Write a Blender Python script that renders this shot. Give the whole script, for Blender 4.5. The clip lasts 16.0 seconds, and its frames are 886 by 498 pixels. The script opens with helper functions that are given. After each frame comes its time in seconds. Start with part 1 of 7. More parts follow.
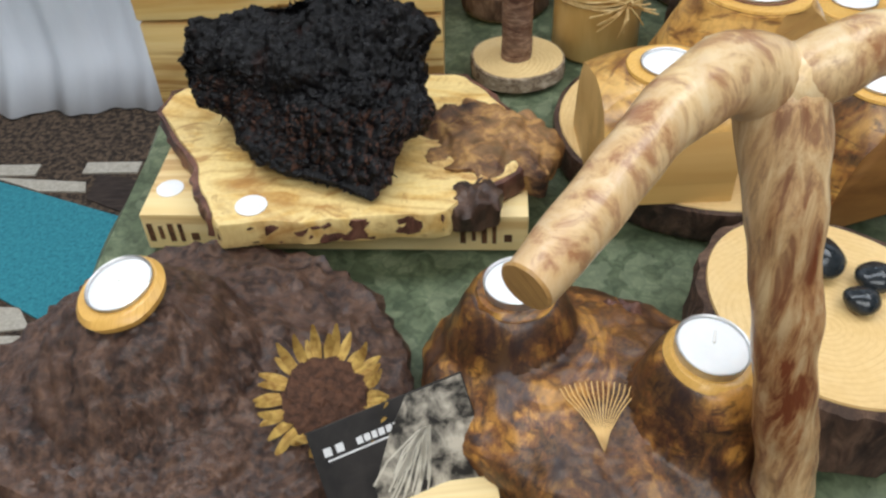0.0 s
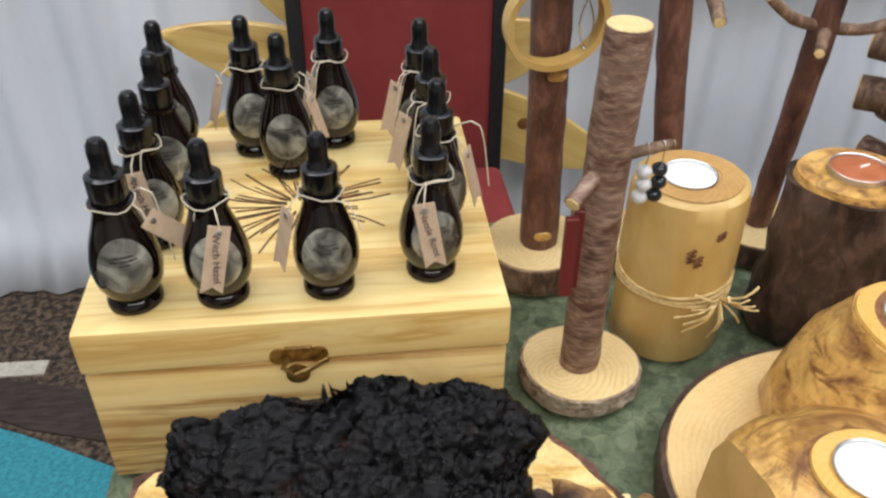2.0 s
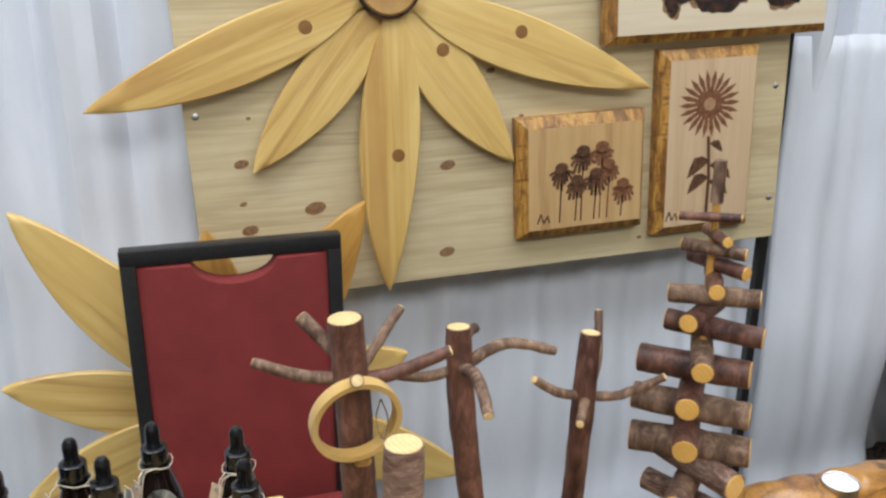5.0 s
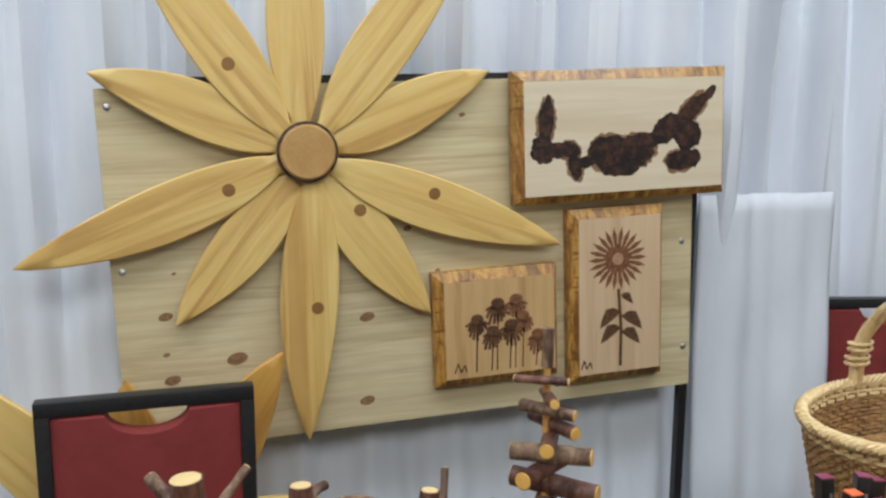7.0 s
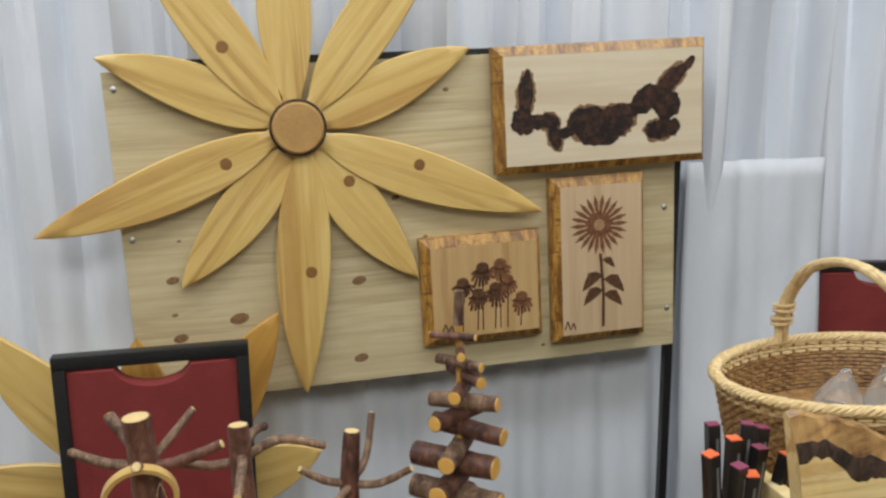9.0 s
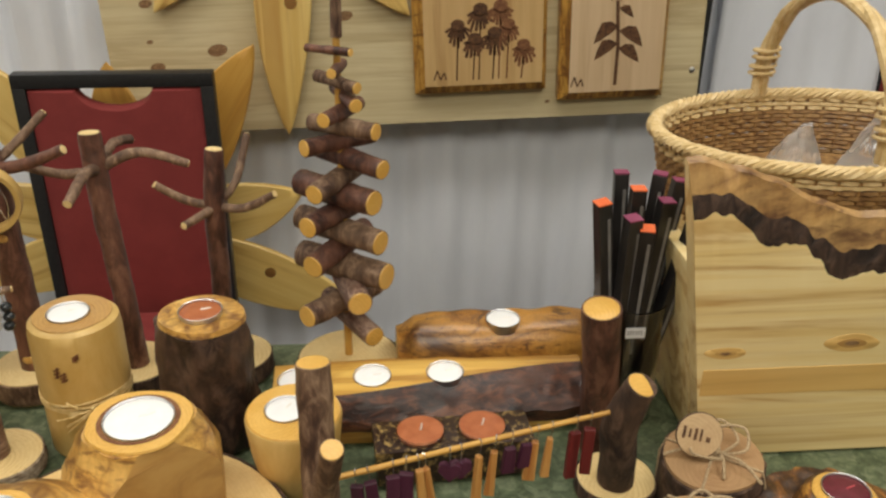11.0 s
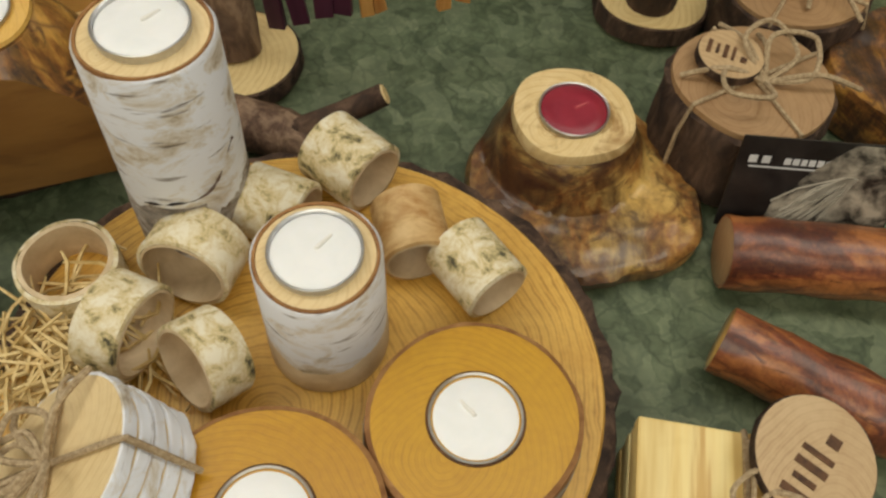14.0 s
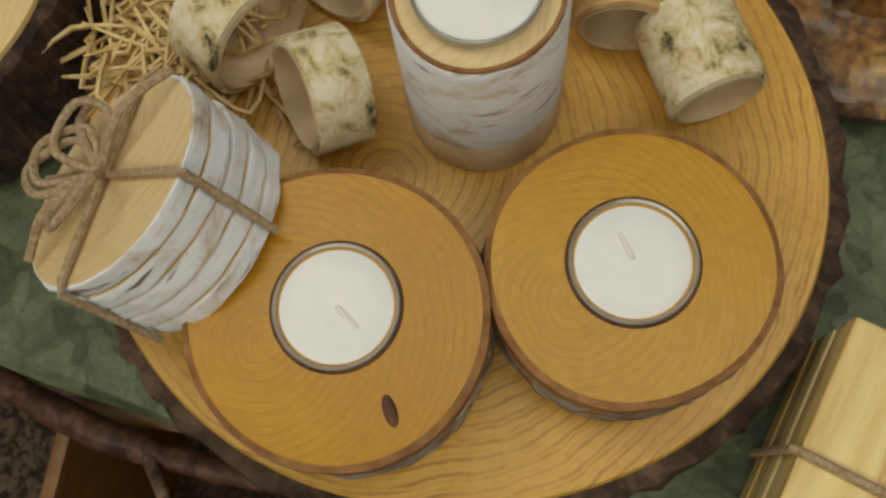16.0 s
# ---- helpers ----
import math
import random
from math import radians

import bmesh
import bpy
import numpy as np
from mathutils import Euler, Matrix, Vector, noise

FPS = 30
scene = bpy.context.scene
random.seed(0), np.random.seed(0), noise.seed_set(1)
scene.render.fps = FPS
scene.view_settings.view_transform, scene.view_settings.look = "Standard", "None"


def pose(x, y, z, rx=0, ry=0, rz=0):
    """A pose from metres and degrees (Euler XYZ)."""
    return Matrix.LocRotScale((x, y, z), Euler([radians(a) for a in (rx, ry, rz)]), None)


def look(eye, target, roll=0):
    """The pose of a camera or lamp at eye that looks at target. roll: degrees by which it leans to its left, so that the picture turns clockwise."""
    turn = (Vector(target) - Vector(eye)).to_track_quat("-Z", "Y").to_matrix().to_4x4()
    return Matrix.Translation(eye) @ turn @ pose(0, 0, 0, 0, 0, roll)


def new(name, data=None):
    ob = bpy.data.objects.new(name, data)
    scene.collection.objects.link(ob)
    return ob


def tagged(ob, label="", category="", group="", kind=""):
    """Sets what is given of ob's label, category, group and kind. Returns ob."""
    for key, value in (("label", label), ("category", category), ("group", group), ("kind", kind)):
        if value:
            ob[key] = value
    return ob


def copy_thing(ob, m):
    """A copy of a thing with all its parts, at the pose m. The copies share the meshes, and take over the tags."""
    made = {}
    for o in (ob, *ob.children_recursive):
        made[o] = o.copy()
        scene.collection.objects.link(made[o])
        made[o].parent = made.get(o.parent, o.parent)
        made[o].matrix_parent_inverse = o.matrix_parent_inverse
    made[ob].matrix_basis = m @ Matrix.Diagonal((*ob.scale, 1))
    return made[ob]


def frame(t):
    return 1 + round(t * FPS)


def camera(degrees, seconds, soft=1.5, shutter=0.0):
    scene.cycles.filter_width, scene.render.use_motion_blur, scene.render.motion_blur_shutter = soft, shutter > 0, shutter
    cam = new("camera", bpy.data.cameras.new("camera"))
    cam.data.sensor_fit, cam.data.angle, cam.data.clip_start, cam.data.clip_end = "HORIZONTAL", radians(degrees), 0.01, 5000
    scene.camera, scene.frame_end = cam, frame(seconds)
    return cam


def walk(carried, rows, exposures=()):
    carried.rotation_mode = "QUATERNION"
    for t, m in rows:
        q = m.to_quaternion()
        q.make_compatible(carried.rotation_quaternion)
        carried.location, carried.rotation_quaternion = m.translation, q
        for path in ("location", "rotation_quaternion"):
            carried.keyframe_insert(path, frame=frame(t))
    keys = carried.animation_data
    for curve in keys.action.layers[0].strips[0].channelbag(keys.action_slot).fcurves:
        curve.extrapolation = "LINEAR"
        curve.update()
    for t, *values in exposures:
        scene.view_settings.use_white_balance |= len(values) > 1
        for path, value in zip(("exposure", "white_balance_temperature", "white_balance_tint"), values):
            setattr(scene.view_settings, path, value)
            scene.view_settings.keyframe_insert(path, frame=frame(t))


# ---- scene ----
cam = camera(54.8, 16.0, soft=2.5)
PATH = [
    (0, (0.087, 0.07, 1.188), (0.015, 1.543, -0.164), -2.5),
    (0.5, (0.106, 0.174, 1.2), (-0.054, 1.663, -0.126), -1.4),
    (1, (0.083, 0.244, 1.209), (-0.041, 1.763, -0.086), -3.0),
    (1.5, (0.011, 0.312, 1.214), (0.041, 1.899, -0.002), -3.1),
    (2, (-0.017, 0.346, 1.215), (0.136, 1.95, 0.031), 0.4),
    (2.5, (-0.02, 0.349, 1.221), (0.19, 1.962, 0.058), 1.3),
    (3, (-0.016, 0.335, 1.233), (0.232, 1.962, 0.097), 0.8),
    (3.5, (-0.002, 0.323, 1.266), (0.29, 2.013, 0.238), 0.4),
    (4, (0.007, 0.313, 1.301), (0.392, 2.08, 0.449), 0.8),
    (4.5, (0.015, 0.304, 1.32), (0.452, 2.117, 0.597), 0.7),
    (5, (0.027, 0.297, 1.343), (0.512, 2.132, 0.714), 0.1),
    (7.5, (0.164, 0.158, 1.416), (0.691, 2.063, 1.114), 0.5),
    (8, (0.181, 0.118, 1.44), (0.69, 2.024, 1.112), 0.9),
    (10.5, (0.459, 0.019, 1.346), (0.606, 1.883, 0.637), -2.0),
    (11, (0.515, 0.117, 1.326), (0.65, 1.901, 0.433), 0.9),
    (11.5, (0.568, 0.17, 1.307), (0.586, 1.886, 0.281), 0.8),
    (12, (0.637, 0.216, 1.28), (0.43, 1.847, 0.143), 1.4),
    (12.5, (0.657, 0.236, 1.25), (0.274, 1.695, -0.064), -3.1),
    (13, (0.614, 0.262, 1.209), (0.39, 1.626, -0.237), -3.0),
    (13.5, (0.589, 0.27, 1.175), (0.526, 1.455, -0.435), -0.8),
    (14, (0.592, 0.276, 1.161), (0.612, 1.346, -0.528), 3.8),
    (14.5, (0.612, 0.3, 1.126), (0.524, 1.222, -0.646), 3.8),
    (15, (0.603, 0.319, 1.098), (0.416, 0.96, -0.787), -0.0),
    (15.5, (0.592, 0.321, 1.089), (0.283, 0.799, -0.828), -11.1),
    (16, (0.599, 0.333, 1.083), (0.28, 0.768, -0.843), -15.8),
]
walk(cam, [(t, look(eye, target, roll)) for t, eye, target, roll in PATH],
     [(0, 0.11, 5950, 8), (0.5, 0.18, 5950, 9), (1, 0.18, 6100, 10), (2.5, 0.44, 6100, 10), (4, 0.44, 6100, 10), (5, 0.44, 5950, 9), (7.5, 0.17, 5900, 6), (8, 0.17, 5900, 6), (10.5, 0.0, 7050, 8), (12.5, 0.08, 7250, 7), (13.5, -0.20, 7300, 6), (14, -0.50, 7250, 5), (14.5, -0.68, 7200, 5), (15.5, -0.94, 7250, 4), (16, -0.96, 7250, 4)])

# ---- light: a hall with even ceiling lamps ----
world = bpy.data.worlds.new("hall_air")
scene.world = world
world.use_nodes = True
wbg = world.node_tree.nodes["Background"]
wbg.inputs[0].default_value = (0.80, 0.86, 1.0, 1)
wbg.inputs[1].default_value = 0.27


def ceiling_lamp(x, y, w, h, watts, colour):
    data = bpy.data.lights.new("ceiling_lamp", "AREA")
    data.shape, data.size, data.size_y, data.energy, data.color = "RECTANGLE", w, h, watts, colour
    ob = new("ceiling_lamp", data)
    ob.location = (x, y, 3.15)
    return ob


ceiling_lamp(0.3, -1.5, 3.6, 1.5, 76, (1.0, 0.965, 0.90))
# unseen lamp added to brighten the drapes and the far side of the table
ceiling_lamp(0.3, 0.75, 3.2, 0.6, 29, (0.97, 0.98, 1.0))
ceiling_lamp(-1.2, 0.9, 0.7, 1.6, 18, (1.0, 0.97, 0.93))
ceiling_lamp(1.9, 0.9, 0.7, 1.6, 18, (1.0, 0.97, 0.93))

# ---- materials ----
class Nodes:
    def __init__(self, name):
        self.m = bpy.data.materials.new(name)
        self.m.use_nodes = True
        self.t = self.m.node_tree
        self.b = self.t.nodes["Principled BSDF"]

    def n(self, kind, **kw):
        node = self.t.nodes.new(kind)
        for k, v in kw.items():
            node.inputs[k].default_value = v
        return node

    def l(self, a, b):
        self.t.links.new(a, b)

    def coord(self, scale=(1, 1, 1), rot=(0, 0, 0)):
        tc = self.n("ShaderNodeTexCoord")
        mp = self.n("ShaderNodeMapping")
        mp.inputs["Scale"].default_value = scale
        mp.inputs["Rotation"].default_value = rot
        self.l(tc.outputs["Object"], mp.inputs["Vector"])
        # each object starts at its own place in the pattern
        oi = self.n("ShaderNodeObjectInfo")
        sh = self.n("ShaderNodeVectorMath")
        sh.operation = "MULTIPLY_ADD"
        self.l(oi.outputs["Random"], sh.inputs[0])
        sh.inputs[1].default_value = (3.1, 2.3, 4.7)
        self.l(mp.outputs[0], sh.inputs[2])
        return mp.outputs[0], sh.outputs[0]

    def noise(self, vec, scale, detail=4.0, rough=0.6, dist=0.0):
        x = self.n("ShaderNodeTexNoise", Scale=scale, Detail=detail, Roughness=rough, Distortion=dist)
        self.l(vec, x.inputs["Vector"])
        return x.outputs["Fac"]

    def ramp(self, fac, stops):
        r = self.n("ShaderNodeValToRGB")
        e = r.color_ramp.elements
        while len(e) < len(stops):
            e.new(0.5)
        for el, (p, c) in zip(e, stops):
            el.position, el.color = p, (*c, 1)
        self.l(fac, r.inputs[0])
        return r.outputs[0]

    def mix(self, fac, a, b, mode="MIX"):
        x = self.n("ShaderNodeMix")
        x.data_type, x.blend_type = "RGBA", mode
        for v, s in ((fac, x.inputs[0]), (a, x.inputs[6]), (b, x.inputs[7])):
            if isinstance(v, (int, float)):
                s.default_value = v
            elif isinstance(v, tuple):
                s.default_value = (*v, 1)
            else:
                self.l(v, s)
        return x.outputs[2]

    def bump(self, h, strength, dist=0.002):
        x = self.n("ShaderNodeBump", Strength=strength, Distance=dist)
        self.l(h, x.inputs["Height"])
        self.l(x.outputs[0], self.b.inputs["Normal"])

    def done(self, colour, rough=0.6, metal=0.0, spec=0.5, coat=0.0):
        if isinstance(colour, tuple):
            self.b.inputs["Base Color"].default_value = (*colour, 1)
        else:
            self.l(colour, self.b.inputs["Base Color"])
        self.b.inputs["Roughness"].default_value = rough
        self.b.inputs["Metallic"].default_value = metal
        self.b.inputs["Specular IOR Level"].default_value = spec
        self.b.inputs["Coat Weight"].default_value = coat
        self.b.inputs["Coat Roughness"].default_value = 0.2
        return self.m


def plank_wood(name, light, mid, dark, axis="x", fine=1.0, rough=0.5, coat=0.0, blotch=0.35, scorch=None):
    """Sawn along the grain: faint fine streaks, soft flat-sawn bands and sparse darker lines."""
    w = Nodes(name)
    s = {"x": (4, 80, 80), "y": (80, 4, 80), "z": (80, 80, 4)}[axis]
    p, v = w.coord(tuple(a * fine for a in s))
    g = w.noise(v, 1.0, 6, 0.6, 0.4)
    col = w.ramp(g, [(0.34, mid), (0.60, light)])
    q, u = w.coord(tuple(a * 0.30 * fine for a in s))
    big = w.noise(u, 1.0, 5, 0.62, 1.2)
    col = w.mix(w.ramp(big, [(0.40, (blotch * 1.3,) * 3), (0.45, (blotch * 0.45,) * 3), (0.50, (blotch * 0.12,) * 3), (0.56, (0, 0, 0))]), col, dark)
    q2, u2 = w.coord((6, 6, 6))
    tint = w.noise(u2, 1.0, 3, 0.6, 0.3)
    col = w.mix(w.ramp(tint, [(0.42, (0, 0, 0)), (0.66, (0.5, 0.5, 0.5))]), col, mid)
    if scorch:
        q3, u3 = w.coord(tuple(a * 0.42 * fine for a in s))
        line = w.noise(u3, 1.0, 4, 0.55, 2.2)
        col = w.mix(w.ramp(line, [(0.50, (0, 0, 0)), (0.57, (0.45, 0.45, 0.45)), (0.63, (0.9, 0.9, 0.9)), (0.70, (0.3, 0.3, 0.3))]), col, scorch)
        q4, u4 = w.coord((9, 16, 16))
        col = w.mix(w.ramp(w.noise(u4, 1.0, 3, 0.55, 0.6), [(0.52, (0, 0, 0)), (0.70, (0.55, 0.55, 0.55))]), col, scorch)
    w.bump(g, 0.2, 0.0006)
    return w.done(col, rough, coat=coat)


def ring_wood(name, light, mid, dark, scale=55, rough=0.5, coat=0.0, stain=None, depth=0.45):
    """Cut across the grain: growth rings round the z axis, uneven in width and strength."""
    w = Nodes(name)
    p, v = w.coord((1, 1, 0.15))
    nz = w.n("ShaderNodeTexNoise", Scale=9.0, Detail=4.0)
    w.l(v, nz.inputs["Vector"])
    mad = w.n("ShaderNodeVectorMath")
    mad.operation = "MULTIPLY_ADD"
    w.l(nz.outputs["Color"], mad.inputs[0])
    mad.inputs[1].default_value = (0.030, 0.030, 0.0)
    w.l(p, mad.inputs[2])
    waves = []
    for k in (1.0, 2.37):
        wv = w.n("ShaderNodeTexWave", Scale=scale * k, Distortion=2.5, Detail=3.0)
        wv.wave_type, wv.rings_direction = "RINGS", "Z"
        w.l(mad.outputs[0], wv.inputs["Vector"])
        waves.append(wv.outputs["Fac"])
    fine = w.noise(v, 240, 4)
    big = w.noise(v, 16, 4, 0.6, 0.8)
    patchy = w.noise(v, 30, 3, 0.6, 0.5)
    col = w.ramp(big, [(0.34, mid), (0.62, light)])
    both = w.mix(0.5, waves[0], waves[1])
    rings = w.ramp(both, [(0.12, dark), (0.40, mid), (0.62, light)])
    col = w.mix(w.ramp(patchy, [(0.38, (depth * 0.35,) * 3), (0.62, (depth,) * 3)]), col, rings)
    col = w.mix(0.18, col, w.ramp(fine, [(0.3, dark), (0.6, light)]))
    if stain:
        col = w.mix(w.ramp(w.noise(v, 34, 5, 0.65, 1.2), [(0.52, (0, 0, 0)), (0.66, (0.85, 0.85, 0.85))]), col, stain)
    w.bump(both, 0.06, 0.0005)
    return w.done(col, rough, coat=coat)


def bark(name, dark, mid, light, scale=90, rough=0.85, stretch=(1, 1, 0.35), rel=0.9, coat=0.0):
    w = Nodes(name)
    p, v = w.coord(stretch)
    a = w.noise(v, scale, 7, 0.68, 0.5)
    big = w.noise(v, scale * 0.22, 4, 0.6, 0.8)
    col = w.ramp(a, [(0.40, dark), (0.50, mid), (0.62, light)])
    col = w.mix(0.38, col, w.ramp(big, [(0.40, dark), (0.62, light)]))
    w.bump(a, rel, 0.003)
    return w.done(col, rough, coat=coat)


def burnt_wood(name, light, mid, dark, scale=40, rough=0.38, coat=0.25, stretch=(1, 1, 0.5), burn=0.55):
    """Oiled wood with soft scorched patches, curling grain lines and fine fibres."""
    w = Nodes(name)
    p, v = w.coord(stretch)
    tone = w.noise(v, scale * 0.55, 6, 0.62, 1.6)
    o = max(-0.02, (0.56 - burn) * 1.3)
    col = w.ramp(tone, [(0.36 + o, dark), (0.44 + o, mid), (0.51 + o, light), (0.62 + o, light), (0.70 + o, mid)])
    # curling grain: bands that follow a warped field
    warp = w.noise(v, scale * 0.30, 3, 0.5, 0.8)
    band = w.n("ShaderNodeMath")
    band.operation = "PINGPONG"
    mul = w.n("ShaderNodeMath")
    mul.operation = "MULTIPLY"
    w.l(warp, mul.inputs[0])
    mul.inputs[1].default_value = 9.0
    w.l(mul.outputs[0], band.inputs[0])
    band.inputs[1].default_value = 0.5
    grain = w.ramp(band.outputs[0], [(0.0, (0.95, 0.95, 0.95)), (0.10, (0.45, 0.45, 0.45)), (0.30, (0, 0, 0))])
    patch = w.noise(v, scale * 0.8, 4, 0.6, 0.6)
    grain = w.mix(w.ramp(patch, [(0.36, (0, 0, 0)), (0.52, (1, 1, 1))]), (0.0, 0.0, 0.0), grain)
    col = w.mix(grain, col, w.mix(0.45, dark, mid))
    q, u = w.coord((scale * 9.0, scale * 9.0, scale * 1.6))
    fibre = w.noise(u, 1.0, 5, 0.62, 0.3)
    col = w.mix(0.22, col, w.ramp(fibre, [(0.34, dark), (0.60, light)]))
    q5, u5 = w.coord((scale * 0.9, scale * 0.9, scale * 3.2))
    streak = w.noise(u5, 1.0, 5, 0.6, 1.8)
    col = w.mix(w.ramp(streak, [(0.56, (0, 0, 0)), (0.62, (0.55, 0.55, 0.55)), (0.70, (0.85, 0.85, 0.85))]), col, dark)
    big = w.noise(v, scale * 0.33, 6, 0.66, 1.4)
    col = w.mix(w.ramp(big, [(burn - 0.06, (0, 0, 0)), (burn + 0.02, (0.45, 0.45, 0.45)), (burn + 0.10, (0.88, 0.88, 0.88))]), col, dark)
    w.bump(fibre, 0.3, 0.0010)
    return w.done(col, rough, coat=coat)


def mottled(name, a, b, scale=60, rough=0.6, rel=0.2, metal=0.0, spec=0.5, stretch=(1, 1, 1), dist=0.002, lo=0.35, hi=0.65, coat=0.0):
    w = Nodes(name)
    p, v = w.coord(stretch)
    f = w.noise(v, scale, 5, 0.62, 0.4)
    w.bump(f, rel, dist)
    return w.done(w.ramp(f, [(lo, a), (hi, b)]), rough, metal, spec, coat)


def birch_bark(name):
    w = Nodes(name)
    p, v = w.coord((1, 1, 1.6))
    soft = w.noise(v, 34, 7, 0.72, 0.6)
    col = w.ramp(soft, [(0.30, (0.36, 0.27, 0.15)), (0.40, (0.68, 0.62, 0.53)), (0.50, (0.84, 0.86, 0.91))])
    p2, v2 = w.coord((38, 38, 330))
    dash = w.noise(v2, 1.0, 3, 0.55, 0.2)
    mask = w.ramp(dash, [(0.61, (0, 0, 0)), (0.70, (0.9, 0.9, 0.9))])
    col = w.mix(mask, col, (0.12, 0.085, 0.055))
    w.bump(dash, 0.35, 0.001)
    return w.done(col, 0.62)


def birch_mossy(name):
    w = Nodes(name)
    p, v = w.coord((1, 1, 1))
    soft = w.noise(v, 105, 6, 0.72, 0.4)
    col = w.ramp(soft, [(0.33, (0.07, 0.06, 0.035)), (0.39, (0.34, 0.28, 0.13)), (0.46, (0.66, 0.53, 0.28)), (0.60, (0.82, 0.75, 0.58))])
    w.bump(soft, 0.5, 0.0015)
    return w.done(col, 0.7)


M = {}
w = Nodes("green_marbled_cloth")
p, v = w.coord()
f1 = w.noise(v, 26, 6, 0.62, 1.6)
f2 = w.noise(v, 95, 4, 0.6, 0.8)
vo = w.n("ShaderNodeTexVoronoi", Scale=62.0)
vo.feature = "DISTANCE_TO_EDGE"
sv = w.n("ShaderNodeVectorMath")
sv.operation = "MULTIPLY_ADD"
nz = w.n("ShaderNodeTexNoise", Scale=40.0, Detail=3.0)
w.l(v, nz.inputs["Vector"])
w.l(nz.outputs["Color"], sv.inputs[0])
sv.inputs[1].default_value = (0.03, 0.03, 0.03)
w.l(v, sv.inputs[2])
w.l(sv.outputs[0], vo.inputs["Vector"])
c = w.ramp(f1, [(0.36, (0.040, 0.056, 0.026)), (0.50, (0.098, 0.130, 0.066)), (0.64, (0.20, 0.24, 0.135))])
c = w.mix(0.45, c, w.ramp(f2, [(0.40, (0.028, 0.044, 0.018)), (0.62, (0.18, 0.212, 0.115))]))
c = w.mix(w.ramp(vo.outputs["Distance"], [(0.0, (0.70, 0.70, 0.70)), (0.09, (0, 0, 0))]), c, (0.036, 0.054, 0.026))
leaf = w.n("ShaderNodeTexVoronoi", Scale=74.0)
w.l(sv.outputs[0], leaf.inputs["Vector"])
sep = w.n("ShaderNodeSeparateColor")
w.l(leaf.outputs["Color"], sep.inputs[0])
c = w.mix(0.34, c, w.ramp(sep.outputs[0], [(0.15, (0.048, 0.068, 0.034)), (0.55, (0.115, 0.148, 0.080)), (0.9, (0.24, 0.275, 0.170))]))
w.bump(f2, 0.12, 0.001)
M["cloth"] = w.done(c, 0.62)

M["pine"] = plank_wood("pine_board", (0.90, 0.73, 0.39), (0.82, 0.61, 0.26), (0.50, 0.27, 0.08), "x", 0.8, 0.5, blotch=0.62)
M["pine_y"] = plank_wood("pine_board_crosswise", (0.90, 0.75, 0.36), (0.84, 0.62, 0.23), (0.58, 0.34, 0.10), "y", 1.0, 0.45, blotch=0.75, scorch=(0.62, 0.40, 0.12))
M["pine_petal"] = plank_wood("varnished_pine", (0.82, 0.60, 0.22), (0.71, 0.47, 0.14), (0.46, 0.23, 0.055), "x", 0.7, 0.42, coat=0.15, blotch=0.5)
M["pine_dark"] = plank_wood("stained_pine", (0.66, 0.38, 0.09), (0.56, 0.29, 0.055), (0.34, 0.15, 0.03), "x", 0.6, 0.42, coat=0.15, blotch=0.4)
M["ply"] = plank_wood("rough_plywood", (0.70, 0.60, 0.37), (0.58, 0.47, 0.265), (0.42, 0.31, 0.16), "x", 0.95, 0.7, blotch=0.4)
M["plaque"] = plank_wood("pale_plaque_wood", (0.70, 0.52, 0.33), (0.62, 0.44, 0.26), (0.50, 0.33, 0.18), "z", 0.5, 0.5, blotch=0.4)
M["plaque_pale"] = plank_wood("cream_plaque_wood", (0.78, 0.68, 0.50), (0.72, 0.60, 0.42), (0.60, 0.47, 0.30), "x", 0.4, 0.5, blotch=0.3)
M["plaque_edge"] = burnt_wood("torched_plaque_edge", (0.60, 0.33, 0.07), (0.40, 0.18, 0.03), (0.14, 0.055, 0.015), 22, 0.4, 0.2, (3, 1, 0.6))
M["pyro"] = mottled("burnt_drawing", (0.045, 0.018, 0.008), (0.17, 0.075, 0.03), 120, 0.7, 0.2)
M["pyro_mid"] = mottled("brown_burnt_drawing", (0.13, 0.045, 0.018), (0.27, 0.12, 0.05), 110, 0.7, 0.2)
M["disc"] = ring_wood("pale_disc_wood", (0.80, 0.62, 0.31), (0.72, 0.52, 0.23), (0.52, 0.32, 0.12), 70, 0.55, depth=0.6)
M["slice"] = ring_wood("larch_slice_wood", (0.72, 0.43, 0.095), (0.60, 0.32, 0.055), (0.30, 0.13, 0.016), 62, 0.42, 0.08, depth=0.7)
M["slice_pale"] = ring_wood("pale_slice_wood", (0.80, 0.58, 0.27), (0.73, 0.49, 0.19), (0.52, 0.30, 0.10), 80, 0.45, 0.1, depth=0.38)
M["amber"] = ring_wood("amber_oiled_birch", (0.58, 0.310, 0.016), (0.48, 0.228, 0.010), (0.30, 0.115, 0.005), 100, 0.38, 0.1, depth=0.4)
M["honey"] = burnt_wood("honey_burl_wood", (0.76, 0.46, 0.13), (0.60, 0.32, 0.075), (0.16, 0.06, 0.024), 26, 0.33, 0.3, (0.8, 0.8, 1.6), 0.555)
M["honey_top"] = ring_wood("honey_end_grain", (0.78, 0.48, 0.13), (0.70, 0.39, 0.08), (0.50, 0.23, 0.035), 85, 0.36, 0.25)
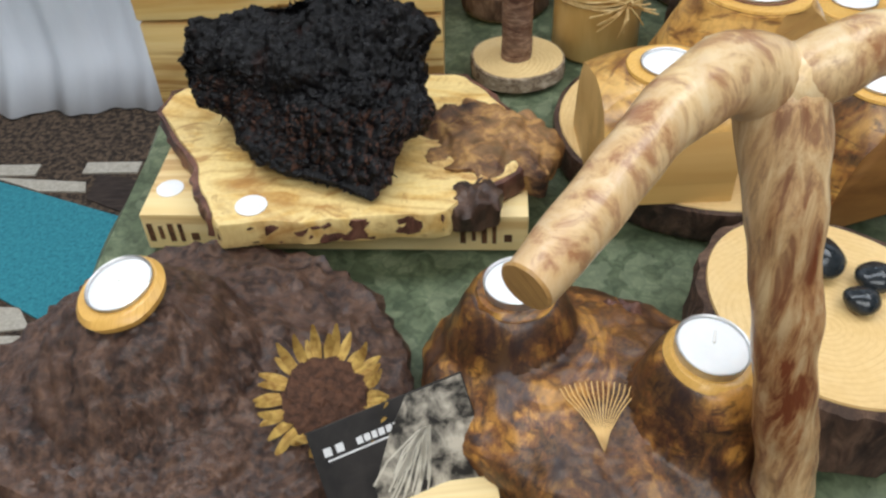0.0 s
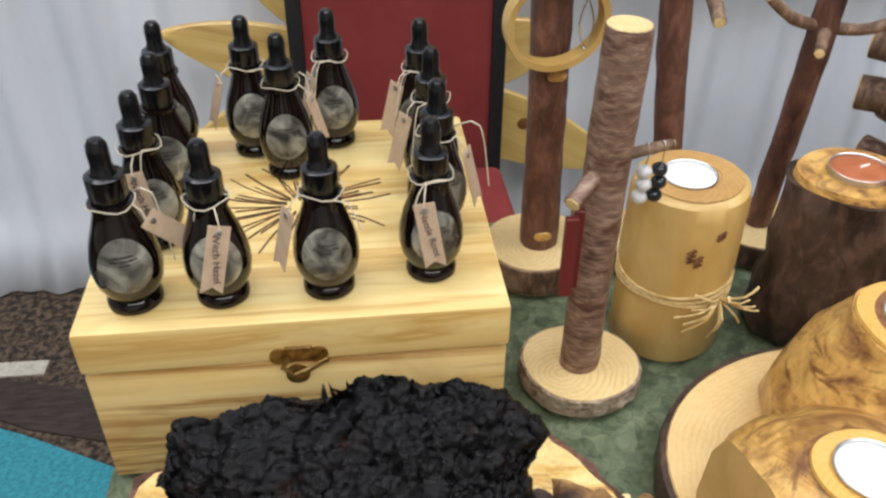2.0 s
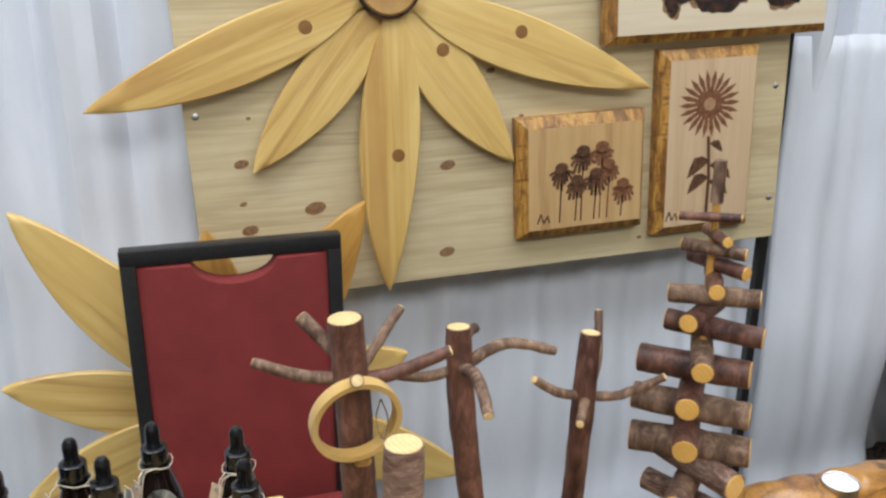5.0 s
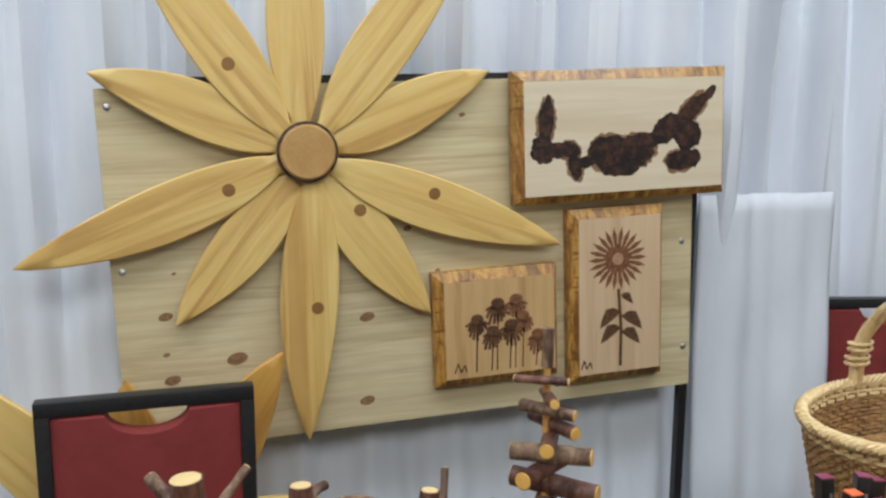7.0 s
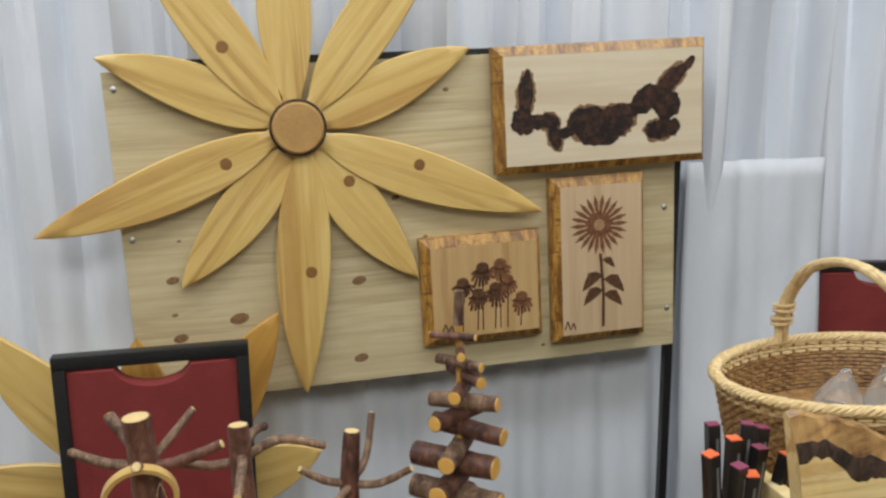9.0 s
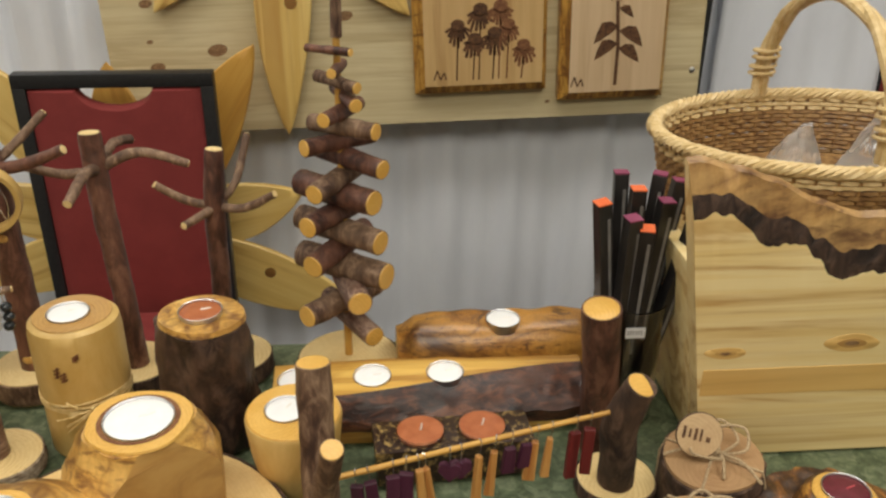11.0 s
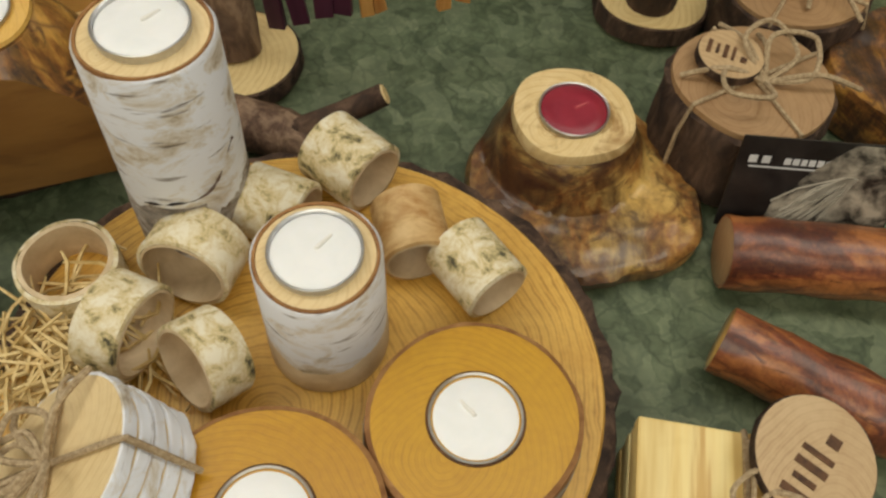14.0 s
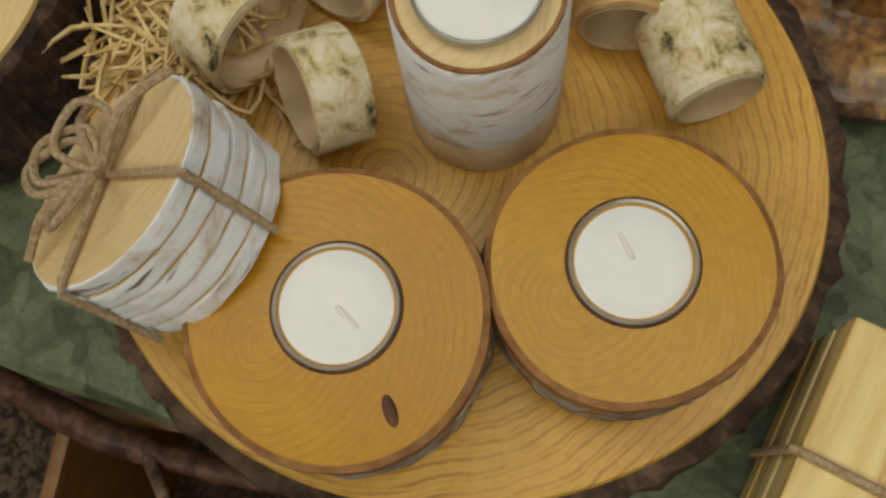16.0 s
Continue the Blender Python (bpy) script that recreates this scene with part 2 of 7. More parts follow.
M["sawn"] = plank_wood("sawn_brown_face", (0.62, 0.38, 0.13), (0.52, 0.29, 0.085), (0.28, 0.13, 0.035), "x", 0.5, 0.5, blotch=0.4)
M["burl"] = burnt_wood("flamed_burl", (0.62, 0.33, 0.07), (0.32, 0.12, 0.026), (0.034, 0.013, 0.008), 32, 0.36, 0.25, (0.8, 1.2, 1.0), 0.525)
M["burl_dark"] = burnt_wood("dark_flamed_wood", (0.54, 0.26, 0.05), (0.19, 0.066, 0.02), (0.022, 0.009, 0.008), 40, 0.42, 0.12, (1.3, 0.7, 1.0), 0.50)
M["cream_top"] = ring_wood("cream_end_grain", (0.80, 0.62, 0.33), (0.74, 0.53, 0.24), (0.54, 0.32, 0.11), 60, 0.36, 0.2, stain=(0.36, 0.19, 0.06))
M["bark_dark"] = bark("dark_spruce_bark", (0.013, 0.006, 0.004), (0.055, 0.027, 0.016), (0.16, 0.095, 0.060), 95)
M["bark_black"] = bark("black_bark", (0.010, 0.004, 0.003), (0.040, 0.018, 0.012), (0.125, 0.070, 0.046), 80, 0.5, (1, 1, 0.6), 1.0, 0.15)
M["bark_red"] = bark("reddish_bark", (0.030, 0.010, 0.007), (0.105, 0.037, 0.023), (0.24, 0.110, 0.070), 85, 0.5, (1, 1, 0.4), 0.9, 0.12)
M["bark_cherry"] = bark("cherry_bark", (0.075, 0.032, 0.022), (0.19, 0.095, 0.062), (0.40, 0.28, 0.21), 130, 0.5, (0.7, 0.7, 2.6), 0.28)
M["bark_pale"] = bark("pale_flaking_bark", (0.12, 0.07, 0.04), (0.34, 0.25, 0.16), (0.60, 0.50, 0.38), 120, 0.8, (1, 1, 1.6), 0.7)
M["bark_twig"] = bark("twig_bark", (0.05, 0.022, 0.013), (0.15, 0.078, 0.045), (0.38, 0.25, 0.16), 95, 0.65)
M["bark_root"] = bark("weathered_root_bark", (0.016, 0.008, 0.006), (0.066, 0.030, 0.019), (0.175, 0.095, 0.058), 230, 0.42, (1, 1, 0.6), 0.9, 0.2)
w = Nodes("charred_black_crust")
p, v = w.coord()
f = w.noise(v, 330, 6, 0.75, 0.3)
f2 = w.noise(v, 60, 4, 0.6, 0.5)
cc = w.ramp(f, [(0.45, (0.0015, 0.0015, 0.002)), (0.66, (0.008, 0.007, 0.008))])
cc = w.mix(w.ramp(f2, [(0.60, (0, 0, 0)), (0.72, (0.6, 0.6, 0.6))]), cc, (0.035, 0.012, 0.007))
w.bump(f, 0.5, 0.002)
rr = w.ramp(w.noise(v, 150, 3), [(0.42, (0.50, 0.50, 0.50)), (0.58, (0.22, 0.22, 0.22))])
w.l(rr, w.b.inputs["Roughness"])
M["chaga"] = w.done(cc, 0.4, spec=0.25)
w.l(rr, w.b.inputs["Roughness"])
M["chaga_brown"] = bark("brown_fungus_flesh", (0.010, 0.004, 0.003), (0.040, 0.014, 0.008), (0.115, 0.045, 0.020), 120, 0.8, (1, 1, 1), 0.8)
M["peeled"] = bark("peeled_root_wood", (0.34, 0.15, 0.06), (0.74, 0.51, 0.24), (0.86, 0.68, 0.40), 75, 0.30, (1.0, 1.0, 0.4), 0.25, 0.35)
M["peeled_brown"] = bark("half_peeled_root", (0.20, 0.055, 0.02), (0.60, 0.34, 0.14), (0.84, 0.63, 0.34), 85, 0.33, (1.6, 1.6, 0.30), 0.3, 0.3)
M["slab"] = burnt_wood("yellow_burl_slab", (0.86, 0.66, 0.28), (0.74, 0.47, 0.13), (0.40, 0.19, 0.05), 26, 0.36, 0.2, (0.6, 1.3, 1), 0.60)
M["bamboo"] = mottled("yellow_peeled_log", (0.56, 0.35, 0.10), (0.70, 0.49, 0.19), 26, 0.42, 0.1, stretch=(1, 1, 0.4), coat=0.1)
M["birch"] = birch_bark("birch_bark")
M["birch_moss"] = birch_mossy("lichen_birch_bark")
M["birch_amber"] = mottled("peeled_amber_bark", (0.42, 0.21, 0.06), (0.72, 0.50, 0.24), 55, 0.5, 0.2, stretch=(1, 1, 2))
M["birch_inner"] = mottled("brown_inner_bark", (0.22, 0.09, 0.026), (0.40, 0.20, 0.07), 110, 0.7, 0.4)
M["birch_wood"] = ring_wood("pale_birch_end", (0.82, 0.64, 0.36), (0.75, 0.55, 0.27), (0.58, 0.38, 0.17), 60, 0.55)
M["ring_wood"] = mottled("hollowed_birch_wood", (0.54, 0.40, 0.24), (0.72, 0.57, 0.37), 60, 0.6, 0.15)
M["wax"] = mottled("white_wax", (0.87, 0.88, 0.88), (0.92, 0.92, 0.92), 70, 0.42, 0.05)
M["wax"].node_tree.nodes["Principled BSDF"].inputs["Subsurface Weight"].default_value = 0.15
M["wax"].node_tree.nodes["Principled BSDF"].inputs["Subsurface Radius"].default_value = (0.004, 0.0035, 0.003)
M["wax_red"] = mottled("burgundy_wax", (0.24, 0.012, 0.028), (0.32, 0.022, 0.042), 70, 0.35, 0.05)
M["wax_rust"] = mottled("rust_wax", (0.36, 0.10, 0.035), (0.46, 0.15, 0.06), 70, 0.35, 0.05)
M["wax_wine"] = mottled("dark_wine_wax", (0.10, 0.012, 0.022), (0.15, 0.02, 0.035), 70, 0.4, 0.05)
M["foil"] = mottled("aluminium_cup", (0.60, 0.60, 0.60), (0.72, 0.72, 0.72), 200, 0.42, 0.1, metal=1.0)
M["wick"] = mottled("wick", (0.84, 0.82, 0.76), (0.88, 0.86, 0.82), 300, 0.8)
M["red_wick"] = mottled("red_wick", (0.40, 0.05, 0.07), (0.52, 0.10, 0.11), 300, 0.8)
M["bottle"] = mottled("black_glass", (0.004, 0.0022, 0.002), (0.009, 0.0045, 0.0035), 30, 0.06, 0.0, spec=0.5)
M["rubber"] = mottled("black_rubber", (0.003, 0.0032, 0.004), (0.006, 0.0065, 0.008), 200, 0.2, 0.02)
w = Nodes("silver_photo_label")
p, v = w.coord((1, 1, 1))
f = w.noise(v, 52, 5, 0.55, 0.8)
w.bump(f, 0.05, 0.0005)
M["label"] = w.done(w.ramp(f, [(0.34, (0.045, 0.042, 0.036)), (0.5, (0.20, 0.195, 0.165)), (0.66, (0.46, 0.45, 0.38))]), 0.25, 0.25, coat=0.3)
M["tag"] = mottled("kraft_paper_tag", (0.50, 0.36, 0.24), (0.60, 0.45, 0.31), 120, 0.8, 0.1)
M["twine"] = mottled("jute_twine", (0.32, 0.22, 0.12), (0.56, 0.43, 0.27), 500, 0.9, 0.6)
M["raffia"] = mottled("raffia", (0.52, 0.34, 0.11), (0.80, 0.62, 0.31), 120, 0.6, 0.2)
M["brass"] = mottled("aged_brass", (0.22, 0.13, 0.045), (0.42, 0.28, 0.11), 200, 0.4, 0.2, metal=1.0)
M["silver"] = mottled("silver_wire", (0.65, 0.65, 0.66), (0.8, 0.8, 0.8), 200, 0.25, 0.0, metal=1.0)
M["curtain"] = mottled("white_drape", (0.75, 0.78, 0.85), (0.81, 0.84, 0.90), 9, 0.8, 0.12, stretch=(1, 1, 0.3))
M["curtain_grey"] = mottled("grey_drape", (0.70, 0.73, 0.79), (0.76, 0.79, 0.85), 9, 0.8, 0.12, stretch=(1, 1, 0.3))
M["plaster"] = mottled("painted_plaster", (0.62, 0.60, 0.56), (0.70, 0.68, 0.64), 6, 0.9, 0.1)
M["black_metal"] = mottled("black_painted_metal", (0.012, 0.012, 0.013), (0.02, 0.02, 0.021), 120, 0.4, 0.05)
w = Nodes("red_woven_fabric")
p, v = w.coord((420, 420, 420), (0, radians(45), 0))
ch = w.n("ShaderNodeTexChecker", Scale=1.0)
ch.inputs[1].default_value, ch.inputs[2].default_value = (0.19, 0.020, 0.019, 1), (0.28, 0.040, 0.036, 1)
w.l(p, ch.inputs["Vector"])
p2, v2 = w.coord()
fz = w.noise(v2, 14, 4)
w.bump(ch.outputs["Fac"], 0.4, 0.0006)
M["red_fabric"] = w.done(w.mix(0.3, ch.outputs["Color"], w.ramp(fz, [(0.35, (0.15, 0.016, 0.017)), (0.65, (0.27, 0.04, 0.038))])), 0.8)
M["carpet_teal"] = mottled("teal_carpet", (0.025, 0.19, 0.25), (0.06, 0.33, 0.40), 130, 0.95, 0.6, dist=0.006)
M["carpet_brown"] = mottled("brown_flecked_carpet", (0.018, 0.012, 0.008), (0.14, 0.095, 0.062), 75, 0.95, 0.6, dist=0.006, lo=0.42, hi=0.62)
M["carpet_black"] = mottled("dark_carpet", (0.022, 0.015, 0.012), (0.06, 0.042, 0.034), 60, 0.95, 0.5, stretch=(0.4, 2, 1), dist=0.006)
M["carpet_cream"] = mottled("cream_carpet", (0.42, 0.38, 0.31), (0.60, 0.56, 0.48), 120, 0.95, 0.5, dist=0.006)
M["wicker"] = mottled("brown_willow", (0.16, 0.075, 0.026), (0.44, 0.26, 0.10), 90, 0.5, 0.3)
M["wicker_pale"] = mottled("pale_willow", (0.60, 0.42, 0.18), (0.80, 0.62, 0.34), 90, 0.5, 0.3)
M["purple"] = plank_wood("purpleheart", (0.095, 0.022, 0.052), (0.06, 0.012, 0.032), (0.03, 0.006, 0.018), "z", 1.0, 0.45)
M["padauk"] = plank_wood("dark_red_wood", (0.18, 0.022, 0.022), (0.13, 0.014, 0.014), (0.07, 0.008, 0.008), "z", 1.0, 0.45)
M["tulip"] = plank_wood("orange_striped_wood", (0.72, 0.40, 0.13), (0.58, 0.25, 0.06), (0.34, 0.10, 0.025), "z", 1.6, 0.45)
M["bead_white"] = mottled("white_stone_bead", (0.62, 0.62, 0.62), (0.80, 0.80, 0.80), 300, 0.3, 0.0)
M["bead_black"] = mottled("black_stone_bead", (0.008, 0.012, 0.014), (0.03, 0.035, 0.04), 300, 0.15, 0.0)
M["white_dot"] = mottled("white_sticker", (0.80, 0.80, 0.80), (0.88, 0.88, 0.88), 80, 0.5, 0.0)
M["card_black"] = mottled("black_print", (0.010, 0.009, 0.009), (0.03, 0.026, 0.024), 60, 0.3, 0.0)
M["card_photo"] = mottled("grey_photo_print", (0.018, 0.016, 0.014), (0.52, 0.47, 0.38), 75, 0.3, 0.0, lo=0.4, hi=0.66)
M["card_cream"] = mottled("cream_print", (0.50, 0.46, 0.37), (0.66, 0.62, 0.52), 90, 0.3, 0.0)
M["glitter"] = mottled("gold_flecked_dark_print", (0.028, 0.013, 0.008), (0.42, 0.28, 0.10), 150, 0.35, 0.1, lo=0.52, hi=0.68)
M["orange_end"] = mottled("orange_paper", (0.72, 0.13, 0.035), (0.80, 0.18, 0.06), 60, 0.5, 0.0)
M["plum_end"] = mottled("plum_paper", (0.20, 0.035, 0.08), (0.26, 0.05, 0.11), 60, 0.5, 0.0)
M["box_black"] = mottled("black_card_box", (0.010, 0.009, 0.009), (0.028, 0.025, 0.024), 60, 0.3, 0.0, stretch=(1, 1, 0.2))
M["print_grey"] = mottled("grey_print", (0.16, 0.15, 0.14), (0.24, 0.23, 0.22), 60, 0.5, 0.0)
M["print_white"] = mottled("white_print", (0.66, 0.66, 0.66), (0.74, 0.74, 0.74), 60, 0.5, 0.0)
M["ink"] = mottled("brown_ink", (0.055, 0.03, 0.04), (0.09, 0.05, 0.06), 60, 0.7, 0.0)
M["sun_petal"] = mottled("dried_yellow_petal", (0.27, 0.14, 0.025), (0.60, 0.40, 0.10), 160, 0.7, 0.3)
M["sun_centre"] = mottled("dried_brown_florets", (0.035, 0.014, 0.007), (0.11, 0.048, 0.024), 260, 0.9, 1.0)
M["sawn_light"] = plank_wood("sawn_yellow_face", (0.76, 0.50, 0.18), (0.66, 0.40, 0.12), (0.42, 0.22, 0.06), "x", 0.5, 0.45, coat=0.1)
M["sawn_dark"] = plank_wood("sawn_dark_face", (0.32, 0.16, 0.045), (0.24, 0.11, 0.03), (0.10, 0.04, 0.014), "x", 0.5, 0.4, coat=0.15)
M["honey_plank"] = plank_wood("honey_plank_wood", (0.78, 0.50, 0.13), (0.68, 0.38, 0.075), (0.32, 0.13, 0.025), "x", 0.9, 0.36, coat=0.25, blotch=0.5, scorch=(0.36, 0.16, 0.03))
M["bark_gloss"] = bark("varnished_dark_bark", (0.010, 0.005, 0.005), (0.045, 0.015, 0.011), (0.20, 0.07, 0.03), 80, 0.4, (0.5, 1, 1), 1.0, 0.2)
M["burl_long"] = burnt_wood("brown_half_log_wood", (0.52, 0.25, 0.05), (0.33, 0.135, 0.027), (0.045, 0.016, 0.009), 34, 0.32, 0.35, (0.4, 1, 1), 0.58)
M["crust"] = bark("burl_crust", (0.02, 0.009, 0.007), (0.15, 0.062, 0.028), (0.55, 0.31, 0.10), 60, 0.6, (1, 1, 1), 1.0)
M["knot"] = mottled("soft_brown_knot", (0.17, 0.085, 0.035), (0.34, 0.20, 0.10), 130, 0.6, 0.1)
M["string"] = mottled("cream_string", (0.60, 0.52, 0.38), (0.78, 0.70, 0.55), 400, 0.9, 0.3)
w = Nodes("clear_glass")
w.b.inputs["Transmission Weight"].default_value = 1.0
w.b.inputs["IOR"].default_value = 1.45
M["glass"] = w.done((0.90, 0.93, 0.92), 0.03)
w = Nodes("clear_plastic_film")
w.b.inputs["Transmission Weight"].default_value = 0.86
w.b.inputs["IOR"].default_value = 1.3
M["film"] = w.done((0.92, 0.93, 0.94), 0.06)
M["live_edge"] = burnt_wood("brown_live_edge", (0.56, 0.34, 0.13), (0.44, 0.24, 0.08), (0.10, 0.04, 0.018), 16, 0.45, 0.1, (0.6, 1, 1.6), 0.56)
M["tan_top"] = ring_wood("tan_stained_end", (0.58, 0.35, 0.12), (0.46, 0.25, 0.075), (0.28, 0.13, 0.04), 70, 0.4, 0.15)
M["birch_grey"] = bark("grey_birch_bark", (0.06, 0.04, 0.028), (0.30, 0.23, 0.17), (0.66, 0.63, 0.60), 90, 0.7, (1, 1, 2), 0.6)
M["pyro_black"] = mottled("deep_burnt_map", (0.010, 0.005, 0.004), (0.10, 0.035, 0.016), 60, 0.6, 0.4, lo=0.45, hi=0.7)
M["tulip_core"] = mottled("tan_burnt_core", (0.36, 0.20, 0.10), (0.46, 0.28, 0.15), 90, 0.7, 0.2)
M["flamed_foot"] = burnt_wood("flamed_foot_wood", (0.70, 0.45, 0.14), (0.34, 0.13, 0.03), (0.050, 0.018, 0.010), 30, 0.34, 0.3, (1.0, 0.55, 1.6), 0.505)
M["pine_torched"] = plank_wood("torched_pine_board", (0.86, 0.68, 0.33), (0.78, 0.55, 0.20), (0.42, 0.20, 0.05), "x", 1.35, 0.42, coat=0.1, blotch=0.6, scorch=(0.40, 0.19, 0.045))
M["pine_lid"] = plank_wood("glazed_pine_lid", (0.86, 0.68, 0.31), (0.79, 0.56, 0.20), (0.52, 0.28, 0.07), "x", 1.1, 0.38, coat=0.2, blotch=0.5, scorch=(0.62, 0.37, 0.10))
M["red_log_wood"] = burnt_wood("polished_reddish_log", (0.46, 0.17, 0.055), (0.24, 0.060, 0.026), (0.060, 0.015, 0.011), 48, 0.34, 0.25, (0.5, 1, 1), 0.53)
M["plaque_tan"] = plank_wood("tan_plaque_wood", (0.64, 0.43, 0.20), (0.54, 0.34, 0.14), (0.38, 0.21, 0.075), "z", 0.5, 0.45, blotch=0.45)

# ---- building helpers ----
def thing(name, x, y, z, label, category, rz=0, group="", kind=""):
    ob = new(name)
    ob.empty_display_size = 0.02
    ob.matrix_basis = pose(x, y, z, 0, 0, rz)
    return tagged(ob, label, category, group, kind)


def part(name, bm, material, parent=None, label="", smooth=True, mats=(), sharp=42):
    me = bpy.data.meshes.new(name)
    bmesh.ops.recalc_face_normals(bm, faces=bm.faces)
    bm.to_mesh(me)
    bm.free()
    me.materials.append(material)
    for m in mats:
        me.materials.append(m)
    if smooth:
        me.polygons.foreach_set("use_smooth", [True] * len(me.polygons))
        me.set_sharp_from_angle(angle=radians(sharp))
    ob = new(name, me)
    if parent is not None:
        ob.parent = parent
    if label:
        ob["label"] = label
    return ob


def wob(v, scale, amount, seed=0.0):
    return amount * noise.noise(Vector(v) * scale + Vector((seed, seed * 1.7, -seed)))


def box(sx, sy, sz, bevel=0.002, at=(0, 0, 0), seg=2, rot=None, bm=None):
    """A box whose base centre lies at `at`."""
    b = bmesh.new()
    bmesh.ops.create_cube(b, size=1.0)
    bmesh.ops.scale(b, vec=(sx, sy, sz), verts=b.verts)
    if bevel:
        bmesh.ops.bevel(b, geom=b.edges[:], offset=bevel, segments=seg, affect="EDGES", profile=0.6)
    bmesh.ops.translate(b, vec=(0, 0, sz / 2), verts=b.verts)
    m = Matrix.Translation(at) @ (rot.to_4x4() if rot else Matrix())
    bmesh.ops.transform(b, matrix=m, verts=b.verts)
    return merge(bm, b)


def merge(bm, b):
    if bm is None:
        return b
    tmp = bpy.data.meshes.new("tmp")
    b.to_mesh(tmp)
    b.free()
    bm.from_mesh(tmp)
    bpy.data.meshes.remove(tmp)
    return bm


def lathe(profile, seg=32, squash=None, wobble=0.0, wscale=20.0, seed=0.0, bm=None, cap=True):
    """Turns (radius, z) round the z axis; squash(theta) scales the radius."""
    b = bmesh.new()
    rows = []
    for r, z in profile:
        row = []
        for i in range(seg):
            a = 2 * math.pi * i / seg
            k = squash(a) if squash else 1.0
            rr = r * k
            p = Vector((rr * math.cos(a), rr * math.sin(a), z))
            if wobble and r > 0.0005:
                d = wob(p, wscale, wobble, seed)
                p.x += d * math.cos(a)
                p.y += d * math.sin(a)
            row.append(b.verts.new(p))
        rows.append(row)
    for r0, r1 in zip(rows, rows[1:]):
        for i in range(seg):
            j = (i + 1) % seg
            b.faces.new((r0[i], r0[j], r1[j], r1[i]))
    if cap:
        b.faces.new(rows[0][::-1])
        b.faces.new(rows[-1])
    return merge(bm, b)


def outline(rx, ry, seed, amount=0.07, n=3):
    """An uneven round outline: radius factor by angle."""
    rnd = random.Random(seed)
    ph = [(k, rnd.uniform(0, 6.28), rnd.uniform(0.3, 1.0) / k) for k in range(2, 2 + n)]

    def f(a):
        e = 1.0 / math.sqrt((math.cos(a) / rx) ** 2 + (math.sin(a) / ry) ** 2)
        return e * (1 + amount * sum(q * math.sin(k * a + p) for k, p, q in ph))
    return f


def tube(points, radii, seg=10, wobble=0.0, wscale=60.0, seed=0.0, bm=None, fine=0.0):
    """A rod along points with a radius at each; ends are closed flat."""
    b = bmesh.new()
    pts = [Vector(p) for p in points]
    if isinstance(radii, (int, float)):
        radii = [radii] * len(pts)
    if fine:
        q, rr = [], []
        for i in range(len(pts) - 1):
            n = max(1, int((pts[i + 1] - pts[i]).length / fine))
            a = pts[max(i - 1, 0)]
            d = pts[min(i + 2, len(pts) - 1)]
            for k in range(n):
                s = k / n
                p1, p2 = pts[i], pts[i + 1]
                q.append(0.5 * ((2 * p1) + (p2 - a) * s + (2 * a - 5 * p1 + 4 * p2 - d) * s * s + (3 * p1 - a - 3 * p2 + d) * s ** 3))
                rr.append(radii[i] * (1 - s) + radii[i + 1] * s)
        q.append(pts[-1])
        rr.append(radii[-1])
        pts, radii = q, rr
    rows = []
    ref = None
    for i, p in enumerate(pts):
        d = (pts[min(i + 1, len(pts) - 1)] - pts[max(i - 1, 0)]).normalized()
        if ref is None:
            ref = d.orthogonal().normalized()
        u = (ref - d * ref.dot(d)).normalized()
        ref = u
        w_ = d.cross(u)
        row = []
        for k in range(seg):
            a = 2 * math.pi * k / seg
            o = math.cos(a) * u + math.sin(a) * w_
            r = radii[i]
            if wobble:
                r += wob(p + o * r, wscale, wobble, seed)
            row.append(b.verts.new(p + o * r))
        rows.append(row)
    for r0, r1 in zip(rows, rows[1:]):
        for k in range(seg):
            j = (k + 1) % seg
            b.faces.new((r0[k], r0[j], r1[j], r1[k]))
    b.faces.new(rows[0][::-1])
    b.faces.new(rows[-1])
    return merge(bm, b)


def slab_from(fn, h, seg=64, z0=0.0, bevel=0.0015, wobble=0.0, seed=0.0, grow=1.0):
    """A slice with the outline fn, h thick: its flat faces and its rim in one mesh."""
    prof = [(0.0005, z0), (0.5, z0), (1.0 * grow - bevel * 8, z0), (1.0 * grow, z0 + bevel), (1.0 * grow, z0 + h * 0.5), (1.0 * grow, z0 + h - bevel), (1.0 * grow - bevel * 6, z0 + h), (0.5, z0 + h), (0.0005, z0 + h)]
    return lathe(prof, seg, fn, wobble, 90, seed)


def rim_from(fn, h, t, seg=64, z0=0.0, rough=0.0015, seed=0.0):
    """The bark round a slice: an uneven band, t thick."""
    b = bmesh.new()
    rows = []
    lv = [(0, 0.0), (1, 0.08), (1.15, 0.3), (0.9, 0.55), (1.1, 0.8), (0.9, 0.97), (0, 1.0)]
    for o, zz in lv:
        row = []
        for i in range(seg):
            a = 2 * math.pi * i / seg
            r = fn(a) - 0.0006 + o * t
            p = Vector((r * math.cos(a), r * math.sin(a), z0 + h * zz))
            d = wob(p, 110, rough, seed) + wob(p, 300, rough * 0.5, seed) if o else 0
            p.x += d * math.cos(a)
            p.y += d * math.sin(a)
            row.append(b.verts.new(p))
        rows.append(row)
    for r0, r1 in zip(rows, rows[1:]):
        for i in range(seg):
            j = (i + 1) % seg
            b.faces.new((r0[i], r0[j], r1[j], r1[i]))
    return b


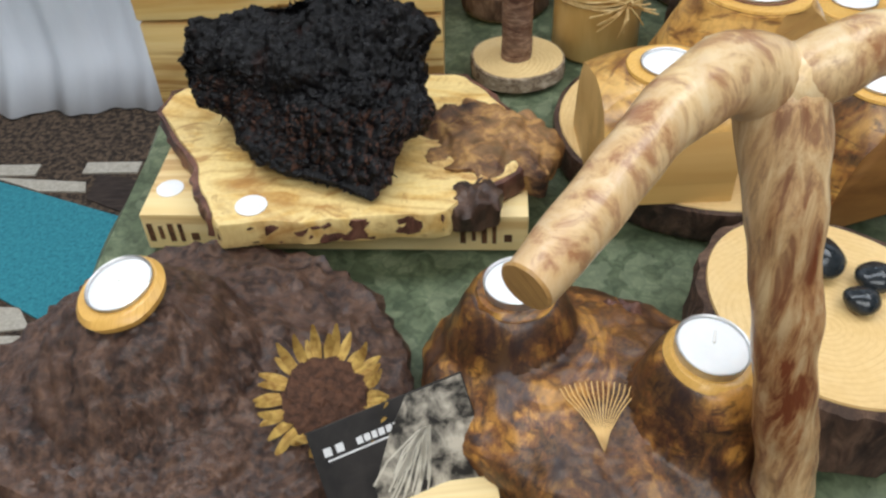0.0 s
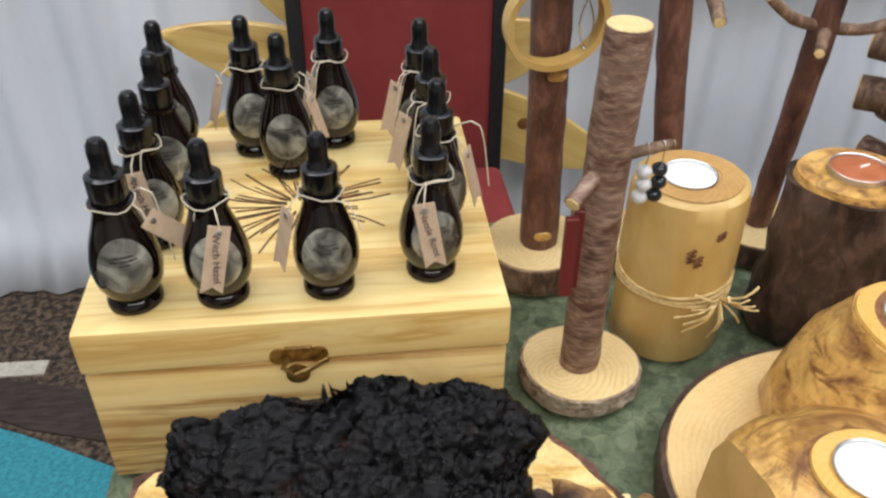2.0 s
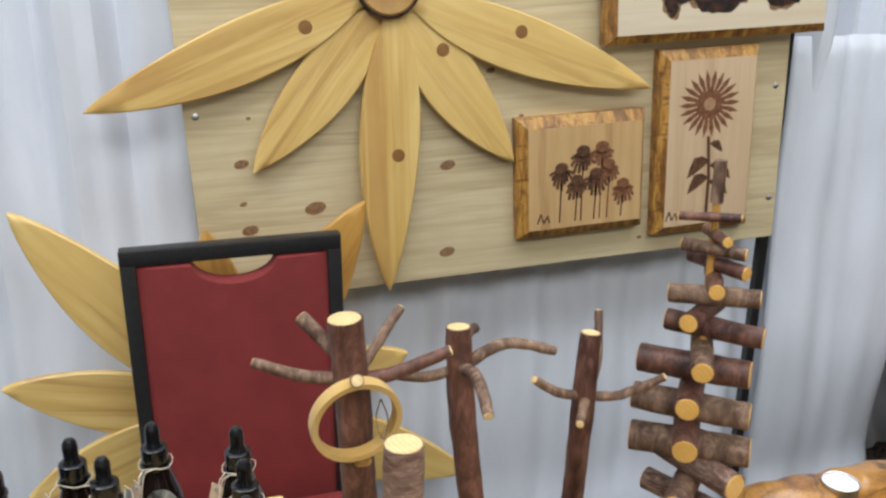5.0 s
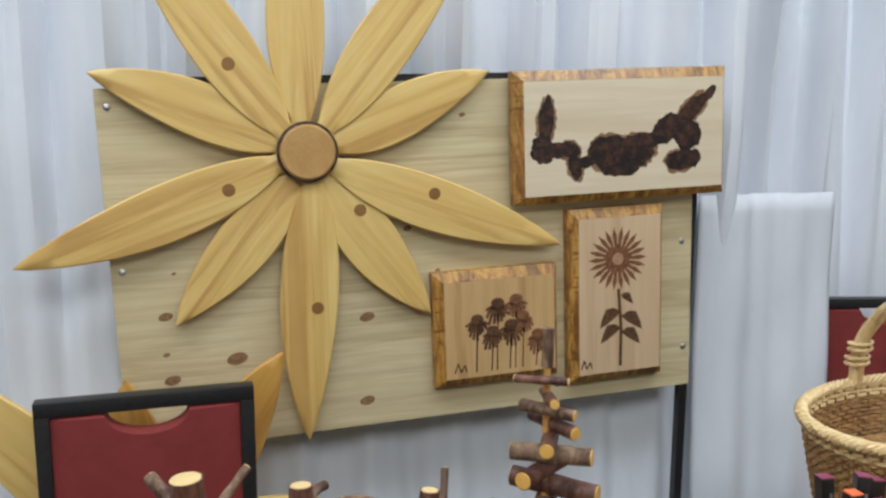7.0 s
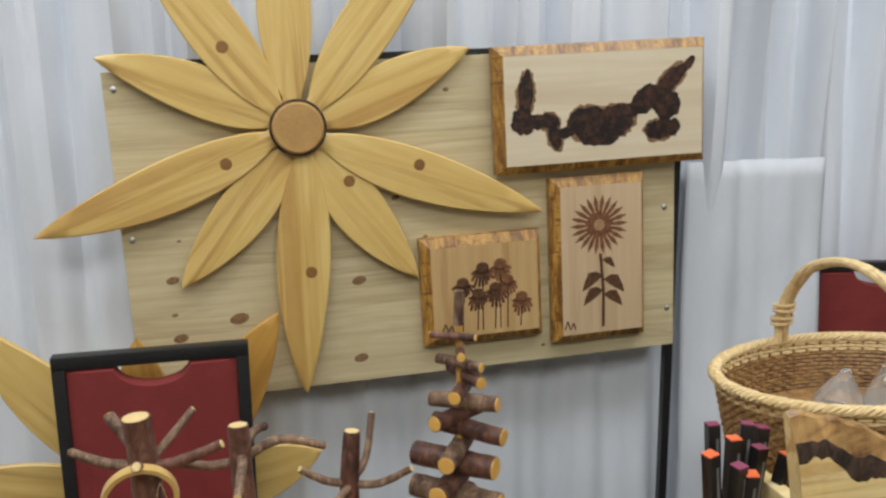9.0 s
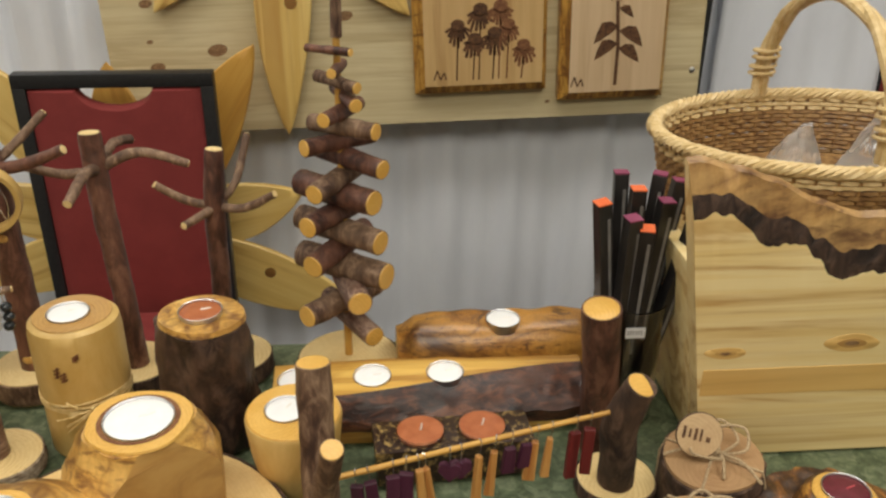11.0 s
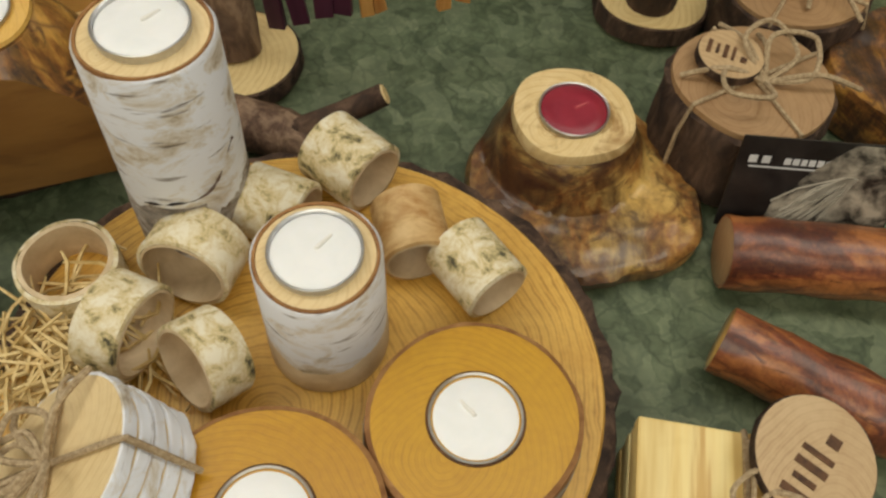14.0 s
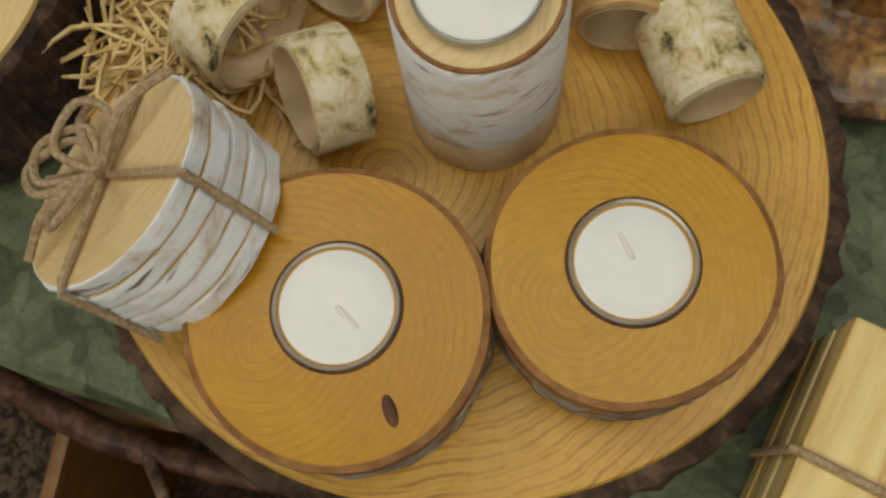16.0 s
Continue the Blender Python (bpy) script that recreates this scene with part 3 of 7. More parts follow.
def mound(fn, height, rings=26, seg=72, rough=0.002, rscale=60, seed=0.0):
    """A lump with the outline fn on the table and height(x, y) over it."""
    b = bmesh.new()
    rows = []
    for k in range(rings + 1):
        s = k / rings
        row = []
        for i in range(seg):
            a = 2 * math.pi * i / seg
            r = fn(a) * (1 - 0.999 * s)
            p = Vector((r * math.cos(a), r * math.sin(a), 0))
            p.z = height(p.x, p.y) if k else 0.0
            n = wob(p, rscale, rough, seed) + wob(p, rscale * 2.7, rough * 0.5, seed)
            if k:
                p.z += n
            p.x += n * math.cos(a) * (1 - s)
            p.y += n * math.sin(a) * (1 - s)
            row.append(b.verts.new(p))
        rows.append(row)
        if k == 0:
            # the foot rises steeply
            row2 = []
            for v in row:
                q = v.co.copy()
                q.z = max(0.002, 0.75 * height(q.x * 0.97, q.y * 0.97))
                q.x *= 1.01
                q.y *= 1.01
                q.x += wob(q, rscale, rough * 1.5, seed + 3)
                q.y += wob(q, rscale, rough * 1.5, seed + 5)
                row2.append(b.verts.new(q))
            rows.append(row2)
    for r0, r1 in zip(rows, rows[1:]):
        for i in range(seg):
            j = (i + 1) % seg
            b.faces.new((r0[i], r0[j], r1[j], r1[i]))
    b.faces.new(rows[0][::-1])
    return b


def sstep(a, b_, x):
    t = min(1.0, max(0.0, (x - a) / (b_ - a)))
    return t * t * (3 - 2 * t)


def cut(bm, co, no, mat_index=1):
    """Saws the mesh along a plane and closes the cut."""
    r = bmesh.ops.bisect_plane(bm, geom=bm.verts[:] + bm.edges[:] + bm.faces[:], plane_co=co, plane_no=no, clear_outer=True)
    edges = [e for e in r["geom_cut"] if isinstance(e, bmesh.types.BMEdge)]
    f = bmesh.ops.contextual_create(bm, geom=edges)
    for x in f["faces"]:
        x.material_index = mat_index
    return bm


def paint(bm, test, index):
    for f in bm.faces:
        if test(f.calc_center_median(), f.normal):
            f.material_index = index
    return bm


def words(text, size, material, parent, m, extrude=0.0004, name="lettering"):
    """Lettering as a mesh of its own."""
    cu = bpy.data.curves.new(name, "FONT")
    cu.body, cu.size, cu.extrude, cu.align_x, cu.align_y = text, size, extrude, "CENTER", "CENTER"
    ob = bpy.data.objects.new(name, cu)
    scene.collection.objects.link(ob)
    bpy.context.view_layer.update()
    me = bpy.data.meshes.new_from_object(ob)
    bpy.data.objects.remove(ob)
    me.materials.clear()
    me.materials.append(material)
    out = new(name, me)
    out.parent = parent
    out.matrix_local = m
    return out


# ---- tealights ----
def tealight(x, y, z, r=0.0195, wax="wax", wick="wick", tilt=(0, 0), lean=20, group="tealights", label="white wax tealight in a thin aluminium cup, unlit", depth=0.014):
    """z is the wax's top."""
    t = thing("tealight", x, y, z - depth, label, "candle", random.Random(x * 91 + y).uniform(0, 360), group)
    t.matrix_basis = Matrix.Translation((x, y, z)) @ pose(0, 0, 0, tilt[0], tilt[1], 0) @ Matrix.Translation((0, 0, -depth)) @ pose(0, 0, 0, 0, 0, lean)
    h = depth
    part("cup", lathe([(r * 0.92, 0), (r, 0.001), (r, h - 0.0004), (r + 0.0006, h + 0.0004), (r + 0.0002, h + 0.0008), (r - 0.0006, h + 0.0002), (r - 0.0008, h - 0.003)], 40, cap=False), M["foil"], t, "thin aluminium cup")
    part("wax", lathe([(0.0005, 0.0015), (r - 0.0012, 0.0015), (r - 0.0008, h - 0.0014), (r - 0.002, h - 0.0004), (r * 0.55, h - 0.0002), (r * 0.2, h + 0.0002), (0.0004, h + 0.0005)], 40), M[wax], t)
    L = r * 0.5
    part("wick", tube([(0, 0, h - 0.001), (0.001, 0, h + 0.0006), (L * 0.5, 0.0003, h + 0.0001), (L, 0.0006, h - 0.0002)], [0.0008, 0.0010, 0.0010, 0.0008], 8), M[wick], t)
    return t

# ---- the hall ----
def plain(name, bm, material, label, category="room", smooth=False):
    ob = part(name, bm, material, None, label, smooth)
    return tagged(ob, label, category, kind="structure")


floor = plain("floor", box(9, 8, 0.1, 0, (0.4, 0.6, -0.1)), M["carpet_brown"], "brown flecked patterned hall carpet", "floor")
for nm, sx, sy, at in (("wall_north", 9.2, 0.1, (0.4, 4.65, 0)), ("wall_south", 9.2, 0.1, (0.4, -3.45, 0)), ("wall_west", 0.1, 8, (-4.15, 0.6, 0)), ("wall_east", 0.1, 8, (4.95, 0.6, 0))):
    plain(nm, box(sx, sy, 3.3, 0, at), M["plaster"], "plain painted hall wall", "wall")
plain("ceiling", box(9.2, 8.2, 0.1, 0, (0.4, 0.6, 3.3)), M["plaster"], "plain white hall ceiling", "ceiling")


# carpet pattern: woven fields, each a little proud of the ground colour
def field(pts, material, label):
    b = bmesh.new()
    top = [b.verts.new((x, y, 0.004)) for x, y in pts]
    low = [b.verts.new((x, y, 0.0)) for x, y in pts]
    b.faces.new(top)
    for i in range(len(pts)):
        j = (i + 1) % len(pts)
        b.faces.new((low[i], low[j], top[j], top[i]))
    return part("carpet_field", b, material, floor, label, False)


field([(-1.9, 1.97), (-0.68, 1.475), (-0.42, 1.345), (-0.42, 1.0), (-0.66, 1.12), (-0.9, 1.26), (-1.9, 1.75)], M["carpet_teal"], "plain teal carpet field")
field([(-1.05, 1.67), (-0.93, 1.67), (-0.93, 1.63), (-1.05, 1.63)], M["carpet_cream"], "cream carpet stripe")
field([(-0.82, 1.675), (-0.69, 1.675), (-0.69, 1.635), (-0.82, 1.635)], M["carpet_cream"], "cream carpet stripe")
field([(-1.02, 1.622), (-0.80, 1.60), (-0.79, 1.565), (-0.90, 1.57)], M["carpet_cream"], "cream carpet stripe")
field([(-1.0, 1.13), (-0.55, 1.13), (-0.55, 1.08), (-1.0, 1.08)], M["carpet_cream"], "cream carpet stripe")
field([(-1.1, 1.075), (-0.5, 1.075), (-0.5, 0.6), (-1.1, 0.6)], M["carpet_black"], "dark streaked carpet field")
field([(-0.78, 1.63), (-0.5, 1.56), (-0.5, 1.44), (-0.68, 1.49), (-0.78, 1.54)], M["carpet_black"], "dark streaked carpet field")
field([(-1.9, 0.95), (-1.12, 0.95), (-1.12, 0.5), (-1.9, 0.5)], M["carpet_cream"], "cream carpet field")
field([(-0.86, 1.205), (-0.80, 1.205), (-0.76, 1.15), (-0.84, 1.14)], M["carpet_cream"], "cream carpet stripe")


# hanging drapes behind the stall
def drape(name, x0, x1, y, z0, z1, material, label, fold=0.042, pitch=0.17, seed=0, lean=0.0):
    b = bmesh.new()
    nx, nz = int((x1 - x0) / 0.012), 26
    rows = []
    for k in range(nz + 1):
        z = z0 + (z1 - z0) * k / nz
        row = []
        for i in range(nx + 1):
            x = x0 + (x1 - x0) * i / nx
            soft = 0.25 + 0.75 * sstep(0.5, 2.2, z)
            a = math.sin(2 * math.pi * x / pitch + 2.2 * noise.noise(Vector((x * 1.7, z * 0.35, seed))))
            d = fold * soft * (a + 0.5 * math.sin(2 * math.pi * x / (pitch * 0.41) + seed)) + 0.018 * noise.noise(Vector((x * 5, z * 2.2, seed + 3))) + 0.05 * noise.noise(Vector((x * 1.3, z * 1.1, seed + 9)))
            if z < 0.12:
                d -= (0.12 - z) * 0.5 * (1 + noise.noise(Vector((x * 6, 0, seed))))
            pleat = sstep(0.9, 1.7, z)
            d += pleat * 0.011 * math.sin(2 * math.pi * x / (pitch * 0.33) + 2.0 * noise.noise(Vector((x * 3.1, z * 0.5, seed + 5)))) * (0.6 + 0.8 * noise.noise(Vector((x * 2.3, z * 0.4, seed + 7))))
            d += 0.006 * (1 - pleat) * noise.noise(Vector((x * 14, z * 4.5, seed + 2)))
            row.append(b.verts.new((x, y + d + lean * (z - z0), z)))
        rows.append(row)
    for r0, r1 in zip(rows, rows[1:]):
        for i in range(nx):
            b.faces.new((r0[i], r0[i + 1], r1[i + 1], r1[i]))
    ob = part(name, b, material, None, label)
    so = ob.modifiers.new("thick", "SOLIDIFY")
    so.thickness = 0.002
    return tagged(ob, label, "curtain", kind="structure")


drape("drape_left", -3.6, 1.33, 1.955, 0.004, 2.9, M["curtain"], "white floor-length fabric drape with soft folds", seed=1)
drape("drape_right", 1.26, 4.4, 2.15, 0.004, 2.9, M["curtain"], "white fabric drape with deep folds", 0.055, 0.2, seed=5)
drape("drape_low", 1.24, 1.62, 1.93, 0.004, 1.2, M["curtain_grey"], "low white fabric drape beside the panel", 0.02, 0.2, seed=8)
tb = part("drape_bar", tube([(-3.6, 1.96, 2.91), (4.4, 2.15, 2.91)], 0.02, 12), M["black_metal"], None)
tagged(tb, "dark metal drape bar above the curtains", "curtain rail", kind="structure")

# ---- the stall table with its cloth ----
table = thing("stall_table", 0.55, 0.55, 0, "long folding table hidden under a marbled green cloth", "table")
TX0, TX1, TY0, TY1 = -0.20, 1.75, 0.307, 1.03
part("tabletop", box(TX1 - TX0 - 0.02, TY1 - TY0 - 0.02, 0.03, 0.004, ((TX0 + TX1) / 2 - 0.55, (TY0 + TY1) / 2 - 0.55, 0.715)), M["plaster"], table)
for lx in (TX0 + 0.1, TX1 - 0.1):
    for ly in (TY0 + 0.08, TY1 - 0.08):
        part("leg", tube([(lx - 0.55, ly - 0.55, 0), (lx - 0.55, ly - 0.55, 0.716)], 0.014, 10), M["black_metal"], table, "black metal leg")


def cloth():
    b = bmesh.new()
    step = 0.0125
    nx, ny = int((TX1 - TX0) / step), int((TY1 - TY0) / step)
    drop = 16
    grid = {}
    for i in range(-drop, nx + drop + 1):
        for j in range(-drop, ny + drop + 1):
            x, y, z = TX0 + step * min(max(i, 0), nx), TY0 + step * min(max(j, 0), ny), 0.7465
            ox = (-i if i < 0 else (i - nx if i > nx else 0))
            oy = (-j if j < 0 else (j - ny if j > ny else 0))
            o = max(ox, oy)
            fold = 0.012 * math.sin((x + y) * 38) * min(1, o / 6)
            if ox:
                x += (-1 if i < 0 else 1) * (0.004 + 0.0006 * ox + (fold if ox >= oy else 0))
            if oy:
                y += (-1 if j < 0 else 1) * (0.004 + 0.0006 * oy + (fold if oy > ox else 0))
            z -= o * 0.038 if o > 1 else o * 0.006
            if not o:
                z += 0.0008 * noise.noise(Vector((x * 16, y * 16, 0))) + 0.0012 * noise.noise(Vector((x * 5, y * 5, 3)))
            grid[i, j] = b.verts.new((x, y, max(z, 0.1)))
    for i in range(-drop, nx + drop):
        for j in range(-drop, ny + drop):
            b.faces.new((grid[i, j], grid[i + 1, j], grid[i + 1, j + 1], grid[i, j + 1]))
    ob = part("tablecloth", b, M["cloth"], None)
    so = ob.modifiers.new("thick", "SOLIDIFY")
    so.thickness, so.offset = 0.0015, 1.0
    return tagged(ob, "green marbled tablecloth draped over the stall table", "tablecloth")


cloth()
Z = 0.750

# ---- plywood panel on its black stand ----
panel = thing("notice_board", 0.575, 1.85, 0.737, "large knotty plywood display panel hung slightly askew", "board")
PAN = Matrix.Rotation(radians(-2.15), 4, "Y")
panel.matrix_basis = Matrix.Translation((-0.018, 1.842, 0.737)) @ PAN
part("board", box(1.2, 0.015, 0.688, 0.0015, (0.6, 0.0075, 0)), M["ply"], panel, smooth=False)
KN = [(0.092, 0.139, 0.014), (0.089, 0.264, 0.012), (0.214, 0.169, 0.018), (0.471, 0.227, 0.014), (0.464, 0.053, 0.014), (0.085, 0.190, 0.006), (0.105, 0.10, 0.006), (0.10, 0.025, 0.012), (0.56, 0.26, 0.012), (0.35, 0.135, 0.006), (0.56, 0.40, 0.008), (0.11, 0.345, 0.004), (0.68, 0.62, 0.006), (0.88, 0.035, 0.005), (0.62, 0.31, 0.005)]
for kx, kz, kr in KN:
    b = lathe([(0.0002, 0), (kr * 0.78, 0.0), (kr * 0.8, 0.0006), (0.0002, 0.0008)], 20, lambda a: 1 + 0.1 * math.sin(2 * a), 0)
    bmesh.ops.transform(b, matrix=Matrix.Translation((kx, -0.0001, kz)) @ Matrix.Rotation(radians(90), 4, "X") @ Matrix.Diagonal((1.35, 0.85, 1, 1)), verts=b.verts)
    part("knot", b, M["knot"], panel, "dark knot")
for kx, kz in ((1.175, 0.33), (1.183, 0.09), (0.02, 0.655), (0.02, 0.355)):
    b = lathe([(0.0002, 0), (0.0065, 0.0), (0.006, 0.002), (0.003, 0.0035), (0.0002, 0.0036)], 16)
    bmesh.ops.transform(b, matrix=Matrix.Translation((kx, 0, kz)) @ Matrix.Rotation(radians(90), 4, "X"), verts=b.verts)
    part("screw", b, M["foil"], panel, "round steel screw head")
stand = thing("display_stand", 0.6, 1.88, 0, "tall black metal stand behind the plywood panel", "stand")
for a, c in (((0.585, 0, 0), (0.585, 0, 1.475)), ((-0.61, 0, 0), (-0.61, 0, 1.44)), ((-0.61, 0, 1.435), (0.585, 0, 1.47))):
    part("bar", tube([a, c], 0.014, 4), M["black_metal"], stand)
for sx in (0.585, -0.61):
    part("foot", box(0.03, 0.4, 0.02, 0.002, (sx, -0.02, 0)), M["black_metal"], stand)


# ---- big wooden flowers ----
def petal(bm_len, width, thick=0.012, seed=0, tip=0.5):
    b = bmesh.new()
    n = 22
    rows = []
    for k in range(n + 1):
        s = k / n
        wd = width * 0.5 * (math.sin(math.pi * min(1, s ** 0.82)) ** 0.75 if 0 < s < 1 else 0) * (1.0 if s < 0.85 else 1.0)
        wd = max(wd, 0.018 * (1 - s) + 0.0012)
        c = 0.010 * math.sin(s * 3 + seed)
        x = s * bm_len
        e = 0.0025
        rows.append([b.verts.new((x, c - wd, -thick)), b.verts.new((x, c - wd, -e)), b.verts.new((x, c - wd + e, 0)), b.verts.new((x, c, 0.0012)), b.verts.new((x, c + wd - e, 0)), b.verts.new((x, c + wd, -e)), b.verts.new((x, c + wd, -thick))])
    for r0, r1 in zip(rows, rows[1:]):
        for i in range(7):
            j = (i + 1) % 7
            b.faces.new((r0[i], r0[j], r1[j], r1[i]))
    b.faces.new(rows[0])
    b.faces.new(rows[-1][::-1])
    return b


def flower(name, cx, y, cz, tips, label, hub=0.052, width=0.112, material="pine_petal"):
    f = thing(name, cx, y, cz, label, "wall flower")
    for k, (tx, tz, extra) in enumerate(tips):
        dx, dz = tx - cx, tz - cz
        L = math.hypot(dx, dz)
        ang = math.atan2(dz, dx)
        ob = part("petal", petal(L - 0.04, width * extra, seed=k), M["pine_dark" if (tx, tz) in ((0.279, 0.934), (-0.005, 0.909)) else material], f)
        ob.matrix_local = Matrix.Rotation(-ang, 4, "Y") @ Matrix.Translation((0.04, 0.0 + 0.005 * (k % 2), 0)) @ Matrix.Rotation(radians(90), 4, "X")
        if k in (0, 2, 3, 4, 8):
            b = lathe([(0.0002, 0), (0.012, 0), (0.012, 0.0006), (0.0002, 0.0008)], 18)
            kd = {0: 0.12, 2: 0.26, 3: 0.11, 4: 0.22, 8: 0.17}[k]
            bmesh.ops.transform(b, matrix=Matrix.Translation((kd, 0.012, 0.0009)), verts=b.verts)
            kn = part("knot", b, M["sawn_dark"], ob, "dark knot")
    if hub:
        b = lathe([(0.0003, 0), (hub, 0), (hub, 0.016), (hub - 0.004, 0.02), (0.0003, 0.02)], 40)
        ob = part("flower_centre", b, M["tan_top"], f, "round end-grain disc with a dark bark rim")
        hm = Matrix.Translation((0, 0.004, 0)) @ Matrix.Rotation(radians(90), 4, "X")
        ob.matrix_local = hm
        ob2 = part("bark_rim", lathe([(hub, 0.0), (hub + 0.005, 0.002), (hub + 0.005, 0.014), (hub, 0.017)], 40, None, 0.001, 90, cap=False), M["bark_dark"], f)
        ob2.matrix_local = hm
    return f


flower("wooden_flower", 0.328, 1.812, 1.312, [(-0.188, 1.112, 0.95), (0.087, 0.988, 0.95), (0.332, 0.747, 1.0), (0.572, 0.988, 1.0), (0.842, 1.112, 0.95), (0.689, 1.457, 0.9), (0.655, 1.73, 1.0), (0.313, 1.81, 0.95), (0.003, 1.73, 1.0), (-0.051, 1.447, 0.9)], "large flower of ten varnished pine petals on the plywood panel")
flower("wooden_flower", 0.03, 1.76, 0.56, [(-0.315, 0.962, 1.2), (-0.372, 0.640, 1.1), (-0.36, 0.41, 1.1), (0.345, 0.636, 1.15), (0.462, 0.345, 1.2), (0.279, 0.934, 1.15), (-0.005, 0.909, 1.1), (-0.2, 0.15, 1.1), (0.2, 0.12, 1.1)], "varnished pine petal flower standing behind the red chair")


# ---- burnt drawings on wooden plaques ----
def plaque(x0, z0, x1, z1, y, face, label, tilt=-2.4):
    wd, ht = x1 - x0, z1 - z0
    p_ = thing("plaque", (x0 + x1) / 2, y, z0, label, "plaque")
    p_.matrix_basis = Matrix.Translation(((x0 + x1) / 2, y, z0)) @ Matrix.Rotation(radians(tilt), 4, "Y")
    t = 0.03
    e = 0.020
    b = bmesh.new()
    back = [b.verts.new(v) for v in ((-wd / 2, t, 0), (wd / 2, t, 0), (wd / 2, t, ht), (-wd / 2, t, ht))]
    mid = [b.verts.new(v) for v in ((-wd / 2, 0.010, 0), (wd / 2, 0.010, 0), (wd / 2, 0.010, ht), (-wd / 2, 0.010, ht))]
    fr = [b.verts.new(v) for v in ((-wd / 2 + e, 0, e * 0.8), (wd / 2 - e * 0.4, 0, e * 0.8), (wd / 2 - e * 0.4, 0, ht - e), (-wd / 2 + e, 0, ht - e))]
    b.faces.new(back[::-1])
    for r0, r1 in ((back, mid), (mid, fr)):
        for i in range(4):
            j = (i + 1) % 4
            b.faces.new((r0[i], r0[j], r1[j], r1[i]))
    f = b.faces.new(fr)
    part("bevelled_edge", b, M["plaque_edge"], p_, "torched bevelled edge", False)
    part("face", box(wd - e * 1.5, 0.0016, ht - e * 1.9, 0.0004, (e * 0.3, -0.0006, e * 0.85)), face, p_, smooth=False)
    return p_, wd, ht


def flat(pts, depth=0.0012, bm=None):
    """A thin inlay in the xz plane, facing -y."""
    b = bmesh.new()
    f = [b.verts.new((x, -depth, z)) for x, z in pts]
    k = [b.verts.new((x, 0, z)) for x, z in pts]
    b.faces.new(f)
    for i in range(len(pts)):
        j = (i + 1) % len(pts)
        b.faces.new((f[i], f[j], k[j], k[i]))
    return merge(bm, b)


def stroke(pts, wd, bm=None, depth=0.0012):
    for (x0, z0), (x1, z1) in zip(pts, pts[1:]):
        d = Vector((x1 - x0, z1 - z0))
        n = Vector((-d.y, d.x)).normalized() * wd / 2
        bm = flat([(x0 - n.x, z0 - n.y), (x1 - n.x, z1 - n.y), (x1 + n.x, z1 + n.y), (x0 + n.x, z0 + n.y)], depth, bm)
    return bm


def drawing(name, bm, parent, m=None, material="pyro", y=-0.0007):
    bmesh.ops.translate(bm, vec=(0, y, 0), verts=bm.verts)
    return part(name, bm, M[m or material], parent, "", False)


# cone flowers
p1, pw, ph_ = plaque(0.582, 0.833, 0.850, 1.073, 1.812, M["plaque_tan"], "tan wooden plaque with a burnt drawing of cone flowers")
rr = random.Random(2)
for fx, fz, s in ((-0.045, 0.135, 1.0), (0.0, 0.165, 1.05), (0.04, 0.17, 1.05), (-0.012, 0.108, 1.0), (0.028, 0.118, 1.05), (0.056, 0.134, 0.9), (0.086, 0.092, 1.0)):
    bm_ = None
    n = 9
    for k in range(n):
        a = -math.pi * (0.08 + 0.84 * k / (n - 1))
        L = 0.040 * s * rr.uniform(0.75, 1.1)
        x1, z1 = fx + L * math.cos(a) * 0.66, fz + L * math.sin(a)
        bm_ = stroke([(fx + 0.006 * math.cos(a), fz), ((fx + x1) / 2 + 0.006 * math.cos(a), (fz + z1) / 2), (x1, z1)], 0.0058 * s, bm_)
    bm_ = flat([(fx + 0.014 * s * math.cos(q), fz + 0.004 + 0.011 * s * math.sin(q)) for q in [i * 0.57 for i in range(11)]], 0.0014, bm_)
    bm_ = stroke([(fx, fz - 0.02), (fx - 0.004, 0.028)], 0.003, bm_)
    drawing("cone_flower", bm_, p1, "pyro" if fx < 0.03 else "pyro_mid", y=-0.0007 - 0.0001 * (fx + 0.05))
drawing("signature_mark", stroke([(-0.095, 0.03), (-0.088, 0.05), (-0.082, 0.03), (-0.074, 0.045), (-0.07, 0.03)], 0.003), p1)

# sunflower
p2, pw, ph_ = plaque(0.877, 0.818, 1.096, 1.193, 1.812, M["plaque"], "tall pale plaque with a burnt sunflower drawing")
bm_ = None
cx, cz = 0.0, 0.265
for k in range(22):
    a = 2 * math.pi * k / 22
    r0, r1 = 0.028, 0.068
    t = 0.105
    bm_ = flat([(cx + r0 * math.cos(a - t), cz + r0 * math.sin(a - t)), (cx + 0.05 * math.cos(a - t), cz + 0.05 * math.sin(a - t)), (cx + r1 * math.cos(a), cz + r1 * math.sin(a)), (cx + 0.05 * math.cos(a + t), cz + 0.05 * math.sin(a + t)), (cx + r0 * math.cos(a + t), cz + r0 * math.sin(a + t))][::-1], 0.0012, bm_)
drawing("sunflower_petals", bm_, p2, "pyro_mid")
drawing("sunflower_disc", flat([(cx + (0.030 + 0.003 * math.sin(9 * q)) * math.cos(q), cz + (0.030 + 0.003 * math.sin(9 * q)) * math.sin(q)) for q in [i * math.pi / 24 for i in range(48)]], 0.0016), p2, "pyro_mid", y=-0.0008)
drawing("sunflower_core", flat([(cx + 0.013 * math.cos(q), cz + 0.013 * math.sin(q)) for q in [i * math.pi / 10 for i in range(20)]], 0.0018), p2, "tulip_core", y=-0.001)
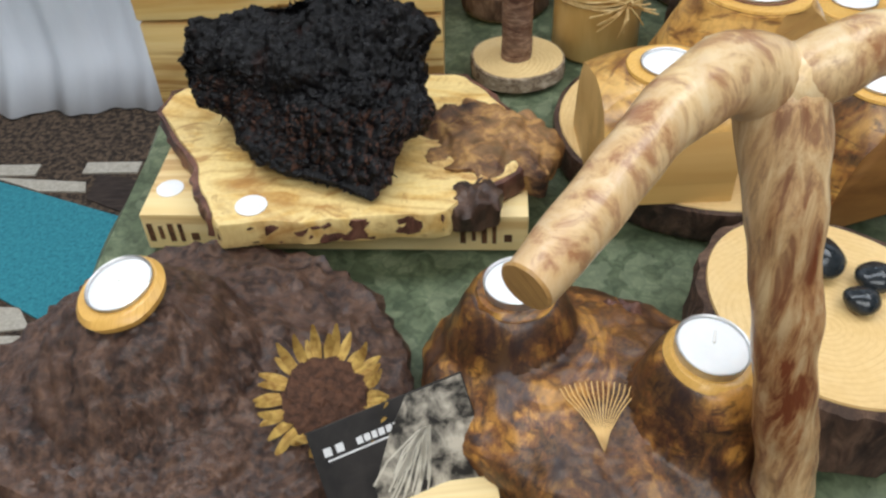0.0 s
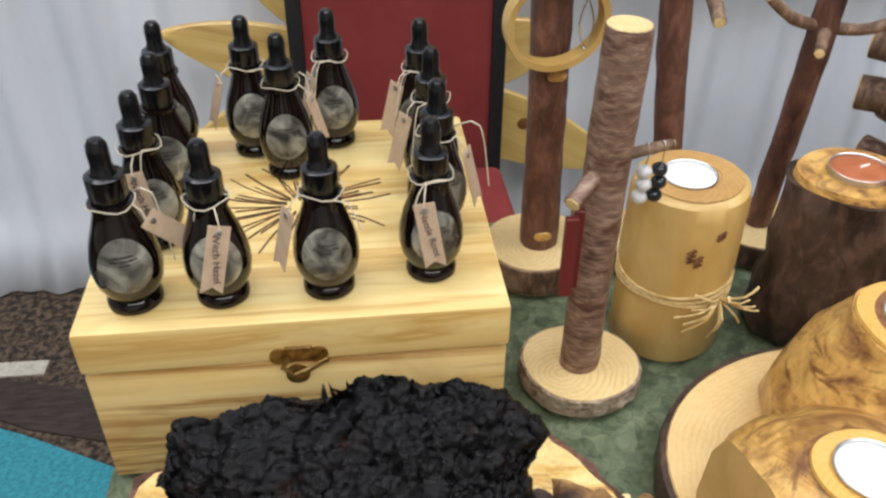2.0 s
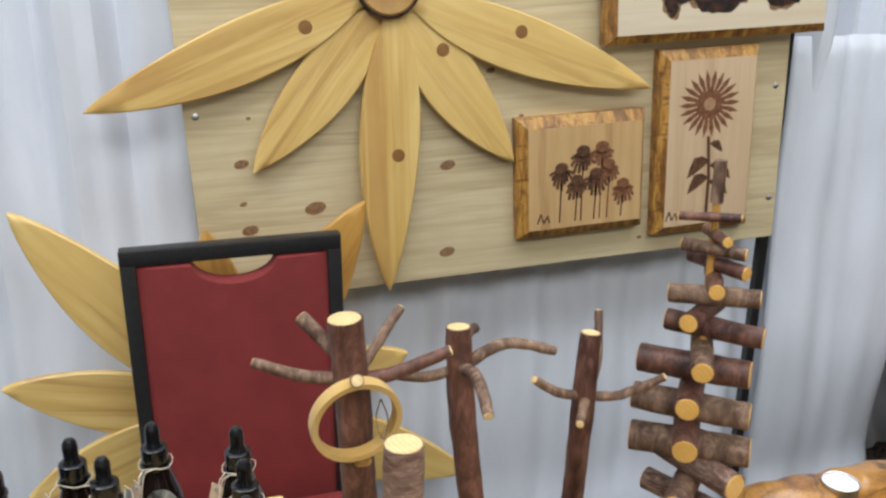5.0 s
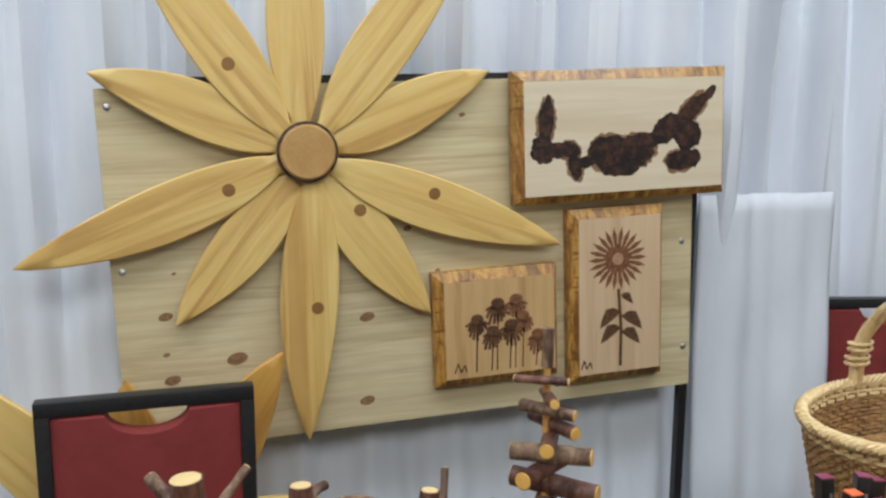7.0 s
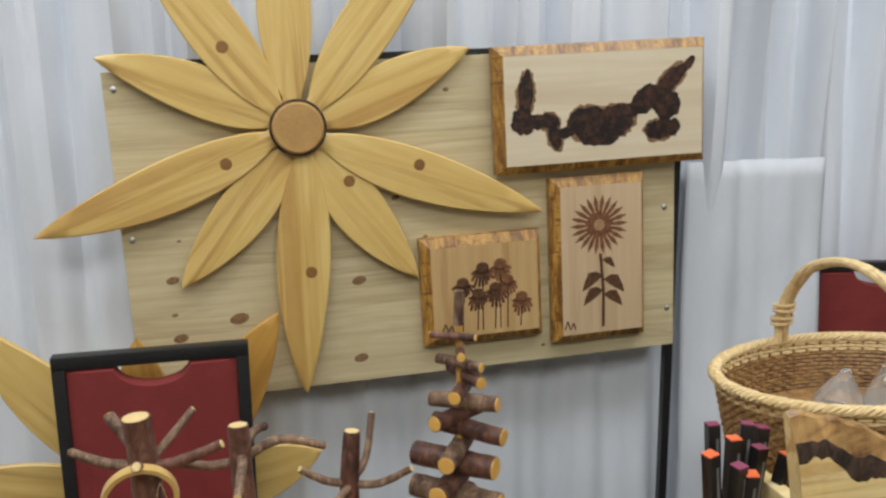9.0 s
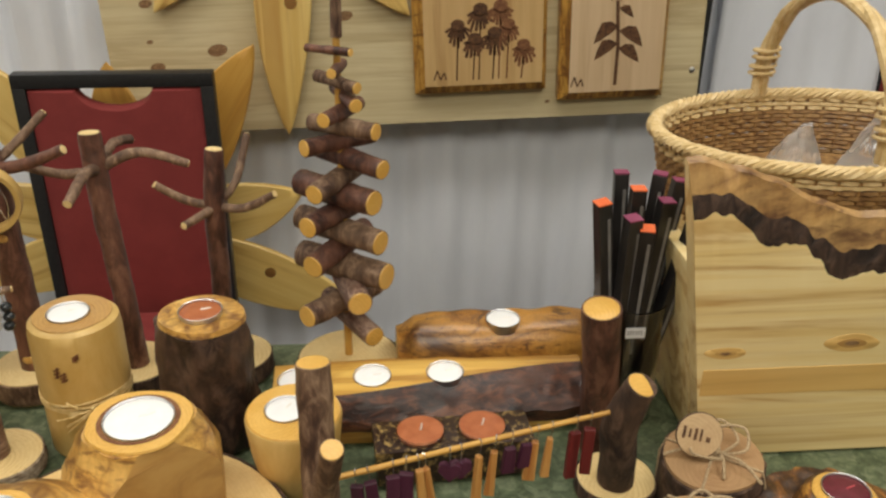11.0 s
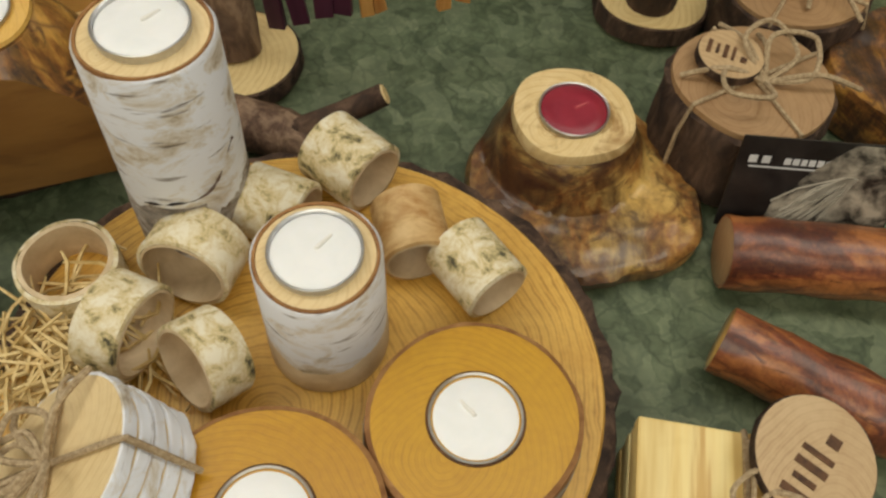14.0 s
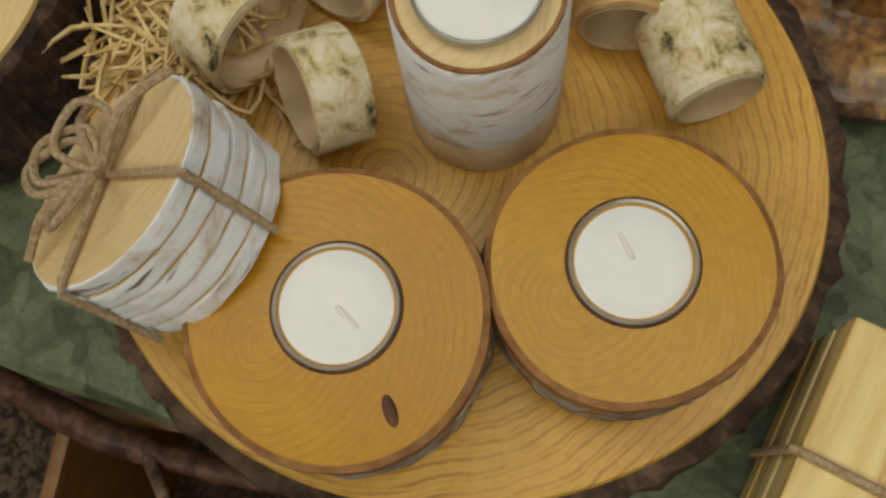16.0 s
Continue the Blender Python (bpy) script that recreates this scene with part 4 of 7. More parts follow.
bm_ = stroke([(0.002, 0.2), (0.008, 0.11), (0.006, 0.03)], 0.007)
for lx, lz, s, sg in ((0.008, 0.14, 1, 1), (0.008, 0.15, 1, -1), (0.008, 0.105, 0.9, 1), (0.008, 0.115, 0.95, -1), (0.006, 0.185, 0.6, 1)):
    bm_ = flat([(lx, lz)] + [(lx + sg * 0.05 * s * u, lz - 0.012 * s * u + w_ * s) for u, w_ in ((0.35, 0.014), (0.7, 0.016), (0.9, -0.004), (1.0, -0.022), (0.7, -0.018), (0.3, -0.01))], 0.0012, bm_)
drawing("sunflower_stem", bm_, p2)
drawing("signature_mark", stroke([(-0.085, 0.03), (-0.078, 0.05), (-0.072, 0.03), (-0.064, 0.045), (-0.06, 0.03)], 0.003), p2)

# island map
p3, pw, ph_ = plaque(0.740, 1.210, 1.217, 1.477, 1.80, M["plaque_pale"], "cream wooden plaque with a dark burnt outline map")
rm = random.Random(8)


def blob(cx, cz, rx, rz, ang=0.0, n=40, rough=0.24, depth=0.0014):
    """A ragged patch: uneven coast round an ellipse turned by ang."""
    pts = []
    c_, s_ = math.cos(radians(ang)), math.sin(radians(ang))
    k = 1.0
    for i in range(n):
        a = 2 * math.pi * i / n
        k = 0.5 * k + 0.5 * (1 + rough * rm.uniform(-1, 0.8))
        x, z = rx * k * math.cos(a), rz * k * math.sin(a)
        pts.append((cx + x * c_ - z * s_, cz + x * s_ + z * c_))
    return flat(pts, depth)


for cx, cz, rx, rz, ang in ((-0.172, 0.165, 0.017, 0.050, -6), (-0.180, 0.112, 0.026, 0.030, 0), (-0.150, 0.108, 0.022, 0.016, 0), (-0.120, 0.108, 0.022, 0.016, -25), (-0.110, 0.074, 0.014, 0.028, 12), (-0.085, 0.082, 0.022, 0.012, 10),
                            (-0.035, 0.100, 0.046, 0.034, 0), (0.028, 0.102, 0.042, 0.034, 10), (-0.010, 0.066, 0.042, 0.018, 0), (0.062, 0.118, 0.032, 0.018, 32),
                            (0.100, 0.142, 0.044, 0.028, 36), (0.155, 0.180, 0.044, 0.019, 42), (0.196, 0.212, 0.020, 0.010, 50), (0.145, 0.128, 0.034, 0.034, 0), (0.128, 0.074, 0.034, 0.022, 0), (0.160, 0.078, 0.018, 0.020, 0)):
    drawing("coast_line", blob(cx, cz, rx + 0.006, rz + 0.006, ang, depth=0.0006), p3, "knot", y=-0.0007 - rm.uniform(0, 0.0002))
    drawing("map_island", blob(cx, cz, rx, rz, ang, depth=0.0013 + rm.uniform(0, 0.0006)), p3, "pyro_black")


# ---- red chairs ----
def chair(x, y, rz, label):
    c = thing("banquet_chair", x, y, 0, label, "chair", rz, "red banquet chairs")
    wd, zb, zt = 0.176, 0.50, 0.905
    for s in (-1, 1):
        part("back_post", box(0.024, 0.03, zt - 0.012, 0.003, (s * (wd - 0.012), 0, 0.0)), M["black_metal"], c)
        part("leg", box(0.024, 0.024, 0.396, 0.003, (s * (wd - 0.012), -0.40, 0)), M["black_metal"], c)
        part("seat_rail", box(0.022, 0.37, 0.024, 0.003, (s * (wd - 0.012), -0.2025, 0.371)), M["black_metal"], c)
    part("top_rail", box(wd * 2, 0.03, 0.026, 0.003, (0, 0, zt - 0.013)), M["black_metal"], c)
    part("seat_rail", box(wd * 2 - 0.05, 0.022, 0.024, 0.003, (0, -0.40, 0.371)), M["black_metal"], c)
    # padded back with a half-round grip cut out of its top edge
    b = bmesh.new()
    n = 40
    rows = []
    for k in range(n + 1):
        u = -1 + 2 * k / n
        xx = u * (wd - 0.0245)
        d = abs(xx) / 0.066
        top = zt - 0.0125 - (0.036 * math.sqrt(max(0, 1 - d * d)) if d < 1 else 0)
        bulge = 0.012 * (1 - abs(u) ** 6)
        rows.append([b.verts.new(v) for v in ((xx, 0.008, 0.36), (xx, -0.006 - bulge * 0.5, 0.362), (xx, -0.010 - bulge, 0.44), (xx, -0.010 - bulge, 0.7), (xx, -0.009 - bulge * 0.8, top - 0.006), (xx, -0.004, top), (xx, 0.008, top))])
    for r0, r1 in zip(rows, rows[1:]):
        for i in range(7):
            j = (i + 1) % 7
            b.faces.new((r0[i], r0[j], r1[j], r1[i]))
    b.faces.new(rows[0])
    b.faces.new(rows[-1][::-1])
    part("backrest", b, M["red_fabric"], c, "red woven padded backrest with a grip cut-out")
    part("seat", box(wd * 2 - 0.01, 0.38, 0.05, 0.02, (0, -0.225, 0.395), 4), M["red_fabric"], c, "red woven padded seat")
    return c


chair(0.034, 1.665, 2.0, "red upholstered banquet chair with a black metal frame behind the table")
chair(1.826, 1.975, -14, "red upholstered banquet chair with a black metal frame by the drape")

# ---- wooden chest with dropper bottles ----
chest = thing("wooden_chest", -0.071, 0.865, Z, "pale pine chest with a hinged lid and brass latch", "chest", 1.2)
CW, CD = 0.261, 0.25
part("body", box(CW, CD, 0.092, 0.002, (0, 0, 0)), M["pine_torched"], chest)
lid = part("lid", box(CW + 0.003, CD + 0.003, 0.0325, 0.0035, (0, 0, 0.0945)), M["pine_lid"], chest, "pine lid with a burnt flower drawing")
lt = part("latch", box(0.017, 0.003, 0.011, 0.001, (0, -CD / 2 - 0.0022, 0.096)), M["brass"], chest, "aged brass latch")
for dx in (-0.012, 0.012):
    part("latch_wing", lathe([(0.0002, 0), (0.006, 0), (0.006, 0.002), (0.0002, 0.0025)], 18), M["brass"], lt).matrix_local = Matrix.Translation((dx, -CD / 2 - 0.001, 0.100)) @ Matrix.Rotation(radians(90), 4, "X")
part("latch_plate", lathe([(0.0002, 0), (0.0075, 0), (0.0075, 0.002), (0.003, 0.004), (0.0002, 0.0042)], 18), M["brass"], chest).matrix_local = Matrix.Translation((-0.002, -CD / 2 + 0.0005, 0.083)) @ Matrix.Rotation(radians(90), 4, "X")
part("hasp", tube([(-0.006, -CD / 2 - 0.006, 0.102), (-0.010, -CD / 2 - 0.008, 0.096), (-0.004, -CD / 2 - 0.009, 0.090), (0.006, -CD / 2 - 0.008, 0.093), (0.018, -CD / 2 - 0.006, 0.099)], 0.0016, 8), M["brass"], lt)
bm_ = None
rb = random.Random(5)
for k in range(46):
    a = 2 * math.pi * k / 46 + rb.uniform(-0.05, 0.05)
    r0, r1 = rb.uniform(0.006, 0.014), rb.uniform(0.032, 0.062)
    bend = rb.uniform(-0.18, 0.18)
    pts = [(r * math.cos(a + bend * (r / 0.06) ** 2) * 1.15, r * math.sin(a + bend * (r / 0.06) ** 2)) for r in (r0, (r0 * 2 + r1) / 3, (r0 + 2 * r1) / 3, r1)]
    bm_ = stroke(pts, rb.uniform(0.0007, 0.0015), bm_, 0.0006)
bmesh.ops.transform(bm_, matrix=Matrix.Translation((0.002, 0.0, 0.1270)) @ Matrix.Rotation(radians(-90), 4, "X"), verts=bm_.verts)
part("burnt_flower", bm_, M["pyro"], lid, "burnt line drawing of a flower", False)


def dropper_bottle(label_on=True):
    b_ = thing("dropper_bottle", 0, 0, 0, "black glass dropper bottle with an oval silver photo label", "bottle", 0, "dropper bottles on the chest")
    part("glass_body", lathe([(0.0004, 0), (0.0155, 0), (0.0172, 0.0015), (0.0172, 0.006), (0.0150, 0.0085), (0.0172, 0.013), (0.0205, 0.020), (0.0218, 0.029), (0.0212, 0.038), (0.0185, 0.050), (0.0142, 0.062), (0.0118, 0.070), (0.0112, 0.075), (0.0004, 0.076)], 36), M["bottle"], b_)
    part("neck_ring", lathe([(0.0108, 0.0735), (0.0135, 0.0742), (0.0135, 0.0762), (0.0108, 0.077)], 32), M["bottle"], b_)
    part("cap", lathe([(0.0112, 0.0772), (0.0114, 0.0776), (0.0114, 0.0932), (0.0102, 0.0942), (0.0004, 0.0943)], 36, lambda a: 1 + 0.012 * math.cos(18 * a)), M["rubber"], b_, "ribbed black cap")
    part("dropper_bulb", lathe([(0.0078, 0.0942), (0.0072, 0.097), (0.0062, 0.1), (0.0064, 0.108), (0.0060, 0.113), (0.0040, 0.1162), (0.0004, 0.1172)], 28), M["rubber"], b_, "black rubber bulb")
    # an oval label that hugs the belly, facing -y
    b = bmesh.new()
    prof = [(0.0205, 0.013), (0.0208, 0.020), (0.02215, 0.029), (0.0216, 0.038), (0.0189, 0.050), (0.0146, 0.062)]

    def rad(z):
        for (r0, z0), (r1, z1) in zip(prof, prof[1:]):
            if z <= z1:
                return r0 + (r1 - r0) * (z - z0) / (z1 - z0)
        return prof[-1][0]
    rows = []
    for k in range(11):
        s = k / 10
        row = []
        for i in range(24):
            t = 2 * math.pi * i / 24
            ang = 0.80 * s * math.cos(t)
            z = 0.0405 + 0.0185 * s * math.sin(t)
            r = rad(z) + 0.0007
            row.append(b.verts.new((r * math.sin(ang), -r * math.cos(ang), z)))
        rows.append(row)
    for r0, r1 in zip(rows, rows[1:]):
        for i in range(24):
            j = (i + 1) % 24
            try:
                b.faces.new((r0[i], r0[j], r1[j], r1[i]))
            except ValueError:
                pass
    bmesh.ops.remove_doubles(b, verts=b.verts, dist=1e-5)
    lb = part("label", b, M["label"], b_, "oval silver photo label with small print")
    bm2 = None
    for k, (wd, zz) in enumerate(((0.013, 0.0475), (0.017, 0.0448), (0.006, 0.0422))):
        b2 = bmesh.new()
        for s0, s1 in ((-1, -0.35), (-0.28, 0.3), (0.36, 1)):
            vs = []
            for sx, dz in ((s0, -1), (s1, -1), (s1, 1), (s0, 1)):
                ang = sx * wd / 2 / 0.021
                z = zz + dz * 0.0005
                r = rad(z) + 0.0010
                vs.append(b2.verts.new((r * math.sin(ang), -r * math.cos(ang), z)))
            b2.faces.new(vs)
        bm2 = merge(bm2, b2)
    part("print", bm2, M["card_black"], lb, "", False)
    return b_


first = dropper_bottle()
ZT = Z + 0.1271
BOT = [(-0.163, 0.757, 14), (-0.110, 0.758, 8), (-0.045, 0.761, 4), (0.020, 0.773, 6), (-0.160, 0.822, 22), (-0.158, 0.879, 10), (-0.166, 0.935, 12), (-0.105, 0.940, 10), (-0.077, 0.905, 6), (-0.043, 0.949, 6), (0.028, 0.824, 16), (0.028, 0.874, -6), (0.024, 0.925, -14)]
bottles = []
for i, (bx, by, rz) in enumerate(BOT):
    bx, by = bx - 0.003, by + 0.010
    if i == 0:
        first.matrix_basis = pose(bx, by, ZT, 0, 0, rz) @ Matrix.Scale(0.965, 4)
        bottles.append(first)
    else:
        bottles.append(copy_thing(first, pose(bx, by, ZT, 0, 0, rz) @ Matrix.Scale(0.965, 4)))


def hang_tag(bx, by, side, drop_, text="", turn=0.0, lean=12, size=(0.0128, 0.042)):
    """A kraft tag on a string round a bottle's neck."""
    bx, by = bx - 0.003, by + 0.010
    t = thing("paper_tag", bx, by, ZT + 0.0715, "kraft paper tag with a forked end on a string", "tag", 0, "paper tags on bottles")
    a = radians(side)
    px, py = 0.0215 * math.sin(a), -0.0235 * math.cos(a)
    tw, th = size
    b = bmesh.new()
    pts = [(-tw / 2, 0), (tw / 2, 0), (tw / 2, -th), (0, -th + 0.004), (-tw / 2, -th)]
    f = [b.verts.new((x, -0.0003, z)) for x, z in pts]
    k = [b.verts.new((x, 0.0003, z)) for x, z in pts]
    b.faces.new(f)
    b.faces.new(k[::-1])
    for i in range(5):
        j = (i + 1) % 5
        b.faces.new((f[i], f[j], k[j], k[i]))
    M_ = Matrix.Translation((px, py, -0.006)) @ Matrix.Rotation(radians(turn), 4, "Z") @ Matrix.Rotation(radians(-10), 4, "X") @ Matrix.Rotation(radians(lean), 4, "Y")
    ob = part("tag", b, M["tag"], t, "", False)
    ob.matrix_local = M_
    ey = part("eyelet", lathe([(0.0007, 0), (0.0018, 0.0), (0.0018, 0.0008), (0.0007, 0.0009)], 12, cap=False), M["foil"], ob)
    ey.matrix_local = Matrix.Translation((0, -0.0004, -0.004)) @ Matrix.Rotation(radians(90), 4, "X")
    if text:
        words(text, 0.0062, M["ink"], ob, Matrix.Translation((0.0003, -0.0005, -0.02)) @ Matrix.Rotation(radians(90), 4, "X") @ Matrix.Rotation(radians(-82), 4, "Z"), 0.0001)
    loop = [(0.0138 * math.sin(a + q), -0.0138 * math.cos(a + q), 0.001 + 0.0016 * math.sin(3 * q)) for q in [i * math.pi / 8 for i in range(17)]]
    part("string", tube(loop, 0.0004, 5), M["string"], t)
    part("string", tube([loop[0], (px * 0.9, py * 0.95, -0.002), (px, py - 0.001, -0.010)], 0.0005, 5), M["string"], t)
    rs = random.Random(int(side * 7 + bx * 999))
    ex, ez = rs.uniform(0.010, 0.026) * rs.choice((-1, 1)), rs.uniform(-0.045, -0.008)
    part("string_end", tube([loop[3], (loop[3][0] + ex * 0.7, loop[3][1] - 0.008, 0.004), (loop[3][0] + ex, loop[3][1] - 0.012, ez)], 0.0005, 5, fine=0.006), M["string"], t)
    return t


hang_tag(-0.110, 0.758, 25, 0, "Witch Hazel", 15, 16)
hang_tag(0.020, 0.773, -16, 0, "Nettle Root", -5, -10)
hang_tag(-0.045, 0.761, -62, 0, "", -55, 8)
hang_tag(-0.160, 0.822, -2, 0, "Witch Hazel", 5, -8)
hang_tag(0.028, 0.824, 55, 0, "", 60, -8)
hang_tag(0.024, 0.925, -55, 0, "", -45, 8)
hang_tag(0.028, 0.874, -58, 0, "", -50, 8)
hang_tag(-0.105, 0.940, -60, 0, "", -60, 14)
hang_tag(-0.043, 0.949, -40, 0, "", -60, 6)
hang_tag(-0.077, 0.905, 70, 0, "", 70, -10)
hang_tag(-0.163, 0.757, 70, 0, "", 40, -40)

# ---- charred fungus lump on a burl slab ----
plank = thing("pine_plank", -0.016, 0.61, Z, "short light pine plank with burnt marks on its edge", "plank", -1.5)
part("board", box(0.29, 0.125, 0.034, 0.002, (0, 0, 0)), M["pine"], plank)


def maker_mark(parent, m, s=0.016, material="pyro"):
    """The maker's mark as plain bars."""
    for x0, wd, z0, z1 in ((-1.25, 0.24, -0.5, 0.5), (-0.78, 0.18, -0.36, 0.36), (-0.32, 0.24, -0.5, 0.5), (0.12, 0.18, -0.5, 0.5), (0.72, 0.34, -0.42, -0.02)):
        b = flat([((x0 - wd / 2) * s, z0 * s), ((x0 + wd / 2) * s, z0 * s), ((x0 + wd / 2) * s, z1 * s), ((x0 - wd / 2) * s, z1 * s)], 0.0006)
        part("burnt_mark", b, M[material], parent, "", False).matrix_local = m


maker_mark(plank, Matrix.Translation((-0.118, -0.0628, 0.017)), 0.017)
maker_mark(plank, Matrix.Translation((0.118, -0.0628, 0.017)), 0.017)
sd = thing("white_sticker", -0.146, 0.582, Z + 0.0342, "small round white paper sticker on pale wood", "sticker")
part("disc", lathe([(0.0003, 0), (0.0105, 0), (0.0105, 0.0006), (0.0003, 0.0008)], 24), M["white_dot"], sd)

slab = thing("burl_slab", -0.01, 0.60, Z + 0.0342, "yellow burl wood slab with ragged bark edges", "wood slab")


def poly_outline(pts, round_=0.0):
    """Radius by angle of a polygon round its origin."""
    def f(a):
        d = Vector((math.cos(a), math.sin(a)))
        best = 0.0
        for (x0, y0), (x1, y1) in zip(pts, pts[1:] + pts[:1]):
            ex, ey = x1 - x0, y1 - y0
            det = d.x * -ey + d.y * ex
            if abs(det) < 1e-9:
                continue
            t = (x0 * -ey + y0 * ex) / det
            u = (d.x * y0 - d.y * x0) / det
            if t > 0 and -0.001 <= u <= 1.001:
                best = max(best, t)
        return best * (1 + round_ * (0.5 * math.sin(7 * a + 1) + 0.5 * math.sin(13 * a)))
    return f


slab_outline = poly_outline([(-0.082, -0.088), (0.075, -0.078), (0.095, -0.055), (0.13, -0.03), (0.145, 0.008), (0.125, 0.055), (0.09, 0.105), (-0.05, 0.105), (-0.15, 0.09), (-0.158, 0.058), (-0.115, -0.012)], 0.02)
sb = slab_from(slab_outline, 0.022, 90, 0.0, 0.002, 0.003, 2)
part("slab", sb, M["slab"], slab)
part("bark_edge", rim_from(lambda a: slab_outline(a) * (1.0 if (a < 1.3 or 1.9 < a < 3.85 or a > 5.85) else 0.94), 0.020, 0.005, 110, 0.001, 0.004, 3), M["bark_red"], slab, "reddish ragged bark edge")
flap = mound(poly_outline([(-0.045, -0.03), (-0.01, -0.045), (0.03, -0.03), (0.042, 0.0), (0.025, 0.03), (-0.02, 0.045), (-0.05, 0.02)], 0.12), lambda x, y: 0.030 - 4 * (x * x + y * y) + 0.004 * noise.noise(Vector((x * 60, y * 60, 0))), 24, 90, 0.004, 70, 4)
fo = part("bark_flap", flap, M["crust"], slab, "curled brown crusty bark flap")
fo.matrix_local = pose(0.116, 0.010, 0.0, 3, 6, 0) @ Matrix.Diagonal((1.16, 1.12, 1, 1))
chunk = mound(outline(0.022, 0.016, 9, 0.2), lambda x, y: 0.026 - 20 * (x * x + y * y) + 0.004 * noise.noise(Vector((x * 90, y * 90, 2))), 14, 48, 0.004, 90, 7)
part("bark_chunk", chunk, M["bark_black"], slab, "black crumbling bark under the edge").matrix_local = pose(0.098, -0.056, 0.0005, 0, 0, 35)
part("knot_hole", lathe([(0.0003, 0), (0.010, 0), (0.009, 0.0012), (0.0003, 0.0006)], 20, outline(1, 1.3, 6, 0.2)), M["bark_black"], slab, "dark knot hole").matrix_local = Matrix.Translation((0.080, 0.046, 0.0215))
s2 = thing("white_sticker", -0.070, 0.533, Z + 0.0565, "small round white paper sticker on pale wood", "sticker")
part("disc", lathe([(0.0003, 0), (0.0115, 0), (0.0115, 0.0006), (0.0003, 0.0008)], 24), M["white_dot"], s2)

b = bmesh.new()
for p_ in ((-0.122, 0.652, 0.888), (-0.07, 0.662, 0.897), (-0.012, 0.660, 0.908), (0.03, 0.656, 0.900), (0.058, 0.632, 0.888), (-0.140, 0.635, 0.866), (-0.120, 0.61, 0.835), (-0.090, 0.590, 0.818), (0.016, 0.530, 0.811), (0.034, 0.545, 0.824), (-0.045, 0.556, 0.815), (-0.03, 0.549, 0.826), (0.062, 0.61, 0.865), (0.052, 0.59, 0.832), (-0.10, 0.665, 0.825), (0.04, 0.665, 0.825), (-0.075, 0.600, 0.874), (0.0, 0.592, 0.878), (0.024, 0.566, 0.853)):
    b.verts.new((p_[0] + 0.03, p_[1] - 0.62, p_[2] - 0.807))
bmesh.ops.convex_hull(b, input=b.verts)
bmesh.ops.triangulate(b, faces=b.faces[:])
for _ in range(8):
    long_ = [e for e in b.edges if e.calc_length() > 0.0021]
    if long_:
        bmesh.ops.subdivide_edges(b, edges=long_, cuts=1, use_grid_fill=True)
        bmesh.ops.triangulate(b, faces=b.faces[:])
bmesh.ops.smooth_vert(b, verts=b.verts, factor=0.5, use_axis_x=True, use_axis_y=True, use_axis_z=True)
b.normal_update()
for v in b.verts:
    q = v.co
    n = v.normal
    cell = noise.voronoi(q * 85)[0]
    small = noise.voronoi(q * 210)[0]
    crack = sstep(0.0, 0.10, cell[1] - cell[0])
    d = 0.0040 * (crack - 1.0) + 0.0022 * (sstep(0.0, 0.16, small[1] - small[0]) - 1.0) + 0.0046 * noise.fractal(q * 62 + Vector((3, 1, 7)), 0.75, 2.1, 6) + 0.014 * noise.noise(q * 30) - 0.002
    if q.z < 0.012:
        d *= 0.3
    v.co = q + n * d
bmesh.ops.smooth_vert(b, verts=b.verts, factor=0.35, use_axis_x=True, use_axis_y=True, use_axis_z=True)
b.normal_update()
for f in b.faces:
    c = f.calc_center_median()
    if c.z < 0.050 and f.normal.y < -0.05 and f.normal.x > 0.42:
        f.material_index = 1
ch = thing("charred_fungus", -0.03, 0.62, Z + 0.057, "black charred craggy tree fungus lump on the burl slab", "fungus")
flesh = b.copy()
bmesh.ops.delete(b, geom=[f for f in b.faces if f.material_index == 1], context="FACES")
bmesh.ops.delete(flesh, geom=[f for f in flesh.faces if f.material_index == 0], context="FACES")
for f in flesh.faces:
    f.material_index = 0
part("lump", b, M["chaga"], ch, sharp=95)
part("broken_face", flesh, M["chaga_brown"], ch, "brown broken underside", sharp=110)

# ---- bark-covered root holder with a dried sunflower ----
bk = thing("bark_candle_holder", -0.085, 0.405, Z, "rough bark-covered root candle holder with one tealight hollow", "candle holder")


def bk_h(x, y):
    base = 0.030 + 0.030 * sstep(0.14, -0.02, math.hypot(x + 0.02, y)) - 0.06 * max(0, x - 0.06)
    d = math.hypot(x + 0.026, y - 0.0)
    up = 0.092 * sstep(0.125, 0.020, d) ** 1.25
    return max(base, up) + 0.006 * noise.noise(Vector((x * 30, y * 30, 2)))


